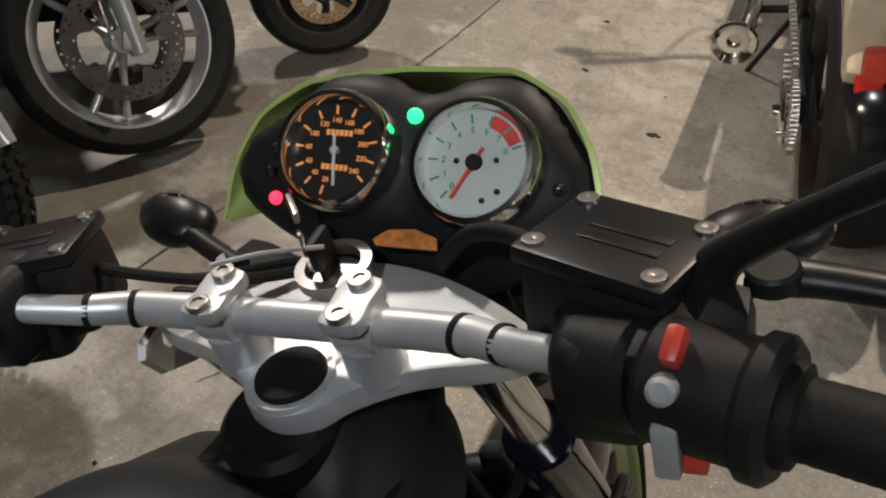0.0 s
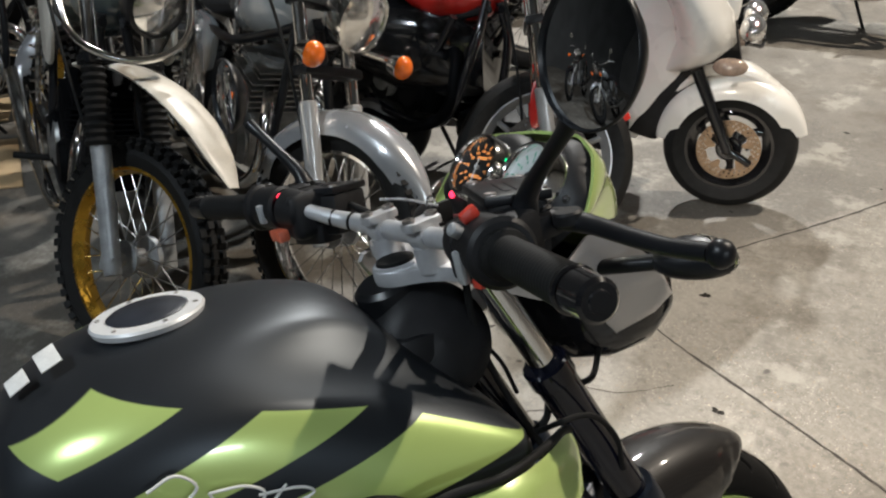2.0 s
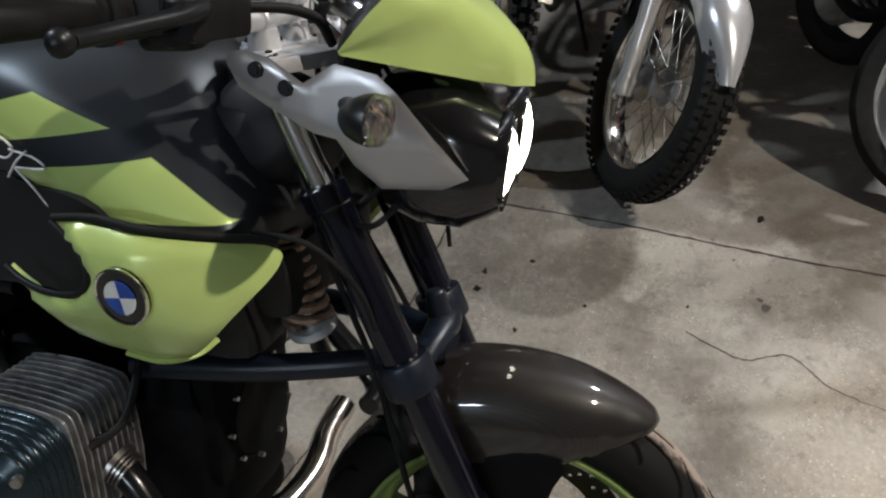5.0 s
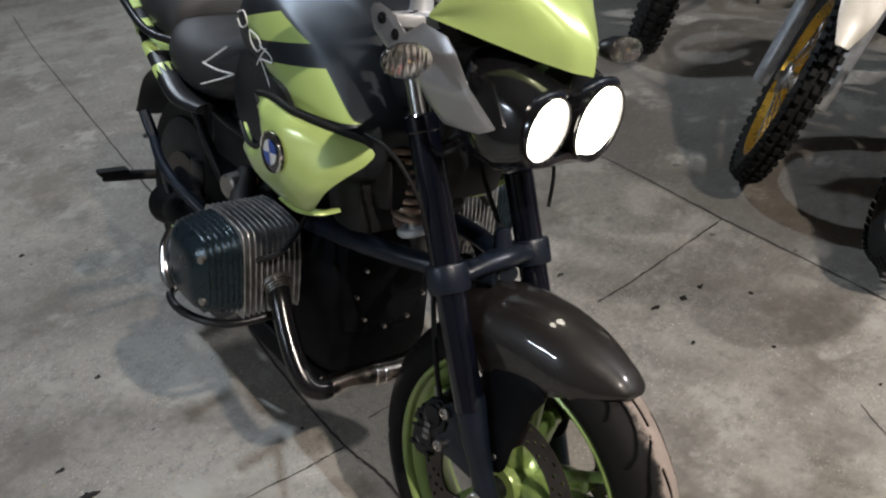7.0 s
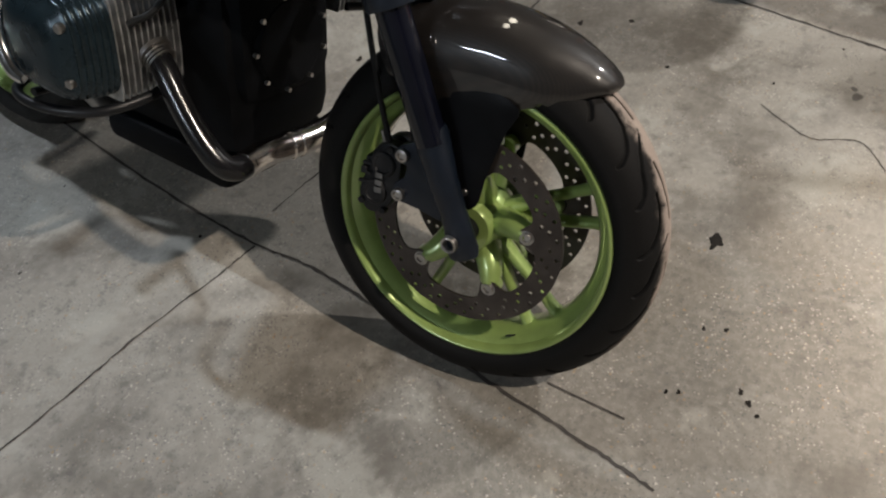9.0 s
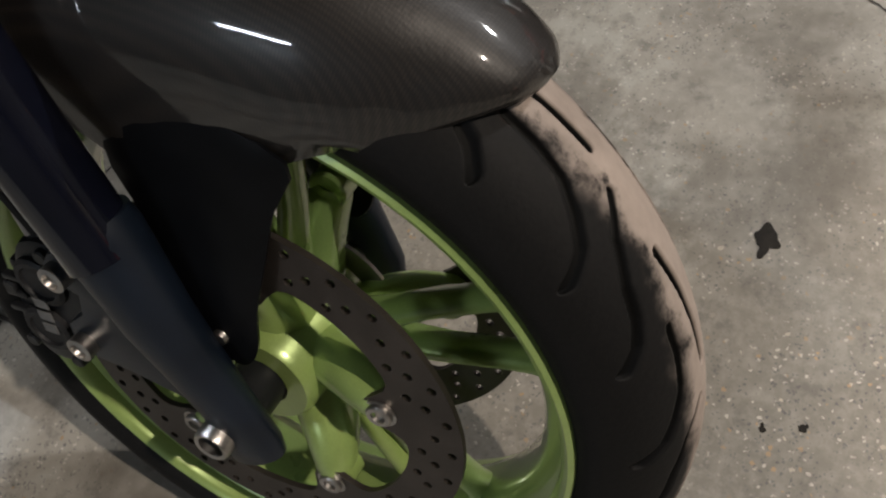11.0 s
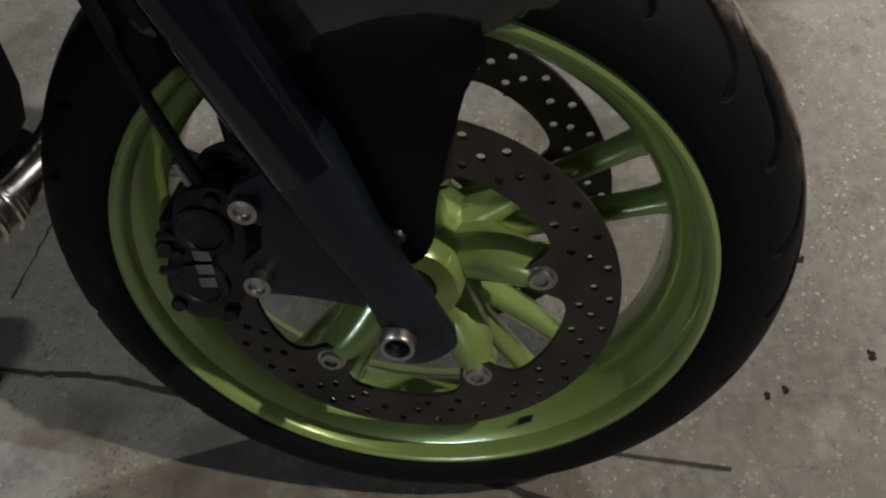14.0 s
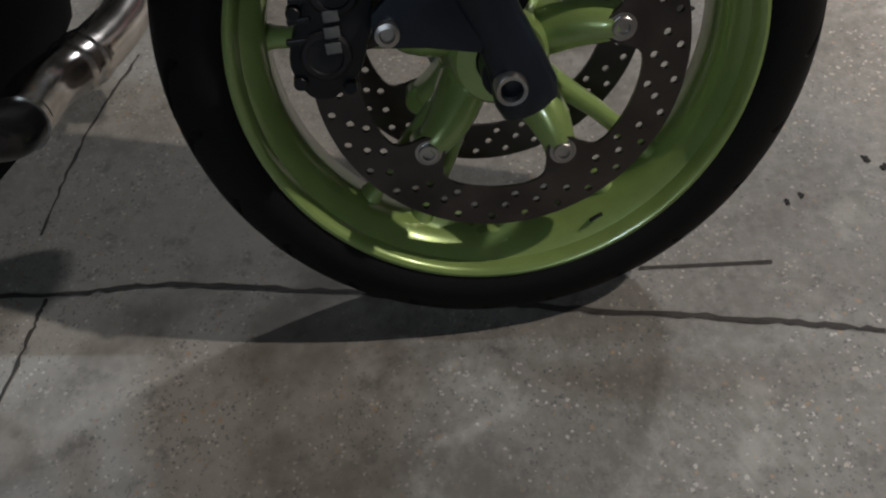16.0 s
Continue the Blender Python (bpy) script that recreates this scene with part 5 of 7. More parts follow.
TANK = ((-0.475, ((0, -0.095), (0.04, -0.097), (0.075, -0.104), (0.1, -0.114), (0.12, -0.132), (0.13, -0.155), (0.13, -0.18), (0.12, -0.21), (0.1, -0.25), (0.09, -0.29))),
        (-0.44, ((0, -0.062), (0.045, -0.065), (0.085, -0.074), (0.118, -0.086), (0.143, -0.107), (0.156, -0.137), (0.156, -0.17), (0.14, -0.205), (0.115, -0.25), (0.10, -0.295))),
        (-0.39, ((0, -0.045), (0.05, -0.048), (0.095, -0.056), (0.132, -0.064), (0.160, -0.088), (0.176, -0.122), (0.176, -0.16), (0.158, -0.20), (0.125, -0.25), (0.11, -0.31))),
        (-0.32, ((0, -0.034), (0.055, -0.036), (0.105, -0.045), (0.146, -0.060), (0.174, -0.080), (0.189, -0.118), (0.190, -0.16), (0.172, -0.205), (0.135, -0.26), (0.12, -0.34))),
        (-0.25, ((0, -0.034), (0.06, -0.036), (0.11, -0.047), (0.150, -0.064), (0.178, -0.086), (0.194, -0.125), (0.198, -0.17), (0.186, -0.215), (0.150, -0.27), (0.13, -0.36))),
        (-0.17, ((0, -0.038), (0.05, -0.040), (0.090, -0.051), (0.132, -0.092), (0.172, -0.110), (0.193, -0.145), (0.204, -0.19), (0.202, -0.23), (0.185, -0.30), (0.16, -0.37))),
        (-0.11, ((0, -0.055), (0.048, -0.057), (0.082, -0.071), (0.122, -0.118), (0.166, -0.137), (0.188, -0.158), (0.206, -0.20), (0.210, -0.24), (0.20, -0.31), (0.17, -0.37))),
        (-0.075, ((0, -0.080), (0.046, -0.084), (0.080, -0.098), (0.116, -0.137), (0.160, -0.153), (0.182, -0.166), (0.204, -0.206), (0.210, -0.245), (0.20, -0.31), (0.17, -0.37))),
        (-0.03, ((0, -0.150), (0.050, -0.150), (0.090, -0.152), (0.125, -0.160), (0.152, -0.172), (0.180, -0.188), (0.202, -0.216), (0.207, -0.25), (0.195, -0.31), (0.17, -0.36))),
        (0.02, ((0, -0.205), (0.050, -0.205), (0.095, -0.205), (0.132, -0.206), (0.160, -0.208), (0.182, -0.214), (0.197, -0.228), (0.200, -0.255), (0.188, -0.30), (0.17, -0.34))),
        (0.05, ((0, -0.235), (0.050, -0.235), (0.10, -0.235), (0.140, -0.235), (0.165, -0.235), (0.180, -0.236), (0.190, -0.242), (0.190, -0.260), (0.180, -0.29), (0.165, -0.32))))
rings = [[(x, y, z) for x, z in half] + [(-x, y, z) for x, z in reversed(half[1:])] for y, half in TANK]
tank = part("tank", loft(rings), painted_tank(), bike, "satin black fuel tank with slanting lime green stripes", MF, 180)
# a sharp crease bounds the hollow on each shoulder
crease = tank.data.attributes.new("crease_edge", "FLOAT", "EDGE")
for edge in tank.data.edges:
    (r0, k0), (r1, k1) = sorted(divmod(v, 19) for v in edge.vertices)
    if r1 == r0 + 1 and k0 == k1 and k0 in (4, 15) and 4 <= r0 <= 8:
        crease.data[edge.index].value = (0.45, 0.8, 0.9, 0.8, 0.5)[r0 - 4]
    if r1 == r0 + 1 and k0 == k1 and k0 in (2, 17) and 4 <= r0 <= 7:
        crease.data[edge.index].value = (0.3, 0.7, 0.7, 0.5)[r0 - 4]
smoother(tank, 2)
cap_at = MF @ Matrix.Translation((-0.003, -0.291, -0.032)) @ pose(0, 0, 0, -1, 0, 0)
cap = part("fuel_cap", lathe([(0.0, -0.004), (0.058, -0.004), (0.060, 0.002), (0.058, 0.005), (0.043, 0.0055), (0.042, 0.003), (0.0, 0.004)], 56, axis="Z"), surface("pale_silver_cap", (0.68, 0.68, 0.68), 0.36, 0.15, 0.06, 20, 700, 0.05), tank, "silver fuel cap ring", cap_at)
part("cap_lid", lathe([(0.0, 0.004), (0.040, 0.004), (0.0415, 0.006), (0.038, 0.008), (0.0, 0.0095)], 48, axis="Z"), surface("blue_black_cap_plastic", (0.018, 0.021, 0.029), 0.4, 0.0, 0.3, 30, 700, 0.3), cap, "blue-black cap lid", cap_at)
for k in range(6):
    a = radians(60 * k + 15)
    part("cap_screw", rod((0.051 * math.cos(a), 0.051 * math.sin(a), 0.005), (0.051 * math.cos(a), 0.051 * math.sin(a), 0.0062), 0.0026, seg=10), steel, cap, "", cap_at)
part("tank_label", box((0, 0, 0), (0.040, 0.022, 0.0012), 0.0003), white_ink, tank, "small pale warning label", MF @ Matrix.Translation((0.028, -0.392, -0.033)) @ pose(0, 0, 0, 17, 9, 10))
part("tank_label", box((0, 0, 0), (0.030, 0.022, 0.0012), 0.0003), white_ink, tank, "", MF @ Matrix.Translation((0.030, -0.424, -0.047)) @ pose(0, 0, 0, 24, 9, 10))

panel = rounded([(-0.150, -0.219), (-0.121, -0.213), (-0.094, -0.214), (-0.031, -0.219), (0.040, -0.233), (0.074, -0.241), (0.088, -0.250), (0.091, -0.262), (0.084, -0.278), (0.066, -0.300), (0.040, -0.330), (0.012, -0.360), (-0.018, -0.383), (-0.067, -0.391),
                 (-0.127, -0.378), (-0.20, -0.342), (-0.262, -0.300), (-0.233, -0.311), (-0.186, -0.311), (-0.140, -0.303), (-0.112, -0.291), (-0.101, -0.276), (-0.106, -0.257), (-0.122, -0.238)], 3)


def panel_bulge(u, v):
    return 0.279 - 0.032 * (abs(v + 0.275) / 0.1) ** 2 - 1.4 * max(0, u + 0.04) ** 1.35 * (0.5 + 0.5 * min(1, max(0, (v + 0.325) / 0.07))) - 0.35 * max(0, -0.15 - u) ** 1.1


for side in (1, -1):
    flip = I4 if side > 0 else Matrix.Translation((0.04, 0, -0.02)) @ MIRROR
    cover = part("tank_panel", moved(thickened(sheet(panel, panel_bulge, 0.012, roll=0.018, depth=0.012), 0.010), flip @ YZ), green_paint, bike, "lime green lower tank panel with a round badge", MF, 60)
    trim = [(panel_bulge(u, v) - 0.012, u, v) for u, v in ((-0.124, -0.236), (-0.110, -0.253), (-0.104, -0.272), (-0.113, -0.290), (-0.138, -0.303), (-0.186, -0.3105), (-0.233, -0.310), (-0.262, -0.299))]
    part("panel_trim", moved(tube([(panel_bulge(-0.150, -0.219) - 0.012, -0.152, -0.217)] + trim, 0.0045, 10, 8), flip), black_plastic, cover, "black rim of the side opening", MF)
    part("side_opening", moved(thickened(sheet(rounded([(-0.150, -0.206), (-0.100, -0.240), (-0.080, -0.275), (-0.095, -0.312), (-0.165, -0.335), (-0.26, -0.345), (-0.44, -0.375), (-0.53, -0.32), (-0.45, -0.215), (-0.30, -0.200), (-0.24, -0.204)], 3), lambda u, v: 0.215 - 0.25 * max(0, -0.16 - u), 0.02), 0.012), flip @ YZ), black_plastic, cover, "black plastic duct behind the panel", MF)
    part("panel_lip", moved(tube([(0.236, -0.095, -0.384), (0.226, -0.052, -0.391), (0.198, -0.030, -0.394), (0.165, -0.022, -0.392)], [0.008, 0.010, 0.010, 0.007], 12, 6, 0.5), flip), green_paint, cover, "", MF)
    part("panel_seam", moved(tube([(panel_bulge(u, v) - 0.013, u, v + 0.003) for u, v in ((-0.150, -0.216), (-0.094, -0.210), (-0.031, -0.215), (0.040, -0.229), (0.070, -0.237), (0.086, -0.246))], 0.0048, 10, 6), flip), black_rubber, cover, "black rubber seam strip", MF)
    badge = MF @ flip @ Matrix.Translation((panel_bulge(-0.049, -0.282) + 0.0005, -0.049, -0.282)) @ pose(0, 0, 0, 0, 92, 0)
    disc_part = part("badge", lathe([(0.0, -0.004), (0.034, -0.004), (0.0335, 0.002), (0.0, 0.0035)], 48, axis="Z"), black_gloss, cover, "round black badge with a chrome ring", badge)
    part("badge_ring", lathe([(0.0315, 0.000), (0.0345, 0.000), (0.0345, 0.003), (0.033, 0.0045), (0.0315, 0.003)], 48, True, "Z"), chrome, disc_part, "", badge)
    for q in range(4):
        wedge = [(0, 0)] + [(0.0205 * math.cos(radians(a)), 0.0205 * math.sin(radians(a))) for a in range(90 * q + 8, 90 * q + 99, 15)]
        part("badge_field", moved(plate(wedge, 0.001), Matrix.Translation((0, 0, 0.0042))), surface("badge_blue", (0.02, 0.07, 0.35), 0.3) if q % 2 else white_ink, disc_part, "", badge)
    # painted scrawl across the stripes: loose strokes
    for stroke in ([(-0.340, -0.118), (-0.315, -0.112), (-0.300, -0.130), (-0.322, -0.142), (-0.340, -0.130)], [(-0.292, -0.140), (-0.262, -0.146), (-0.246, -0.160), (-0.262, -0.172), (-0.285, -0.160), (-0.292, -0.140)],
                   [(-0.262, -0.196), (-0.246, -0.176), (-0.226, -0.160)], [(-0.252, -0.160), (-0.215, -0.168), (-0.205, -0.180), (-0.250, -0.182)], [(-0.250, -0.182), (-0.228, -0.204), (-0.204, -0.232)]):
        part("painted_stroke", moved(tube([(0.0, a, b) for a, b in stroke], 0.0015, 6, 5), flip @ Matrix.Translation((0.2015, 0, 0))), white_ink, tank, "white painted scrawl stroke", MF)

# headstock casting and telescopic strut
part("steering_head", merged(rod((0, 0.012, -0.30), (0, -0.03, -0.075), 0.048, 0.040, 28, 0.006), box((0, -0.04, -0.20), (0.16, 0.10, 0.16), 0.03), box((0.0, 0.0, -0.30), (0.24, 0.08, 0.12), 0.03)), black_satin, bike, "black steering head casting", MF)
part("front_cowl", merged(box((0.03, -0.04, -0.36), (0.25, 0.12, 0.16), 0.04), box((0, 0.015, -0.33), (0.26, 0.10, 0.10), 0.03)), black_plastic, bike, "black inner cover under the tank", MF)
coil = [(0.030 * math.cos(a) + 0.085 - 0.025 * (k / 96), 0.022 + 0.030 * math.sin(a) + 0.028 * (k / 96), -0.27 - 0.135 * k / 96) for k, a in ((k, 2 * math.pi * k / 12) for k in range(97))]
strut = part("spring_strut", rod((0.090, 0.014, -0.22), (0.045, 0.064, -0.48), 0.013, seg=20), steel, bike, "front spring strut", MF)
part("coil_spring", tube(coil, 0.0062, 8, 2), copper, strut, "copper-tinted coil spring", MF)
part("spring_seat", rod((0.058, 0.052, -0.410), (0.055, 0.055, -0.422), 0.034, seg=24, bevel=0.004), alloy, strut, "", MF)
for side in (1, -1):
    part("trailing_arm", tube([(side * 0.125, -0.19, -0.485), (side * 0.105, -0.02, -0.468), (side * 0.07, 0.12, -0.452), (side * 0.015, 0.222, -0.445)], [0.020, 0.019, 0.018, 0.016], 16), blue_black, bike, "blue-black arm of the front suspension", MF)
    part("frame_tube", tube([(side * 0.07, -0.10, -0.43), (side * 0.055, 0.02, -0.40), (side * 0.035, 0.05, -0.34)], 0.013, 12), black_satin, bike, "", MF)
    part("arm_hose", tube([(side * 0.17, 0.05, -0.235), (side * 0.165, 0.12, -0.245), (side * 0.145, 0.165, -0.30), (side * 0.13, 0.18, -0.36)], 0.0034, 8), black_rubber, bike, "", MF)

part("steering_cover", moved(lathe([(0.0, 0.060), (0.045, 0.056), (0.066, 0.044), (0.074, 0.020), (0.076, -0.02), (0.072, -0.06), (0.0, -0.06)], 40), Matrix.Translation((0.02, 0.0, -0.160)) @ pose(0, 0, 0, 0, -20, 0)), black_plastic, bike, "smooth black round cover at the steering head", MF, 60)

# boxer engine
block = [box((0, -0.32, -0.65), (0.26, 0.44, 0.32), 0.06)]
part("front_cover", merged(box((0, -0.15, -0.59), (0.22, 0.14, 0.24), 0.05), rod((0, -0.15, -0.61), (0, -0.078, -0.61), 0.105, 0.088, 40, 0.015)), engine_dark, bike, "dark round front cover of the engine", MF)
part("gearbox", box((0, -0.62, -0.62), (0.22, 0.30, 0.26), 0.05), engine_dark, bike, "dark cast gearbox", MF)
part("oil_sump", box((0, -0.3, -0.84), (0.26, 0.34, 0.06), 0.02), engine_dark, bike, "dark oil sump", MF)
engine = part("engine_block", merged(*block), engine_dark, bike, "dark cast boxer engine block", MF)
for k in range(9):
    a = 2 * math.pi * k / 9
    part("cover_bolt", rod((0.082 * math.cos(a), -0.084, -0.61 + 0.082 * math.sin(a)), (0.082 * math.cos(a), -0.075, -0.61 + 0.082 * math.sin(a)), 0.004, seg=8), steel, engine, "", MF)
COVER = [(0.268 + 0.0035 * k, (0.093 if k % 3 == 0 else 0.0885) - 0.012 * (k / 20) ** 2, (0.089 if k % 3 == 0 else 0.0845) - 0.012 * (k / 20) ** 2) for k in range(20)] + [(0.343, 0.072, 0.068), (0.351, 0.060, 0.055), (0.354, 0.040, 0.036)]
fin_metal = surface("patchy_fin_metal", (0.42, 0.425, 0.43), 0.3, 0.8, 0.45, 40, 500, 0.2)
fin_shape = rounded([(-0.088, -0.075), (-0.088, 0.06), (-0.06, 0.09), (0.06, 0.09), (0.088, 0.062), (0.088, -0.075), (0.06, -0.092), (-0.06, -0.092)], 3)
for side, shift in ((1, 0.0), (-1, 0.035)):
    cyl = MF @ Matrix.Translation((0 if side > 0 else -0.05, -0.272 + shift, -0.572 if side > 0 else -0.535)) @ (I4 if side > 0 else MIRROR)
    barrel = part("cylinder", rod((0.12, 0, 0), (0.26, 0, 0), 0.066, seg=36), engine_dark, engine, "finned dark cylinder", cyl)
    # fins are real plates, of a brighter metal than the cylinder
    for k in range(11):
        part("cooling_fin", moved(plate(fin_shape, 0.0032, 0.0008), Matrix.Translation((0.150 + 0.0115 * k, 0, 0)) @ YZ), fin_metal, barrel, "", cyl)
    cover_rings = []
    for x, sy, sz in COVER:
        cover_rings.append([(x, sy * math.copysign(abs(math.cos(a)) ** 0.55, math.cos(a)), sz * math.copysign(abs(math.sin(a)) ** 0.55, math.sin(a))) for a in (2 * math.pi * i / 40 for i in range(40))])
    head = part("valve_cover", loft(cover_rings), surface("dark_blue_green_cast_cover", (0.016, 0.028, 0.036), 0.28, 0.5, 0.2, 30, 500, 0.2), engine, "dark blue-green cast valve cover", cyl, 60)
    part("cover_scuff", tube([(0.334, -0.088, 0.046), (0.352, -0.081, 0.014), (0.360, -0.066, -0.022), (0.362, -0.044, -0.046), (0.360, -0.022, -0.054)], [0.006, 0.010, 0.012, 0.012, 0.009], 14, 6, 0.7), chrome, head, "bright metal bar on the cover edge", cyl)
    for v in (-0.04, 0.045):
        part("cover_screw", rod((0.33, 0.068, v), (0.345, 0.072, v), 0.008, seg=12, bevel=0.002), steel, head, "", cyl)
    part("cylinder_guard", tube([(0.17, 0.085, -0.085), (0.225, 0.090, -0.094), (0.30, 0.060, -0.104), (0.345, -0.02, -0.104), (0.335, -0.10, -0.100), (0.25, -0.13, -0.09)], 0.0085, 12), black_satin, engine, "black tube guard under the cylinder", cyl)
    part("header_pipe", tube([(0.200, 0.085, -0.020), (0.206, 0.118, -0.045), (0.211, 0.150, -0.085), (0.213, 0.192, -0.135), (0.206, 0.226, -0.172), (0.186, 0.238, -0.187), (0.155, 0.238, -0.190)], 0.0205, 18), surface("dark_chrome_pipe", (0.008, 0.008, 0.009), 0.2, 0.2, 0.3, 20, 300, 0.1), engine, "dark chromed header pipe", cyl)
    part("pipe_flange", moved(merged(lathe([(0.020, 0), (0.031, 0), (0.031, 0.008), (0.020, 0.008)], 24, True, "Y"), *[moved(lathe([(0.0195, 0.010 + 0.006 * k), (0.026, 0.010 + 0.006 * k), (0.026, 0.013 + 0.006 * k), (0.0195, 0.013 + 0.006 * k)], 24, True, "Y"), I4) for k in range(3)]), Matrix.Translation((0.200, 0.085, -0.025)) @ pose(0, 0, 0, -30, 0, 0)), steel, engine, "", cyl)
    part("intake_stub", tube([(0.185, -0.085, 0.03), (0.16, -0.15, 0.05), (0.12, -0.20, 0.09)], 0.024, 16), black_rubber, engine, "", cyl)
    part("spark_lead", tube([(0.24, 0.09, 0.03), (0.2, 0.12, 0.06), (0.12, 0.10, 0.14)], 0.006, 8), black_rubber, engine, "", cyl)
# warm reflection on the pipe is put into the chrome's colour
pipe_chrome = surface("warm_toned_pipe_chrome", (0.74, 0.69, 0.64), 0.17, 1.0, 0.15, 30, 300, 0.1)
collector = part("collector_pipe", tube([(0.170, -0.034, -0.7615), (0.10, -0.050, -0.770), (0.030, -0.036, -0.770), (-0.03, -0.030, -0.766), (-0.075, -0.032, -0.757), (-0.13, -0.045, -0.745), (-0.205, -0.050, -0.735)], 0.0235, 20), pipe_chrome, bike, "chromed pipe across the front of the engine", MF)
for u, v, w in ((0.058, -0.041, 0.0258), (0.040, -0.038, 0.0262), (0.034, -0.037, 0.0252)):
    part("pipe_band", rod((u, v, -0.770), (u - 0.006, v + 0.0012, -0.770), w, seg=24, bevel=0.001), pipe_chrome, collector, "", MF)
part("exhaust_pipe", tube([(0.05, -0.16, -0.845), (0.06, -0.3, -0.875), (0.02, -0.65, -0.88), (-0.06, -0.95, -0.80), (-0.17, -1.15, -0.66), (-0.20, -1.45, -0.56)], [0.024, 0.026, 0.032, 0.040, 0.052, 0.05], 18), steel, bike, "steel exhaust and silencer", MF)
part("side_stand", merged(rod((-0.16, -0.42, -0.80), (-0.285, -0.36, -1.005), 0.011, 0.010, 14), box((-0.290, -0.355, -1.008), (0.05, 0.07, 0.010), 0.003)), black_satin, bike, "black side stand", MF)

# seat, tail and rear wheel
def seat_ring(y, w, top, low, crown=0.018):
    ring = []
    for i in range(24):
        a = 2 * math.pi * i / 24
        c, s = math.cos(a), math.sin(a)
        ring.append((w * math.copysign(abs(c) ** 0.6, c), y, (top + low) / 2 + (top - low) / 2 * math.copysign(abs(s) ** 0.65, s) + (crown * (1 - c * c) if s > 0 else 0)))
    return ring


seat = part("rider_seat", loft([seat_ring(-0.445, 0.085, -0.165, -0.24), seat_ring(-0.50, 0.115, -0.195, -0.32), seat_ring(-0.58, 0.150, -0.232, -0.37), seat_ring(-0.68, 0.172, -0.250, -0.375), seat_ring(-0.77, 0.170, -0.240, -0.355), seat_ring(-0.82, 0.155, -0.225, -0.335), seat_ring(-0.84, 0.13, -0.225, -0.32)]), seat_black, bike, "black vinyl rider seat with a white zigzag", MF, 180)
smoother(seat, 1)
pillion = part("passenger_seat", loft([seat_ring(-0.815, 0.11, -0.195, -0.29), seat_ring(-0.835, 0.14, -0.172, -0.30), seat_ring(-0.90, 0.152, -0.158, -0.30), seat_ring(-1.02, 0.145, -0.145, -0.28), seat_ring(-1.12, 0.12, -0.135, -0.25), seat_ring(-1.18, 0.08, -0.14, -0.22)]), seat_black, bike, "black vinyl passenger seat", MF, 180)
smoother(pillion, 1)
part("seat_zigzag", merged(*[moved(tube(line, 0.0022, 6, 5), I4) for line in ([(0.150, -0.50, -0.217), (0.1615, -0.575, -0.262), (0.165, -0.59, -0.270)], [(0.165, -0.59, -0.270), (0.158, -0.53, -0.272), (0.147, -0.475, -0.268)], [(0.147, -0.475, -0.268), (0.158, -0.53, -0.292), (0.166, -0.60, -0.318)])]), white_ink, seat, "white zigzag stroke", MF)
for side in (1, -1):
    flip = I4 if side > 0 else MIRROR
    strip = [(0.158, -0.60, -0.375), (0.170, -0.68, -0.372), (0.166, -0.76, -0.345), (0.158, -0.84, -0.318), (0.146, -0.93, -0.285), (0.132, -1.02, -0.255), (0.115, -1.12, -0.225)]
    side_panel = part("tail_panel", moved(tube(strip, [0.024, 0.036, 0.038, 0.036, 0.033, 0.030, 0.022], 16, 6, 0.5), flip), black_satin, bike, "black tail side panel with green bars", MF)
    for a, b in ((0.33, 0.42), (0.52, 0.60), (0.70, 0.77), (0.86, 0.92)):
        line = smooth_line(strip, 10)
        cut = [line[int(a * len(line))], line[int((a + b) / 2 * len(line))], line[int(b * len(line))]]
        part("green_bar", moved(tube([p + Vector((0.003, 0, 0.001)) for p in cut], 0.0375 - 0.006 * a, 16, 4, 0.5), flip), green_paint, side_panel, "lime green bar", MF)
    part("grab_rail", moved(tube([(0.150, -0.80, -0.27), (0.180, -0.88, -0.26), (0.182, -1.00, -0.225), (0.160, -1.14, -0.19), (0.10, -1.22, -0.18), (0.0, -1.24, -0.18)], 0.0095, 12), flip), black_satin, bike, "black grab rail", MF)
    part("foot_peg_bracket", moved(merged(tube([(0.13, -0.60, -0.66), (0.175, -0.72, -0.60), (0.19, -0.80, -0.555), (0.185, -0.86, -0.51)], [0.014, 0.013, 0.012, 0.012], 12), tube([(0.185, -0.86, -0.51), (0.19, -0.90, -0.46)], 0.014, 12, 2), tube([(0.19, -0.80, -0.555), (0.15, -0.86, -0.66)], 0.010, 10, 2)), flip), blue_black, bike, "blue-black foot peg bracket", MF)
    part("foot_peg", moved(merged(rod((0.19, -0.835, -0.60), (0.315, -0.855, -0.595), 0.012, 0.014, 14, 0.003), box((0.29, -0.852, -0.585), (0.07, 0.03, 0.012), 0.004)), flip), black_rubber, bike, "black rubber foot peg", MF)
    part("rider_peg", moved(rod((0.17, -0.56, -0.70), (0.285, -0.575, -0.695), 0.013, 0.014, 14, 0.003), flip), black_rubber, bike, "black rubber foot peg", MF)
part("brake_pedal", tube([(0.18, -0.58, -0.70), (0.21, -0.50, -0.72), (0.245, -0.43, -0.715), (0.285, -0.42, -0.712)], 0.008, 10), black_satin, bike, "black brake pedal", MF)
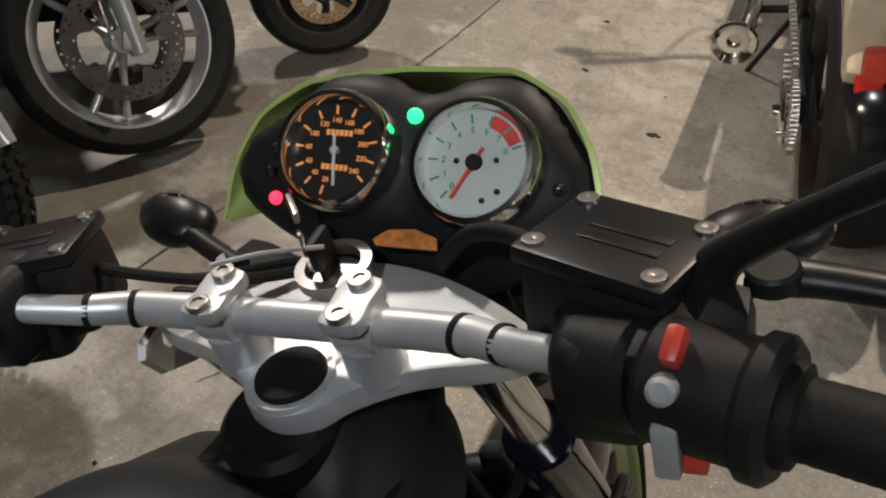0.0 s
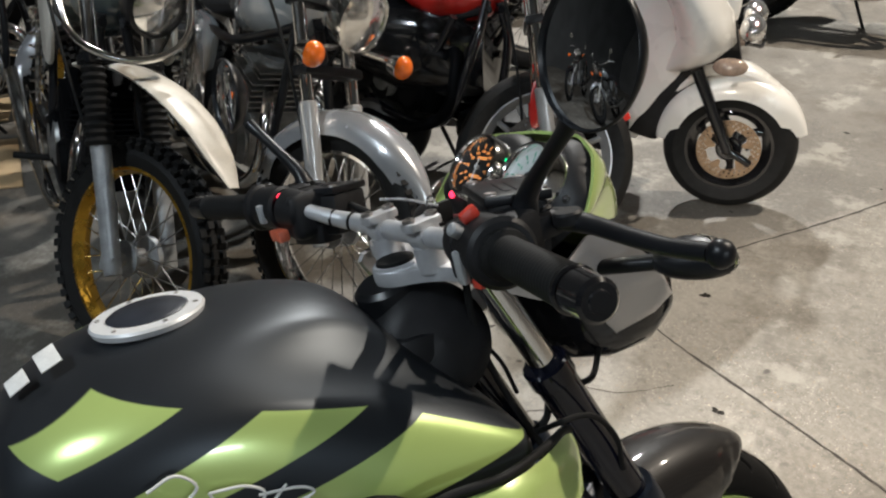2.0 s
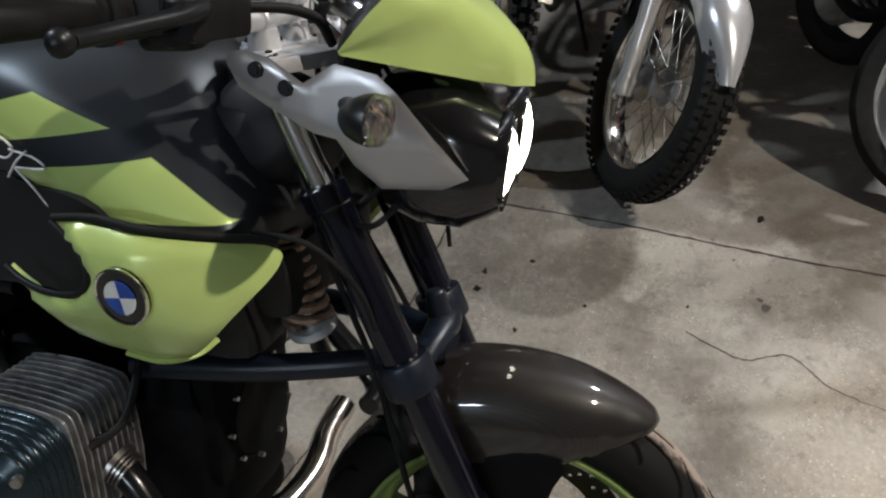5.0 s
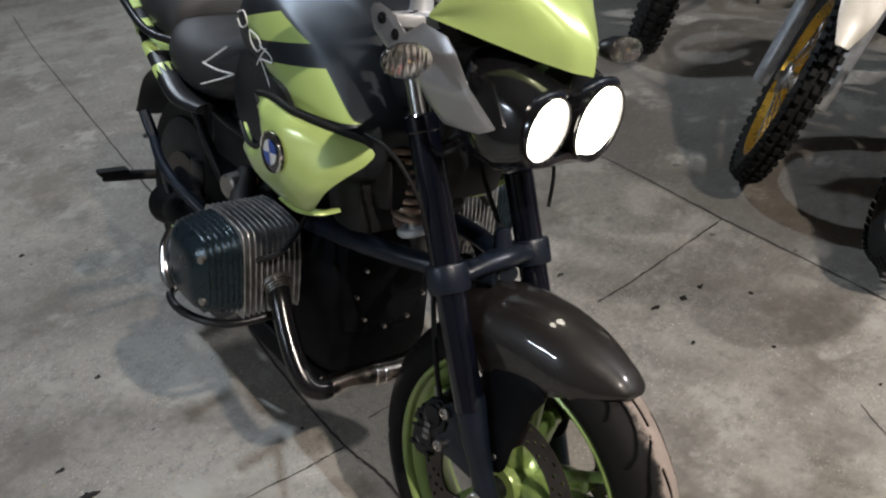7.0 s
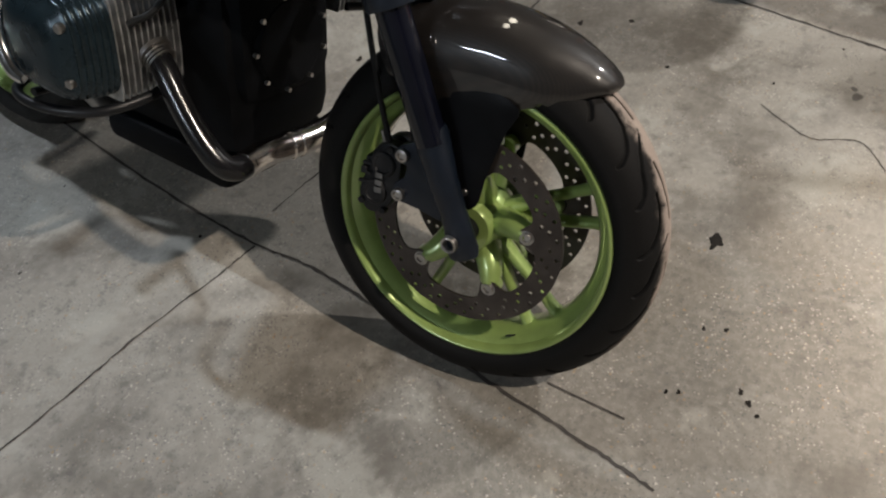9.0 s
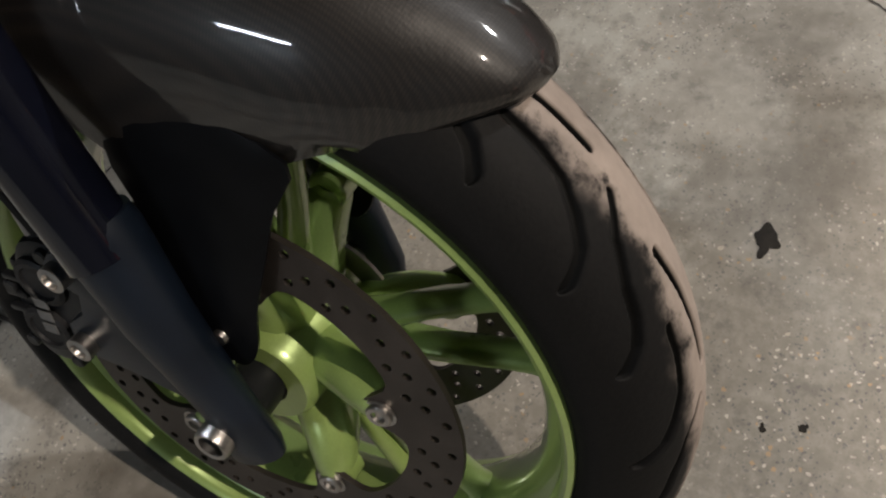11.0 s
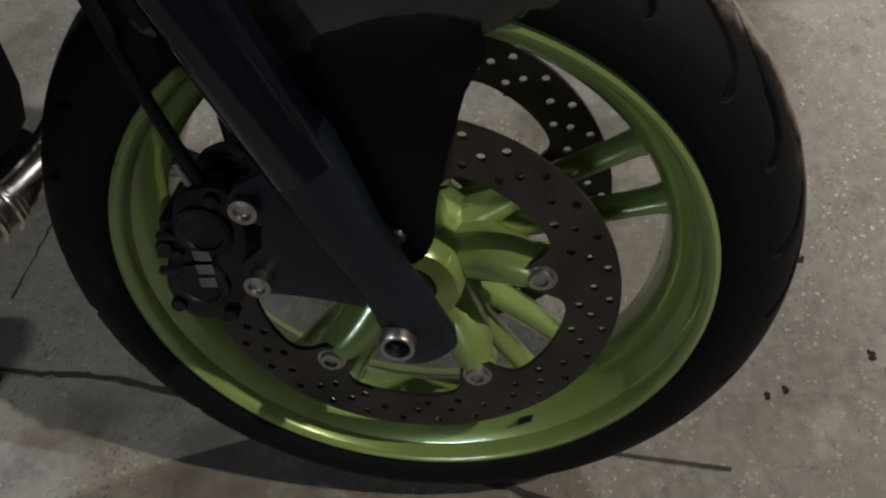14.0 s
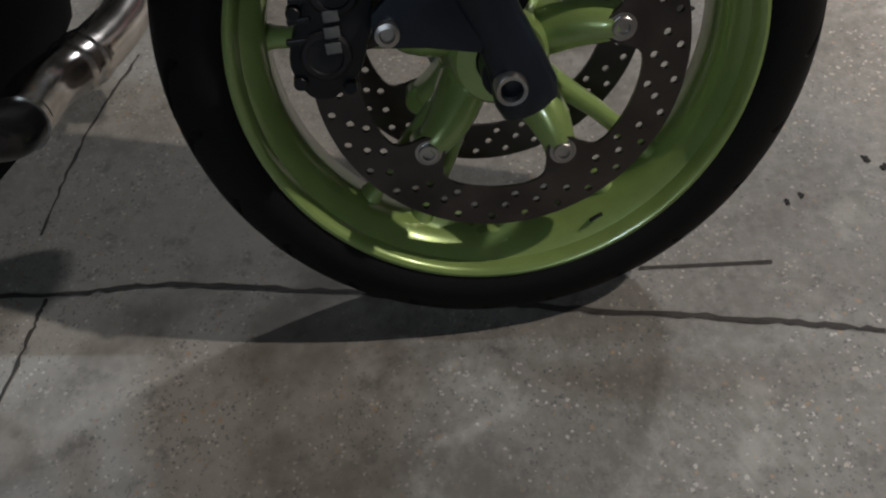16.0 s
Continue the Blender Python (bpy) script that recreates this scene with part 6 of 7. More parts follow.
part("subframe", merged(*[tube([(s * 0.09, -0.42, -0.42), (s * 0.11, -0.62, -0.40), (s * 0.11, -0.9, -0.34), (s * 0.08, -1.12, -0.27)], 0.013, 12) for s in (1, -1)], *[tube([(s * 0.10, -0.56, -0.62), (s * 0.11, -0.72, -0.48), (s * 0.11, -0.86, -0.35)], 0.012, 12) for s in (1, -1)]), black_satin, bike, "black rear frame tubes", MF)
part("battery_box", merged(box((0, -0.60, -0.46), (0.20, 0.24, 0.16), 0.03), box((0.0, -0.56, -0.60), (0.16, 0.2, 0.14), 0.02)), black_plastic, bike, "black box under the seat", MF)
for side in (1, -1):
    part("throttle_body", rod((side * 0.11, -0.47, -0.50), (side * 0.175, -0.46, -0.505), 0.028, seg=20, bevel=0.004), steel, bike, "steel throttle body", MF)
part("tail_fairing", loft([seat_ring(-0.86, 0.10, -0.29, -0.40, 0), seat_ring(-1.05, 0.10, -0.25, -0.36, 0), seat_ring(-1.20, 0.08, -0.21, -0.29, 0), seat_ring(-1.27, 0.05, -0.20, -0.25, 0)]), black_satin, bike, "black tail fairing", MF, 60)
part("rear_mudguard", moved(tube([(-0.015, -0.82, -0.46), (-0.015, -1.02, -0.40), (-0.015, -1.24, -0.46), (-0.015, -1.37, -0.60)], [0.06, 0.075, 0.08, 0.07], 14, 5, 0.25), I4), black_plastic, bike, "black rear mudguard", MF)
MR = MF @ Matrix.Translation((-0.045, -1.02, -0.763))
rear_wheel = cast_wheel("rear_wheel", "cast lime green rear wheel", MR, 0.226, 0.068, 30, 0.06)
# black plate added over the rear wheel so that it stays dark
dark_sector = [(0.232 * math.cos(radians(a)), 0.232 * math.sin(radians(a))) for a in range(-20, 171, 10)] + [(0.105 * math.cos(radians(a)), 0.105 * math.sin(radians(a))) for a in range(170, -21, -10)]
part("wheel_dark_plate", moved(plate(dark_sector, 0.006, 0.002), Matrix.Translation((0.078, 0, 0)) @ YZ), black_plastic, bike, "black plate added to darken the rear wheel", MR)
part("tyre", lathe([(0.218, 0.060), (0.232, 0.070), (0.256, 0.079), (0.278, 0.077), (0.295, 0.060), (0.305, 0.036), (0.310, 0.0), (0.305, -0.036), (0.295, -0.060), (0.278, -0.077), (0.256, -0.079), (0.232, -0.070), (0.218, -0.060)], 96, True), black_rubber, rear_wheel, "wide black rear tyre", MR)
part("swing_arm", tube([(0.09, -0.62, -0.66), (0.125, -0.80, -0.70), (0.105, -0.92, -0.74), (0.090, -1.02, -0.763)], [0.035, 0.042, 0.045, 0.06], 18), engine_dark, bike, "dark single-sided swing arm", MF)
part("final_drive", merged(lathe([(0.0, 0.125), (0.05, 0.122), (0.085, 0.108), (0.112, 0.085), (0.118, 0.062), (0.10, 0.05), (0.0, 0.05)], 40), box((0.085, 0.10, 0.01), (0.06, 0.16, 0.10), 0.025)), engine_dark, bike, "dark final drive housing", MR)
part("rear_caliper", box((0.07, 0.10, 0.115), (0.06, 0.09, 0.07), 0.012), black_satin, bike, "black rear brake caliper", MR)
part("rear_disc", lathe([(0.06, -0.002), (0.138, -0.002), (0.138, 0.002), (0.06, 0.002)], 60, True), disc_steel, rear_wheel, "", MR @ Matrix.Translation((0.095, 0, 0)))

# ---------------------------------------------------------------- the other machines
spoke_steel = surface("spoke_steel", (0.55, 0.54, 0.52), 0.25, 1.0)
fork_grey = surface("grey_cast_fork", (0.34, 0.35, 0.36), 0.4, 0.5)
cream_plastic = surface("cream_white_plastic", (0.62, 0.58, 0.51), 0.35, 0.0, 0.15, 10, 300, 0.1, coat=0.3)
silver_lacquer = surface("silver_lacquer", (0.52, 0.53, 0.55), 0.25, 0.6, 0.06, 8, 500, 0.03, coat=0.6)
teal_lacquer = surface("grey_green_lacquer", (0.05, 0.065, 0.07), 0.2, 0.3, 0.1, 8, 500, 0.03, coat=0.8)
pale_lacquer = surface("pale_grey_lacquer", (0.34, 0.36, 0.37), 0.2, 0.2, 0.1, 8, 500, 0.03, coat=0.8)
dark_lacquer = surface("black_lacquer", (0.012, 0.012, 0.014), 0.16, 0.0, 0.2, 8, 500, 0.03, coat=0.8)
lamp_glass = surface("headlamp_reflector", (0.75, 0.75, 0.74), 0.12, 0.9, 0.15, 60, 200, 0.3, coat=1.0)
cast_grey = surface("grey_engine_casting", (0.24, 0.24, 0.235), 0.42, 0.7, 0.3, 25, 300, 0.4)
wheel_silver = surface("silver_wheel_lacquer", (0.42, 0.42, 0.42), 0.35, 0.6, 0.15, 20, 500, 0.1)


def plain_tyre(r, w, bead):
    h = w / 2
    return lathe([(bead - 0.006, h * 0.70), (bead + 0.010, h * 0.86), ((bead + r) / 2, h), (r - 0.018, h * 0.82), (r - 0.006, h * 0.5), (r, 0), (r - 0.006, -h * 0.5), (r - 0.018, -h * 0.82), ((bead + r) / 2, -h), (bead + 0.010, -h * 0.86), (bead - 0.006, -h * 0.70)], 72, True)


def block_tyre(r, w, bead, step, height):
    """A tyre with tread blocks in staggered rows."""
    bits = [plain_tyre(r - height, w * 0.94, bead)]
    count = int(2 * math.pi * r / step)
    for k in range(count):
        for row, x in enumerate((-0.42, -0.17, 0.17, 0.42)):
            a = 2 * math.pi * (k + (0.5 if row in (1, 2) else 0)) / count
            drop = abs(x) ** 2 * 0.075
            b = box((x * w, 0, r - height / 2 - drop), (w * 0.19, step * 0.52, height * 1.5), 0)
            bits.append(moved(b, Matrix.Rotation(a, 4, "X") @ (Matrix.Translation((x * w, 0, r - drop)) @ Matrix.Rotation(x * 1.3, 4, "Y") @ Matrix.Translation((-x * w, 0, -r + drop)))))
    return merged(*bits)


def tread_blocks(wheel, m, r, w, step, height):
    """The coarse tread blocks of a wheel, each a part of its own."""
    count, first = int(2 * math.pi * r / step), None
    for k in range(count):
        for row, x in enumerate((-0.42, -0.17, 0.17, 0.42)):
            a = 2 * math.pi * (k + (0.5 if row in (1, 2) else 0)) / count
            at = m @ Matrix.Rotation(a, 4, "X") @ Matrix.Translation((x * w, 0, r - abs(x) ** 2 * 0.075)) @ Matrix.Rotation(x * 1.3, 4, "Y") @ Matrix.Translation((0, 0, -height / 2))
            if first is None:
                first = part("tread_block", box((0, 0, 0), (w * 0.19, step * 0.52, height * 1.5), 0), black_rubber, wheel, "", at)
            else:
                again(first, wheel, at)


def spoked_parts(parent, m, bead, w, rim_mat, hub=0.045, drum=0.0):
    h = w * 0.32
    rim = part("rim", lathe([(bead + 0.004, h), (bead + 0.004, h - 0.006), (bead - 0.012, h - 0.010), (bead - 0.020, 0), (bead - 0.012, -h + 0.010), (bead + 0.004, -h + 0.006), (bead + 0.004, -h), (bead - 0.014, -h - 0.002), (bead - 0.026, 0), (bead - 0.014, h + 0.002)], 72, True), rim_mat, parent, "", m)
    lines = []
    for k in range(32):
        a, b = 2 * math.pi * k / 32, 2 * math.pi * (k + (2.2 if k % 2 else -2.2)) / 32
        x = 0.032 * (1 if k % 4 < 2 else -1)
        lines.append(rod((x, hub * math.cos(b), hub * math.sin(b)), (0, (bead - 0.018) * math.cos(a), (bead - 0.018) * math.sin(a)), 0.0021, seg=5))
    tagged(part("spokes", merged(*lines), spoke_steel, rim, "thin wire spokes", m), kind="stuff")
    part("hub", lathe([(0.0, 0.058), (0.016, 0.058), (0.018, 0.046), (hub + 0.006, 0.040), (hub + 0.004, 0.030), (0.026, 0.020), (0.026, -0.020), (max(hub + 0.004, drum), -0.026), (max(hub + 0.006, drum), -0.044), (0.018, -0.048), (0.016, -0.058), (0, -0.058)], 36), fork_grey, rim, "", m)
    return rim


def cast_parts(parent, m, bead, w, material, arms=3, discs=True):
    h = w * 0.36
    bits = [lathe([(bead + 0.006, h), (bead + 0.002, h - 0.008), (bead - 0.018, h - 0.018), (bead - 0.024, 0), (bead - 0.018, -h + 0.018), (bead + 0.002, -h + 0.008), (bead + 0.006, -h), (bead - 0.008, -h - 0.001), (bead - 0.032, 0), (bead - 0.008, h + 0.001)], 72, True), rod((-0.045, 0, 0), (0.045, 0, 0), 0.036, seg=28, bevel=0.006)]
    for k in range(arms):
        turn = Matrix.Rotation(2 * math.pi * k / arms + 0.4, 4, "X")
        for s in (-1, 1):
            bits.append(moved(tube([(0, 0.02, s * 0.006), (0, 0.10, s * 0.022), (0, bead - 0.022, s * 0.045)], [0.017, 0.012, 0.013], 10, 4, 0.8), turn))
    rim = part("rim", merged(*bits), material, parent, "", m)
    if discs:
        for s in (1, -1):
            part("brake_disc", brake_disc(0.150, 0.112, 0.092, 20), disc_steel, rim, "drilled brake disc", m @ Matrix.Translation((s * 0.062, 0, 0)))
    return rim


def front_fender(r, w, a0, a1, mat_, parent, m, skirt=0.035, name="front_mudguard", label=""):
    rings = []
    for k in range(31):
        a = radians(a0 + (a1 - a0) * k / 30)
        end = min(1, 0.35 + 3.2 * min(k, 30 - k) / 30)
        ring = []
        for i in range(15):
            q = -1 + 2 * i / 14
            x = w / 2 * math.sin(q * math.pi / 2) * end
            rr = r - skirt * (1 - math.cos(q * math.pi / 2)) ** 1.4 - (1 - end) * 0.012
            ring.append((x, rr * math.cos(a), rr * math.sin(a)))
        rings.append(ring)
    return part(name, thickened(loft(rings, closed=False, caps=False), 0.003), mat_, parent, label, m, 60)


def street_machine(name, label, place, c):
    """A motorcycle from its front axle's foot: x to its right, y ahead, z up. c: what sets it apart."""
    b = thing(name, place)
    tagged(b, label, "motorcycle", "parked machines")
    R, bead, w = c["tyre"]
    R2, bead2, w2 = c.get("rear", (R, bead, w))
    base = c.get("wheelbase", 1.42)
    # the front end turns about the line of the fork
    rake = math.tan(radians(c.get("rake", 27)))
    front = place @ Matrix.Translation((0, 0.02, R)) @ Matrix.Rotation(radians(c.get("steer", 0)), 4, Vector((0, -rake, 1)).normalized()) @ Matrix.Translation((0, -0.02, -R))
    ax, rx = front @ Matrix.Translation((0, 0, R)), place @ Matrix.Translation((0, -base, R2))
    for m, rr, bb, ww, nm in ((ax, R, bead, w, "front_wheel"), (rx, R2, bead2, w2, "rear_wheel")):
        knobs = c.get("knobs")
        single = name == "trail_bike"
        wheel = part(nm, plain_tyre(rr - knobs[1], ww * 0.94, bb) if single else block_tyre(rr, ww, bb, knobs[0], knobs[1]) if knobs else plain_tyre(rr, ww, bb), black_rubber, b, "black knobby tyre" if knobs else "black tyre", m)
        if single:
            tread_blocks(wheel, m, rr, ww, knobs[0], knobs[1])
        if c.get("spoked", True):
            spoked_parts(wheel, m, bb, ww, c["rim"], drum=c.get("drum", 0.0))
        else:
            cast_parts(wheel, m, bb, ww, c["rim"])
    # fork
    top = c.get("fork_top", 0.62)

    def leg(x, h):
        return (x, 0.02 - rake * h, R + h)
    wide = c.get("fork_wide", 0.095)
    for s in (1, -1):
        low = c.get("slider", 0.30)
        f = part("fork_leg", merged(rod(leg(s * wide, -0.03), leg(s * wide, low), 0.024, 0.027, 24, 0.004), box((s * wide, 0.012, R), (0.036, 0.05, 0.05), 0.008)), c["fork_low"], b, "fork slider", front)
        part("fork_tube", rod(leg(s * wide, low), leg(s * wide, top), 0.0195, seg=24), c.get("fork_up", chrome), f, "chromed fork tube", front)
        if c.get("gaiter"):
            prof = []
            for k in range(25):
                prof.append((0.037 - 0.010 * k / 24 + (0.0055 if k % 2 else -0.003), 0.26 * k / 24))
            g = lathe([(0.0, 0)] + prof + [(0.0, 0.26)], 24, axis="Z")
            at = Vector(leg(s * wide, low - 0.01))
            way = Vector(leg(s * wide, low + 0.3)) - at
            part("gaiter", moved(g, Matrix.Translation(at) @ way.to_track_quat("Z", "Y").to_matrix().to_4x4()), black_rubber, f, "ribbed black rubber gaiter", front)
    part("yoke", merged(*[moved(box((0, 0, 0), (0.25, 0.06, 0.03), 0.008), Matrix.Translation(leg(0, h)) @ pose(0, 0, 0, 25, 0, 0)) for h in (top - 0.02, top - 0.2)]), c.get("yoke", black_satin), b, "", front)
    # mudguard
    if c["guard"][0] == "close":
        g = front_fender(R + 0.028, w * 1.35, c["guard"][2], c["guard"][3], c["guard"][1], b, ax, c.get("skirt", 0.045), label=c.get("guard_label", ""))
        for s in (1, -1):
            part("guard_stay", rod((s * 0.068, -0.03, R), (s * 0.062, -0.12, R + R * 0.93), 0.006, seg=8), chrome, g, "", front)
        if c.get("blade"):
            for s in (1, -1):
                side_blade = rounded([(0.14, 0.245), (0.03, 0.285), (-0.08, 0.28), (-0.10, 0.20), (-0.075, 0.10), (-0.045, 0.10), (-0.02, 0.19), (0.05, 0.225)], 3)
                part("guard_blade", moved(thickened(sheet(side_blade, lambda u, v: 0.078, 0.02, roll=0.012, depth=0.004), 0.004), (I4 if s > 0 else MIRROR) @ YZ), c["guard"][1], g, "", ax)
    elif c["guard"][0] == "high":
        line = [(0, -0.36, R + 0.45), (0, -0.22, R + 0.49), (0, -0.04, R + 0.485), (0, 0.12, R + 0.44), (0, 0.23, R + 0.375), (0, 0.30, R + 0.32)]
        part("front_mudguard", tube(line, [0.05, 0.066, 0.072, 0.066, 0.048, 0.018], 16, 6, 0.22), c["guard"][1], b, c.get("guard_label", ""), front)
    # headlamp, signals, bars
    hx, hy, hz = c.get("lamp", (0, -0.14, 0.98))
    hr = c.get("lamp_r", 0.085)
    lamp = part("headlamp", lathe([(0.0, -0.11), (hr * 0.55, -0.10), (hr * 0.9, -0.055), (hr, -0.005), (hr + 0.006, 0.0), (hr + 0.006, 0.010), (hr - 0.004, 0.014), (hr - 0.004, 0.005), (0.0, 0.0)], 40, axis="Y"), c.get("lamp_mat", chrome), b, "round headlamp shell", front @ Matrix.Translation((hx, hy, hz)) @ pose(0, 0, 0, -6, 0, 0))
    part("lamp_glass", lathe([(0.0, 0.028), (hr * 0.5, 0.022), (hr - 0.005, 0.006), (hr - 0.005, 0.001), (0.0, 0.001)], 40, axis="Y"), lamp_glass, lamp, "ribbed headlamp glass", front @ Matrix.Translation((hx, hy, hz)) @ pose(0, 0, 0, -6, 0, 0))
    if c.get("signals"):
        for s in (1, -1):
            sx = s * c["signals"]
            sig = part("turn_signal", blob((sx, hy + 0.03, hz - 0.105), (0.034, 0.030, 0.036), 20), orange_lens, b, "orange turn signal", front)
            part("signal_stem", rod((s * 0.05, hy - 0.03, hz - 0.085), (sx, hy + 0.0, hz - 0.10), 0.009, seg=12), chrome, sig, "", front)
            part("signal_cup", moved(lathe([(0.0, -0.05), (0.026, -0.035), (0.035, 0.0), (0.033, 0.004), (0.0, 0.0)], 24, axis="Y"), Matrix.Translation((sx, hy + 0.022, hz - 0.105))), chrome, sig, "", front)
    bh = c.get("bar", 1.08)
    bar = part("handlebar", tube([(-0.40, -0.52, bh), (-0.26, -0.44, bh + 0.03), (-0.10, -0.36, bh - 0.03), (0.10, -0.36, bh - 0.03), (0.26, -0.44, bh + 0.03), (0.40, -0.52, bh)], 0.0115, 12), chrome, b, "chromed handlebar", front)
    for s in (1, -1):
        part("grip", rod((s * 0.28, -0.452, bh + 0.027), (s * 0.405, -0.523, bh - 0.001), 0.0165, seg=16, bevel=0.003), black_rubber, bar, "", front)
        mir = part("mirror", tube([(s * 0.24, -0.43, bh + 0.03), (s * 0.27, -0.40, bh + 0.11), (s * 0.32, -0.39, bh + 0.19)], 0.005, 8), chrome, b, "round mirror on a thin stem", front)
        part("mirror_head", moved(lathe([(0.0, 0.022), (0.035, 0.016), (0.055, 0.0), (0.052, -0.005), (0.0, -0.003)], 28, axis="Y"), Matrix.Translation((s * 0.335, -0.39, bh + 0.23))), c.get("mirror_mat", chrome), mir, "", front)
        part("hand_lever", tube([(s * 0.24, -0.40, bh + 0.02), (s * 0.32, -0.43, bh + 0.012), (s * 0.41, -0.475, bh)], 0.006, 8), alloy, bar, "", front)
    # tank, seat, tail
    tz = c.get("tank_z", 0.84)
    tw = c.get("tank_w", 0.14)
    tank_rings = []
    for y, ww, hh, zz in ((-0.36, 0.35, 0.45, 0.05), (-0.40, 0.75, 0.85, 0.045), (-0.50, 1.0, 1.0, 0.03), (-0.62, 1.0, 1.0, 0.005), (-0.74, 0.82, 0.85, -0.03), (-0.84, 0.55, 0.55, -0.06), (-0.88, 0.3, 0.3, -0.075)):
        tank_rings.append([(tw * ww * math.cos(a), y, tz + zz + (0.10 if math.sin(a) > 0 else 0.115) * hh * math.sin(a)) for a in (2 * math.pi * i / 28 for i in range(28))])
    t = part("tank", loft(tank_rings), c["paint"], b, "fuel tank", place, 60)
    smoother(t, 1)
    part("tank_cap", moved(lathe([(0.0, 0), (0.035, 0), (0.036, 0.010), (0.028, 0.016), (0, 0.018)], 28, axis="Z"), Matrix.Translation((0, -0.52, tz + 0.128))), chrome, t, "", place)
    part("seat", tube([(0, -0.82, tz - 0.03), (0, -0.98, tz - 0.055), (0, -1.18, tz - 0.03), (0, -1.42, tz + 0.0)], [0.10, 0.14, 0.14, 0.10], 18, 6, 0.42), seat_black, b, "black seat", place)
    part("rear_mudguard", tube([(0, -1.18, tz - 0.12), (0, -1.45, tz - 0.10), (0, -1.70, tz - 0.24), (0, -1.76, tz - 0.36)], [0.07, 0.085, 0.075, 0.05], 14, 5, 0.28), c.get("rear_paint", c["guard"][1]), b, "", place)
    tail = part("tail_lamp", box((0, -1.72, tz - 0.18), (0.10, 0.05, 0.07), 0.015), red_plastic, b, "red tail lamp", place)
    # frame and engine
    fm = c.get("frame", black_satin)
    for s in (1, -1):
        part("frame_tube", tube([(s * 0.03, -0.36, tz + 0.02), (s * 0.08, -0.34, 0.60), (s * 0.11, -0.42, 0.33), (s * 0.12, -0.72, 0.28), (s * 0.12, -0.98, 0.36), (s * 0.10, -1.06, 0.66), (s * 0.10, -1.40, tz - 0.08)], c.get("frame_r", 0.015), 12), fm, b, "", place)
        part("frame_tube", tube([(s * 0.03, -0.34, tz + 0.0), (s * 0.13, -0.60, tz - 0.10), (s * 0.13, -0.85, tz - 0.13), (s * 0.10, -1.1, tz - 0.12)], c.get("frame_r", 0.015), 12), fm, b, "", place)
        if c.get("trellis"):
            zig = [(-0.40, tz - 0.04), (-0.48, 0.55), (-0.58, tz - 0.10), (-0.66, 0.55), (-0.76, tz - 0.13), (-0.84, 0.55), (-0.92, tz - 0.14)]
            for (y1, z1), (y2, z2) in zip(zig, zig[1:]):
                part("trellis_strut", rod((s * 0.135, y1, z1), (s * 0.135, y2, z2), 0.0135, seg=12), fm, b, "", place)
            part("trellis_rail", rod((s * 0.135, -0.42, 0.56), (s * 0.135, -0.90, 0.54), 0.0145, seg=12), fm, b, "", place)
    eng = part("engine", merged(box((0, -0.72, 0.43), (0.24, 0.40, 0.24), 0.05), rod((-0.15, -0.80, 0.42), (0.15, -0.80, 0.42), 0.10, seg=32, bevel=0.02), rod((-0.14, -0.62, 0.40), (0.14, -0.62, 0.40), 0.085, seg=32, bevel=0.02)), c.get("engine", cast_grey), b, "engine block", place)
    for k in range(8):
        part("cooling_fin", moved(box((0, 0, 0), (0.25 if k < 6 else 0.21, 0.20, 0.006), 0.002), Matrix.Translation((0, -0.60 + 0.006 * k, 0.545 + 0.020 * k)) @ pose(0, 0, 0, -12, 0, 0)), c.get("engine", cast_grey), eng, "", place)
    part("cylinder", moved(rod((0, 0, 0), (0, 0, 0.18), 0.075, seg=28), Matrix.Translation((0, -0.60, 0.53)) @ pose(0, 0, 0, -12, 0, 0)), c.get("engine", cast_grey), eng, "", place)
    for s in (1, -1):
        part("engine_cover", moved(lathe([(0.0, 0.03), (0.06, 0.026), (0.085, 0.012), (0.09, 0.0), (0.0, 0.0)], 36), Matrix.Translation((s * 0.125, -0.78, 0.42)) @ (I4 if s > 0 else MIRROR)), c.get("covers", chrome), eng, "polished engine cover", place)
    for s in ((1, -1) if c.get("twin_pipes") else (1,)):
        part("exhaust", tube([(s * 0.06, -0.50, 0.60), (s * 0.10, -0.40, 0.54), (s * 0.13, -0.40, 0.36), (s * 0.16, -0.60, 0.26), (s * 0.175, -0.95, 0.27), (s * 0.185, -1.20, 0.31), (s * 0.19, -1.72, 0.40)], [0.021, 0.021, 0.021, 0.021, 0.024, 0.04, 0.042], 16), c.get("pipe", chrome), b, "chromed exhaust", place)
        part("shock", merged(rod((s * 0.135, -1.34, R2 + 0.05), (s * 0.12, -1.22, tz - 0.10), 0.012, seg=12), tube([(s * 0.135 + 0.024 * math.cos(a), -1.33 + 0.10 * k / 60 + 0.024 * math.sin(a), R2 + 0.10 + (tz - 0.22 - R2) * k / 60) for k, a in ((k, 2 * math.pi * k / 8) for k in range(61))], 0.005, 6, 2)), chrome, b, "", place)
    for s in (1, -1):
        part("swing_arm", tube([(s * 0.10, -0.95, 0.36), (s * 0.115, -1.2, R2 + 0.02), (s * 0.115, -base - 0.03, R2)], 0.020, 12), fm, b, "", place)
        part("foot_peg", rod((s * 0.14, -0.86, 0.33), (s * 0.26, -0.88, 0.34), 0.012, seg=12, bevel=0.003), black_rubber, b, "", place)
    part("side_stand", rod((-0.13, -0.80, 0.28), (-0.27, -0.72, 0.02), 0.010, 0.009, 10), black_satin, b, "", place)
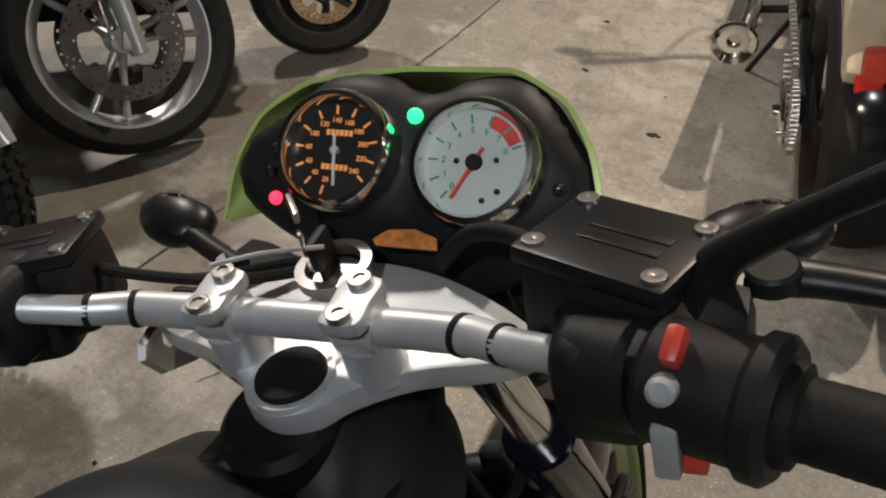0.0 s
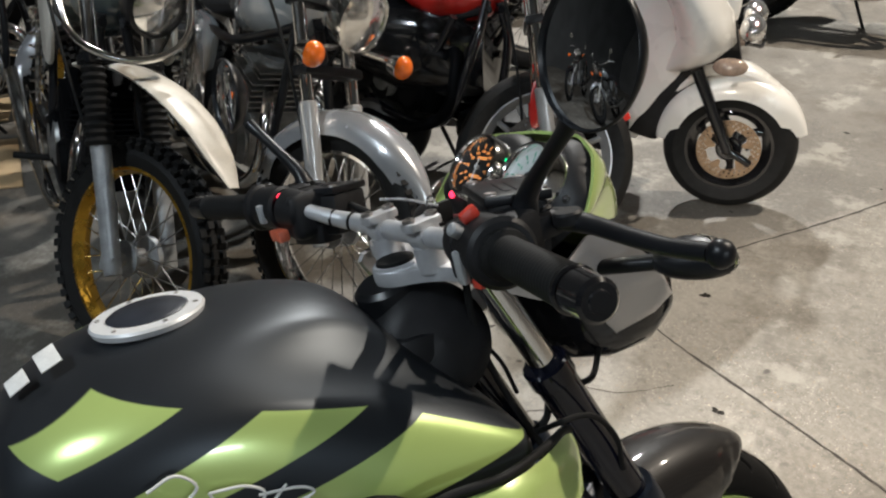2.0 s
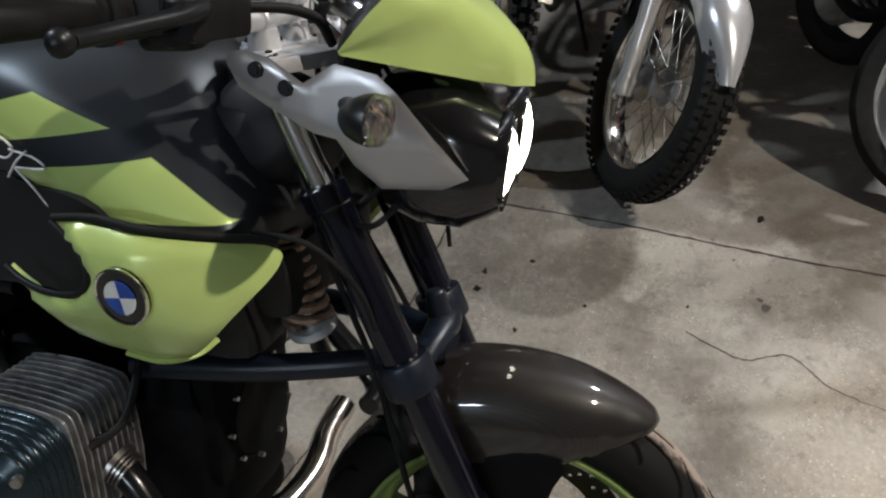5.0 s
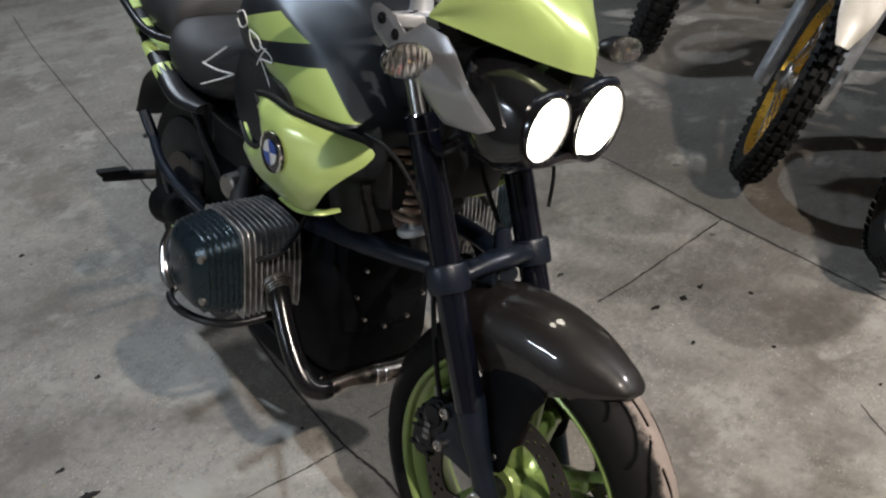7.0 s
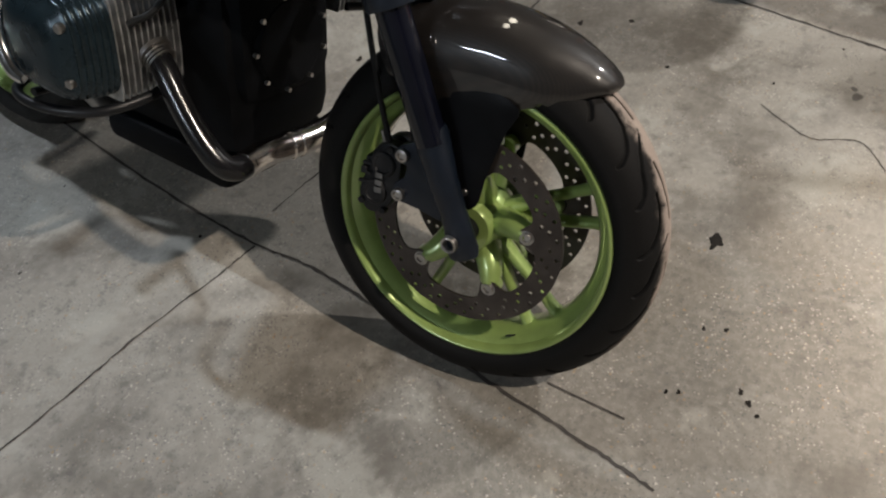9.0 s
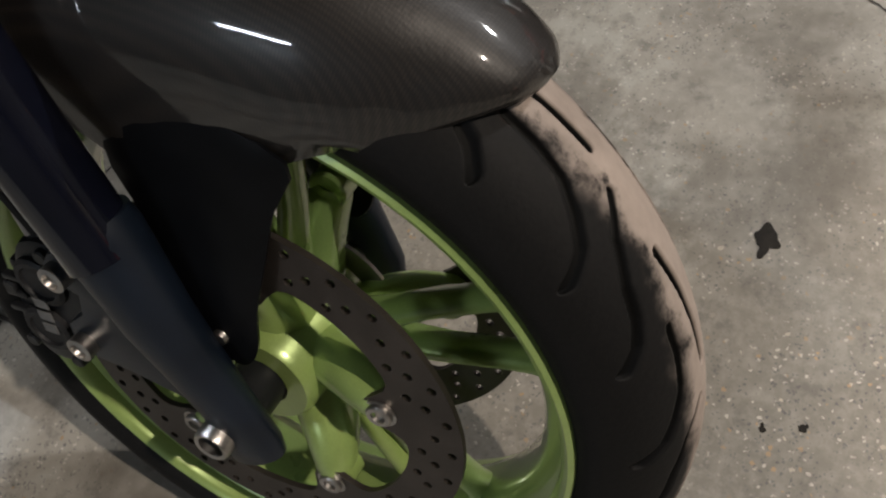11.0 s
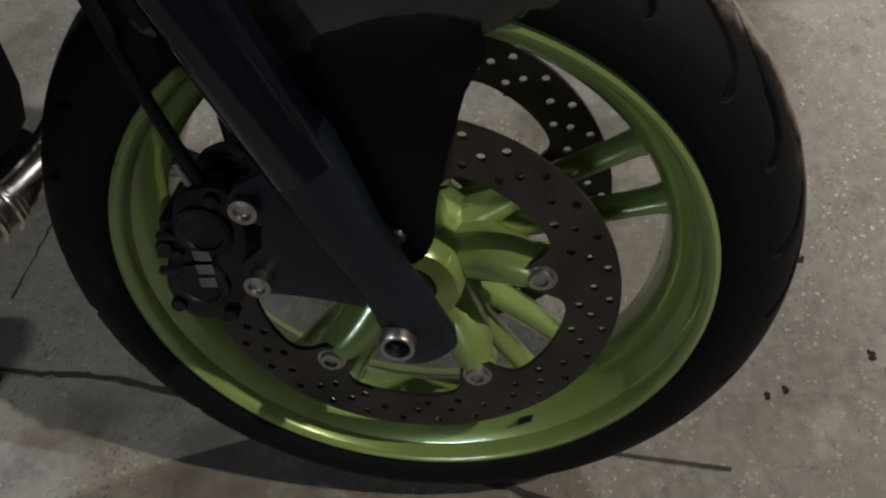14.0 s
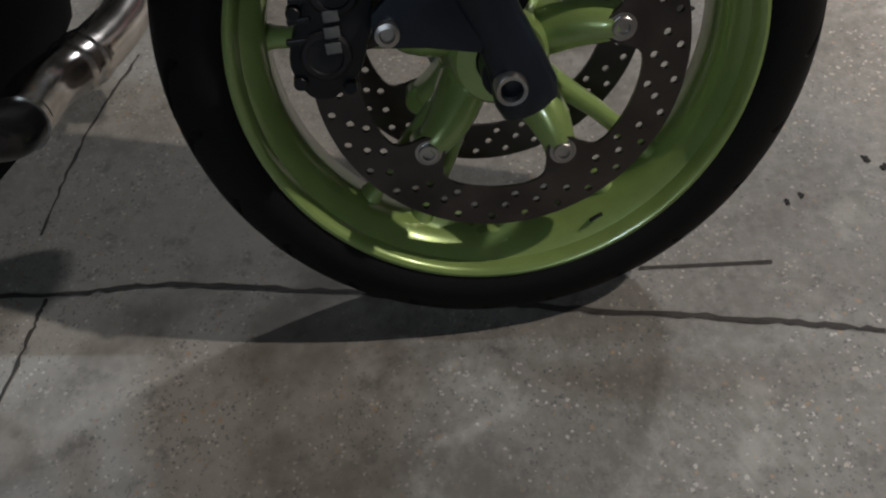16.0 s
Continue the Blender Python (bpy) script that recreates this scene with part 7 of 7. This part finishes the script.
    part("side_cover", moved(plate(rounded([(-0.88, tz - 0.12), (-1.08, tz - 0.10), (-1.14, tz - 0.16), (-1.06, tz - 0.30), (-0.94, tz - 0.28)], 3), 0.02, 0.006), Matrix.Translation((0.125, 0, 0)) @ YZ), c["paint"], b, "", place)
    part("brake_line", tube([(0.2, -0.40, bh), (0.16, -0.20, 0.9), (0.10, -0.10, 0.6), (0.09, -0.02, R + 0.05)], 0.005, 8), black_rubber, b, "", place)
    part("clutch_cable", tube([(-0.2, -0.40, bh), (-0.14, -0.22, 0.95), (-0.06, -0.35, 0.7), (-0.10, -0.55, 0.5)], 0.005, 8), black_rubber, b, "", place)
    if c.get("crash_bar"):
        part("crash_bar", merged(*[tube([(s * 0.06, -0.36, 0.62), (s * 0.24, -0.32, 0.60), (s * 0.27, -0.34, 0.46), (s * 0.22, -0.40, 0.34), (s * 0.10, -0.42, 0.32)], 0.013, 12) for s in (1, -1)]), chrome, b, "chromed crash bar", place)
    if c.get("mask"):
        part("lamp_guard", tube([(-0.17, hy - 0.06, hz + 0.10), (-0.15, hy + 0.05, hz - 0.06), (-0.06, hy + 0.10, hz - 0.12), (0.06, hy + 0.10, hz - 0.12), (0.15, hy + 0.05, hz - 0.06), (0.17, hy - 0.06, hz + 0.10)], 0.010, 12), chrome, b, "bent tube lamp guard", place)
        for s in (1, -1):
            part("shroud", moved(plate(rounded([(-0.30, tz + 0.02), (-0.45, tz + 0.10), (-0.62, tz + 0.04), (-0.55, tz - 0.14), (-0.36, tz - 0.12)], 3), 0.012, 0.004), Matrix.Translation((s * 0.165, 0, 0)) @ YZ), c["guard"][1], b, "", place)
    return b


machines = []
fork_bright = surface("polished_fork_tube", (0.82, 0.82, 0.82), 0.2, 0.7, 0.08, 15, 400, 0.03)
machines.append(street_machine("trail_bike", "trail bike with gold rims, knobby tyres and cream mudguard", leaning((-1.70, -0.36, 0), -98, 13), dict(steer=29, rake=25,
    tyre=(0.335, 0.262, 0.082), knobs=(0.040, 0.013), rim=gold_rim, fork_low=fork_grey, slider=0.30, gaiter=True, guard=("high", cream_plastic), guard_label="cream high front mudguard", fork_top=0.70, lamp=(0, -0.12, 1.02), lamp_mat=black_satin, mask=True,
    paint=teal_lacquer, tank_z=0.92, bar=1.18, engine=engine_dark, covers=cast_grey, mirror_mat=black_satin, drum=0.062, wheelbase=1.44)))
machines.append(street_machine("roadster", "classic roadster with silver mudguard, chrome fork and orange signals", leaning((-1.46, 0.16, 0), -97, 13), dict(steer=27, rake=25,
    tyre=(0.322, 0.238, 0.105), knobs=(0.030, 0.004), rim=chrome, fork_low=fork_bright, slider=0.34, guard=("close", silver_lacquer, 34, 182), guard_label="silver front mudguard", skirt=0.075, lamp=(0, -0.10, 0.91), lamp_r=0.092, signals=0.20, paint=pale_lacquer, twin_pipes=True, covers=chrome, fork_wide=0.10)))
machines.append(street_machine("red_naked_bike", "red naked motorcycle with trellis frame and silver cast wheels", leaning((-1.43, 0.95, 0), -88, 13), dict(steer=48, rake=22,
    tyre=(0.298, 0.226, 0.120), rear=(0.31, 0.226, 0.16), spoked=False, rim=wheel_silver, fork_low=wheel_silver, slider=0.22, guard=("close", red_paint, 40, 112), guard_label="red front mudguard with a pointed front", skirt=0.085, blade=True, lamp=(0, -0.12, 1.0), paint=red_paint, frame=dark_lacquer, frame_r=0.017, trellis=True, engine=engine_dark,
    covers=cast_grey, pipe=engine_dark, tank_z=0.74, tank_w=0.17, mirror_mat=black_satin, rear_paint=black_satin)))
machines.append(street_machine("cruiser", "black cruiser with chromed crash bars and blocky tyres", leaning((-2.48, -1.28, 0), -80, 12), dict(steer=20,
    tyre=(0.330, 0.215, 0.125), knobs=(0.045, 0.007), rim=chrome, fork_low=fork_bright, slider=0.34, guard=("close", dark_lacquer, 25, 170), guard_label="black front mudguard", skirt=0.08, lamp=(0, -0.05, 0.86), lamp_r=0.105, signals=0.24, paint=dark_lacquer, twin_pipes=True, crash_bar=True, tank_z=0.80, bar=1.10, fork_wide=0.115)))
machines.append(street_machine("roadster", "dark roadster with a polished grey engine", leaning((-1.17, 3.78, 0), -75, 8), dict(
    tyre=(0.325, 0.238, 0.105), rim=chrome, fork_low=fork_bright, slider=0.34, guard=("close", dark_lacquer, 18, 178), skirt=0.07, signals=0.20, paint=dark_lacquer, twin_pipes=True, covers=chrome)))
machines.append(street_machine("roadster", "dark roadster with chromed exhausts in the back row", leaning((-3.68, -1.8, 0), -60, 8), dict(
    tyre=(0.325, 0.238, 0.105), rim=chrome, fork_low=fork_bright, slider=0.34, guard=("close", dark_lacquer, 18, 178), skirt=0.07, signals=0.20, paint=dark_lacquer, twin_pipes=True, covers=chrome)))

# fat-tyred machine seen from behind
rear_place = leaning((0.384, 2.86, 0), 3, 12)
cream_plate = surface("worn_cream_plate", (0.55, 0.47, 0.36), 0.4, 0.2, 0.15, 20, 300, 0.2)
tail_bike = street_machine("chopper", "custom motorcycle with fat rear tyre and chain drive", rear_place, dict(
    tyre=(0.32, 0.24, 0.10), rear=(0.325, 0.225, 0.21), wheelbase=1.46, rim=chrome, fork_low=fork_bright, slider=0.34, guard=("close", dark_lacquer, 30, 160), paint=dark_lacquer, tank_z=0.78, engine=cast_grey))
machines.append(tail_bike)
links = merged(rod((-0.010, 0, 0), (0.010, 0, 0), 0.006, seg=10), box((-0.008, 0, 0.008), (0.003, 0.010, 0.019), 0.001), box((0.008, 0, 0.008), (0.003, 0.010, 0.019), 0.001))
chain_path = [(-0.150, -1.46 - 0.095 * math.sin(a), 0.325 + 0.095 * math.cos(a)) for a in (math.pi * k / 12 for k in range(13))] + [(-0.150, -1.40 + 0.06 * k, 0.232 + 0.004 * k) for k in range(8)] + [(-0.150, -0.98 - 0.06 * k, 0.405 + 0.002 * k) for k in range(8)]
first = None
for p, q in zip(chain_path, chain_path[1:]):
    if (Vector(q) - Vector(p)).length > 0.1:
        continue
    for f in (0.0, 0.5):
        at = rear_place @ Matrix.Translation(Vector(p).lerp(Vector(q), f)) @ (Vector(q) - Vector(p)).to_track_quat("Z", "X").to_matrix().to_4x4() @ pose(0, 0, 0, 0, 0, 90)
        if first is None:
            first = part("chain_link", links, steel, tail_bike, "", at)
        else:
            again(first, tail_bike, at)
part("sprocket", lathe([(0.03, -0.153), (0.092, -0.153), (0.092, -0.147), (0.03, -0.147)], 40, True), steel, tail_bike, "", rear_place @ Matrix.Translation((0, -1.46, 0.325)))
part("silencer_end", lathe([(0.020, -1.70), (0.058, -1.70), (0.062, -1.715), (0.056, -1.722), (0.044, -1.715), (0.040, -1.66), (0.020, -1.66)], 40, True, "Y"), chrome, tail_bike, "chromed open silencer end", rear_place @ Matrix.Translation((-0.30, 0.45, 0.42)))
part("silencer", rod((-0.30, -1.23, 0.42), (-0.24, -0.6, 0.36), 0.05, 0.04, 28), chrome, tail_bike, "chromed silencer", rear_place)
part("axle_plate", merged(box((-0.175, -1.46, 0.33), (0.016, 0.20, 0.075), 0.006), rod((-0.20, -1.46, 0.33), (-0.16, -1.46, 0.33), 0.022, seg=20, bevel=0.004), rod((-0.188, -1.555, 0.33), (-0.16, -1.555, 0.33), 0.010, seg=12)), chrome, tail_bike, "polished axle plate", rear_place)
part("plate_carrier", box((0.0, -1.70, 0.66), (0.17, 0.012, 0.16), 0.006), cream_plate, tail_bike, "worn cream plate carrier", rear_place)
part("fender_side", moved(plate(rounded([(-1.20, 0.70), (-1.60, 0.70), (-1.72, 0.58), (-1.62, 0.52), (-1.40, 0.60)], 3), 0.16, 0.02), YZ), cream_plate, tail_bike, "worn cream rear mudguard", rear_place)
part("reflector", box((-0.03, -1.715, 0.555), (0.055, 0.014, 0.045), 0.005), surface("red_reflector", (0.75, 0.03, 0.02), 0.2, 0.0, 0.1, 60, 200, 0.2), tail_bike, "red rear reflector", rear_place)

# ---------------------------------------------------------------- white scooter
scooter_at = leaning((-1.16, 1.64, 0), -56, 3)
scooter = thing("scooter", scooter_at)
tagged(scooter, "white scooter with black fork and black cast front wheel", "scooter")
sw = scooter_at @ Matrix.Translation((0, 0, 0.228))
wheel = part("front_wheel", plain_tyre(0.228, 0.105, 0.150), black_rubber, scooter, "wide black scooter tyre", sw)
part("rim", merged(lathe([(0.156, 0.040), (0.150, 0.030), (0.128, 0.022), (0.124, 0), (0.128, -0.022), (0.150, -0.030), (0.156, -0.040), (0.140, -0.04), (0.110, 0), (0.140, 0.04)], 60, True), rod((-0.04, 0, 0), (0.04, 0, 0), 0.045, seg=28, bevel=0.006),
                   *[moved(tube([(0, 0.03, 0), (0, 0.075, 0.012), (0, 0.122, 0.0)], [0.022, 0.016, 0.020], 12, 4, 0.8), Matrix.Rotation(2 * math.pi * k / 3 + 0.5, 4, "X")) for k in range(3)]), black_gloss, wheel, "black three-spoke wheel", sw)
part("brake_disc", brake_disc(0.108, 0.074, 0.060, 20), surface("bronze_brake_disc", (0.42, 0.30, 0.20), 0.3, 0.9, 0.2, 30, 500, 0.2), wheel, "bronze-tinted drilled brake disc", sw @ Matrix.Translation((0.05, 0, 0)))
for s in (1, -1):
    part("fork_leg", merged(rod((s * 0.075, 0.0, 0.228), (s * 0.075, -0.13, 0.52), 0.020, 0.022, 20, 0.004), tube([(s * 0.075, 0.01, 0.23), (s * 0.075, 0.06, 0.20), (s * 0.07, 0.07, 0.19)], 0.014, 12)), black_gloss, scooter, "black scooter fork", scooter_at)
front_fender(0.266, 0.155, 14, 176, white_paint, scooter, sw, 0.075, label="white front mudguard")
part("guard_crest", tube([(0, -0.20, 0.42), (0, -0.10, 0.50), (0, 0.03, 0.50), (0, 0.13, 0.45)], [0.03, 0.055, 0.055, 0.03], 16, 6, 0.5), white_paint, scooter, "", scooter_at)
nose = [[(w_ * math.cos(a), y + d * math.sin(a), z) for a in (2 * math.pi * i / 32 for i in range(32))] for z, y, w_, d in ((0.50, -0.20, 0.06, 0.05), (0.54, -0.15, 0.12, 0.08), (0.60, -0.11, 0.17, 0.10), (0.70, -0.13, 0.19, 0.10), (0.82, -0.20, 0.185, 0.09), (0.95, -0.29, 0.15, 0.08), (1.02, -0.33, 0.10, 0.06))]
body = part("front_shield", loft(nose), white_paint, scooter, "white front shield", scooter_at, 60)
for s in (1, -1):
    part("headlamp", moved(blob((s * 0.105, 0.035, 0.665), (0.072, 0.040, 0.046), 24), I4), lamp_glass, body, "clear headlamp", scooter_at)
    part("nose_gap", tube([(s * 0.02, 0.072, 0.598), (s * 0.09, 0.062, 0.605), (s * 0.16, 0.02, 0.63)], 0.007, 8), black_gloss, body, "", scooter_at)
    part("signal", blob((s * 0.185, -0.02, 0.56), (0.028, 0.055, 0.030), 20), surface("smoked_signal_lens", (0.30, 0.22, 0.17), 0.15, 0.0, 0.2, 60, 300, 0.2, coat=0.6), body, "smoked turn signal", scooter_at)
part("lower_shield", tube([(0, -0.42, 0.26), (0, -0.38, 0.38), (0, -0.30, 0.53), (0, -0.20, 0.68), (0, -0.18, 0.80)], [0.10, 0.14, 0.17, 0.18, 0.17], 20, 6, 0.30), white_paint, scooter, "white lower shield", scooter_at)
part("wheel_arch", tube([(0, -0.34, 0.26), (0, -0.28, 0.42), (0, -0.16, 0.535), (0, 0.0, 0.575)], [0.09, 0.12, 0.13, 0.10], 16, 6, 0.3), black_plastic, scooter, "black inner wheel arch", scooter_at)
part("step_board", box((0, -0.66, 0.28), (0.36, 0.62, 0.09), 0.03), black_plastic, scooter, "black step board", scooter_at)
part("rear_body", loft([[(w_ * math.copysign(abs(math.cos(a)) ** 0.7, math.cos(a)), y, z + h * math.copysign(abs(math.sin(a)) ** 0.7, math.sin(a))) for a in (2 * math.pi * i / 28 for i in range(28))] for y, w_, z, h in ((-0.86, 0.15, 0.50, 0.17), (-0.95, 0.19, 0.53, 0.19), (-1.2, 0.20, 0.56, 0.18), (-1.5, 0.15, 0.62, 0.12), (-1.68, 0.08, 0.66, 0.06))]), black_gloss, scooter, "black rear body", scooter_at, 60)
part("seat", tube([(0, -0.82, 0.74), (0, -1.05, 0.76), (0, -1.35, 0.80), (0, -1.55, 0.80)], [0.11, 0.15, 0.14, 0.08], 18, 6, 0.4), seat_black, scooter, "black seat", scooter_at)
part("rear_wheel", plain_tyre(0.228, 0.115, 0.150), black_rubber, scooter, "black scooter tyre", scooter_at @ Matrix.Translation((0, -1.36, 0.228)))
part("engine_case", merged(box((-0.12, -1.15, 0.26), (0.12, 0.48, 0.16), 0.05), rod((-0.18, -1.36, 0.24), (0.10, -1.36, 0.24), 0.09, seg=28, bevel=0.02)), cast_grey, scooter, "grey drive case", scooter_at)
part("handlebar", merged(tube([(-0.34, -0.50, 1.06), (-0.2, -0.44, 1.05), (0, -0.40, 1.02), (0.2, -0.44, 1.05), (0.34, -0.50, 1.06)], 0.014, 12), blob((0, -0.38, 1.05), (0.15, 0.08, 0.06), 20)), black_satin, scooter, "black covered handlebar", scooter_at)
part("windshield_stem", tube([(0, -0.36, 0.98), (0, -0.40, 1.05)], 0.05, 16, 2), white_paint, scooter, "", scooter_at)

# machines behind the camera, which the mirrors show
for k, (x, y, turn) in enumerate(((-1.95, -6.1, -8), (-2.8, -5.6, -14), (-3.7, -4.4, -20), (-4.6, -3.8, -25), (-1.3, -6.2, -4), (-0.6, -6.25, 6), (0.15, -6.3, 10), (-2.1, -8.2, -12), (-1.3, -8.3, 8), (-0.5, -8.2, -6), (-3.0, -8.0, 5))):
    src = machines[(1, 3, 1, 5, 3, 4, 1, 4, 2, 3, 5)[k]]
    twin = copy_thing(src, leaning((x, y, 0), turn, 8))
    WORLD[twin] = twin.matrix_basis

# a second row behind the first
for k, (x, y, turn) in enumerate(((-2.98, 1.03, -48), (-2.79, 2.15, -50), (-2.5, 3.6, -55), (-3.3, 0.06, -45))):
    twin = copy_thing(machines[(4, 5, 3, 1)[k]], leaning((x, y, 0), turn, 8))
    WORLD[twin] = twin.matrix_basis

# cardboard on the floor in the back
card = surface("brown_cardboard", (0.42, 0.30, 0.17), 0.8, 0.0, 0.2, 6, 200, 0.3)
for k, (pts, z) in enumerate(((([-3.25, -0.35], [-3.50, -0.75], [-4.05, -0.60], [-3.86, -0.24]), 0.006), (([-4.15, -0.22], [-4.45, -0.70], [-5.00, -0.50], [-4.75, -0.05]), 0.013))):
    sheet_bm = moved(plate([(a, b) for a, b in pts], 0.008, 0.001), Matrix.Translation((0, 0, z)))
    tagged(made("cardboard_sheet", sheet_bm, card), "flattened brown cardboard sheet lying on the floor", "cardboard", "cardboard sheets")
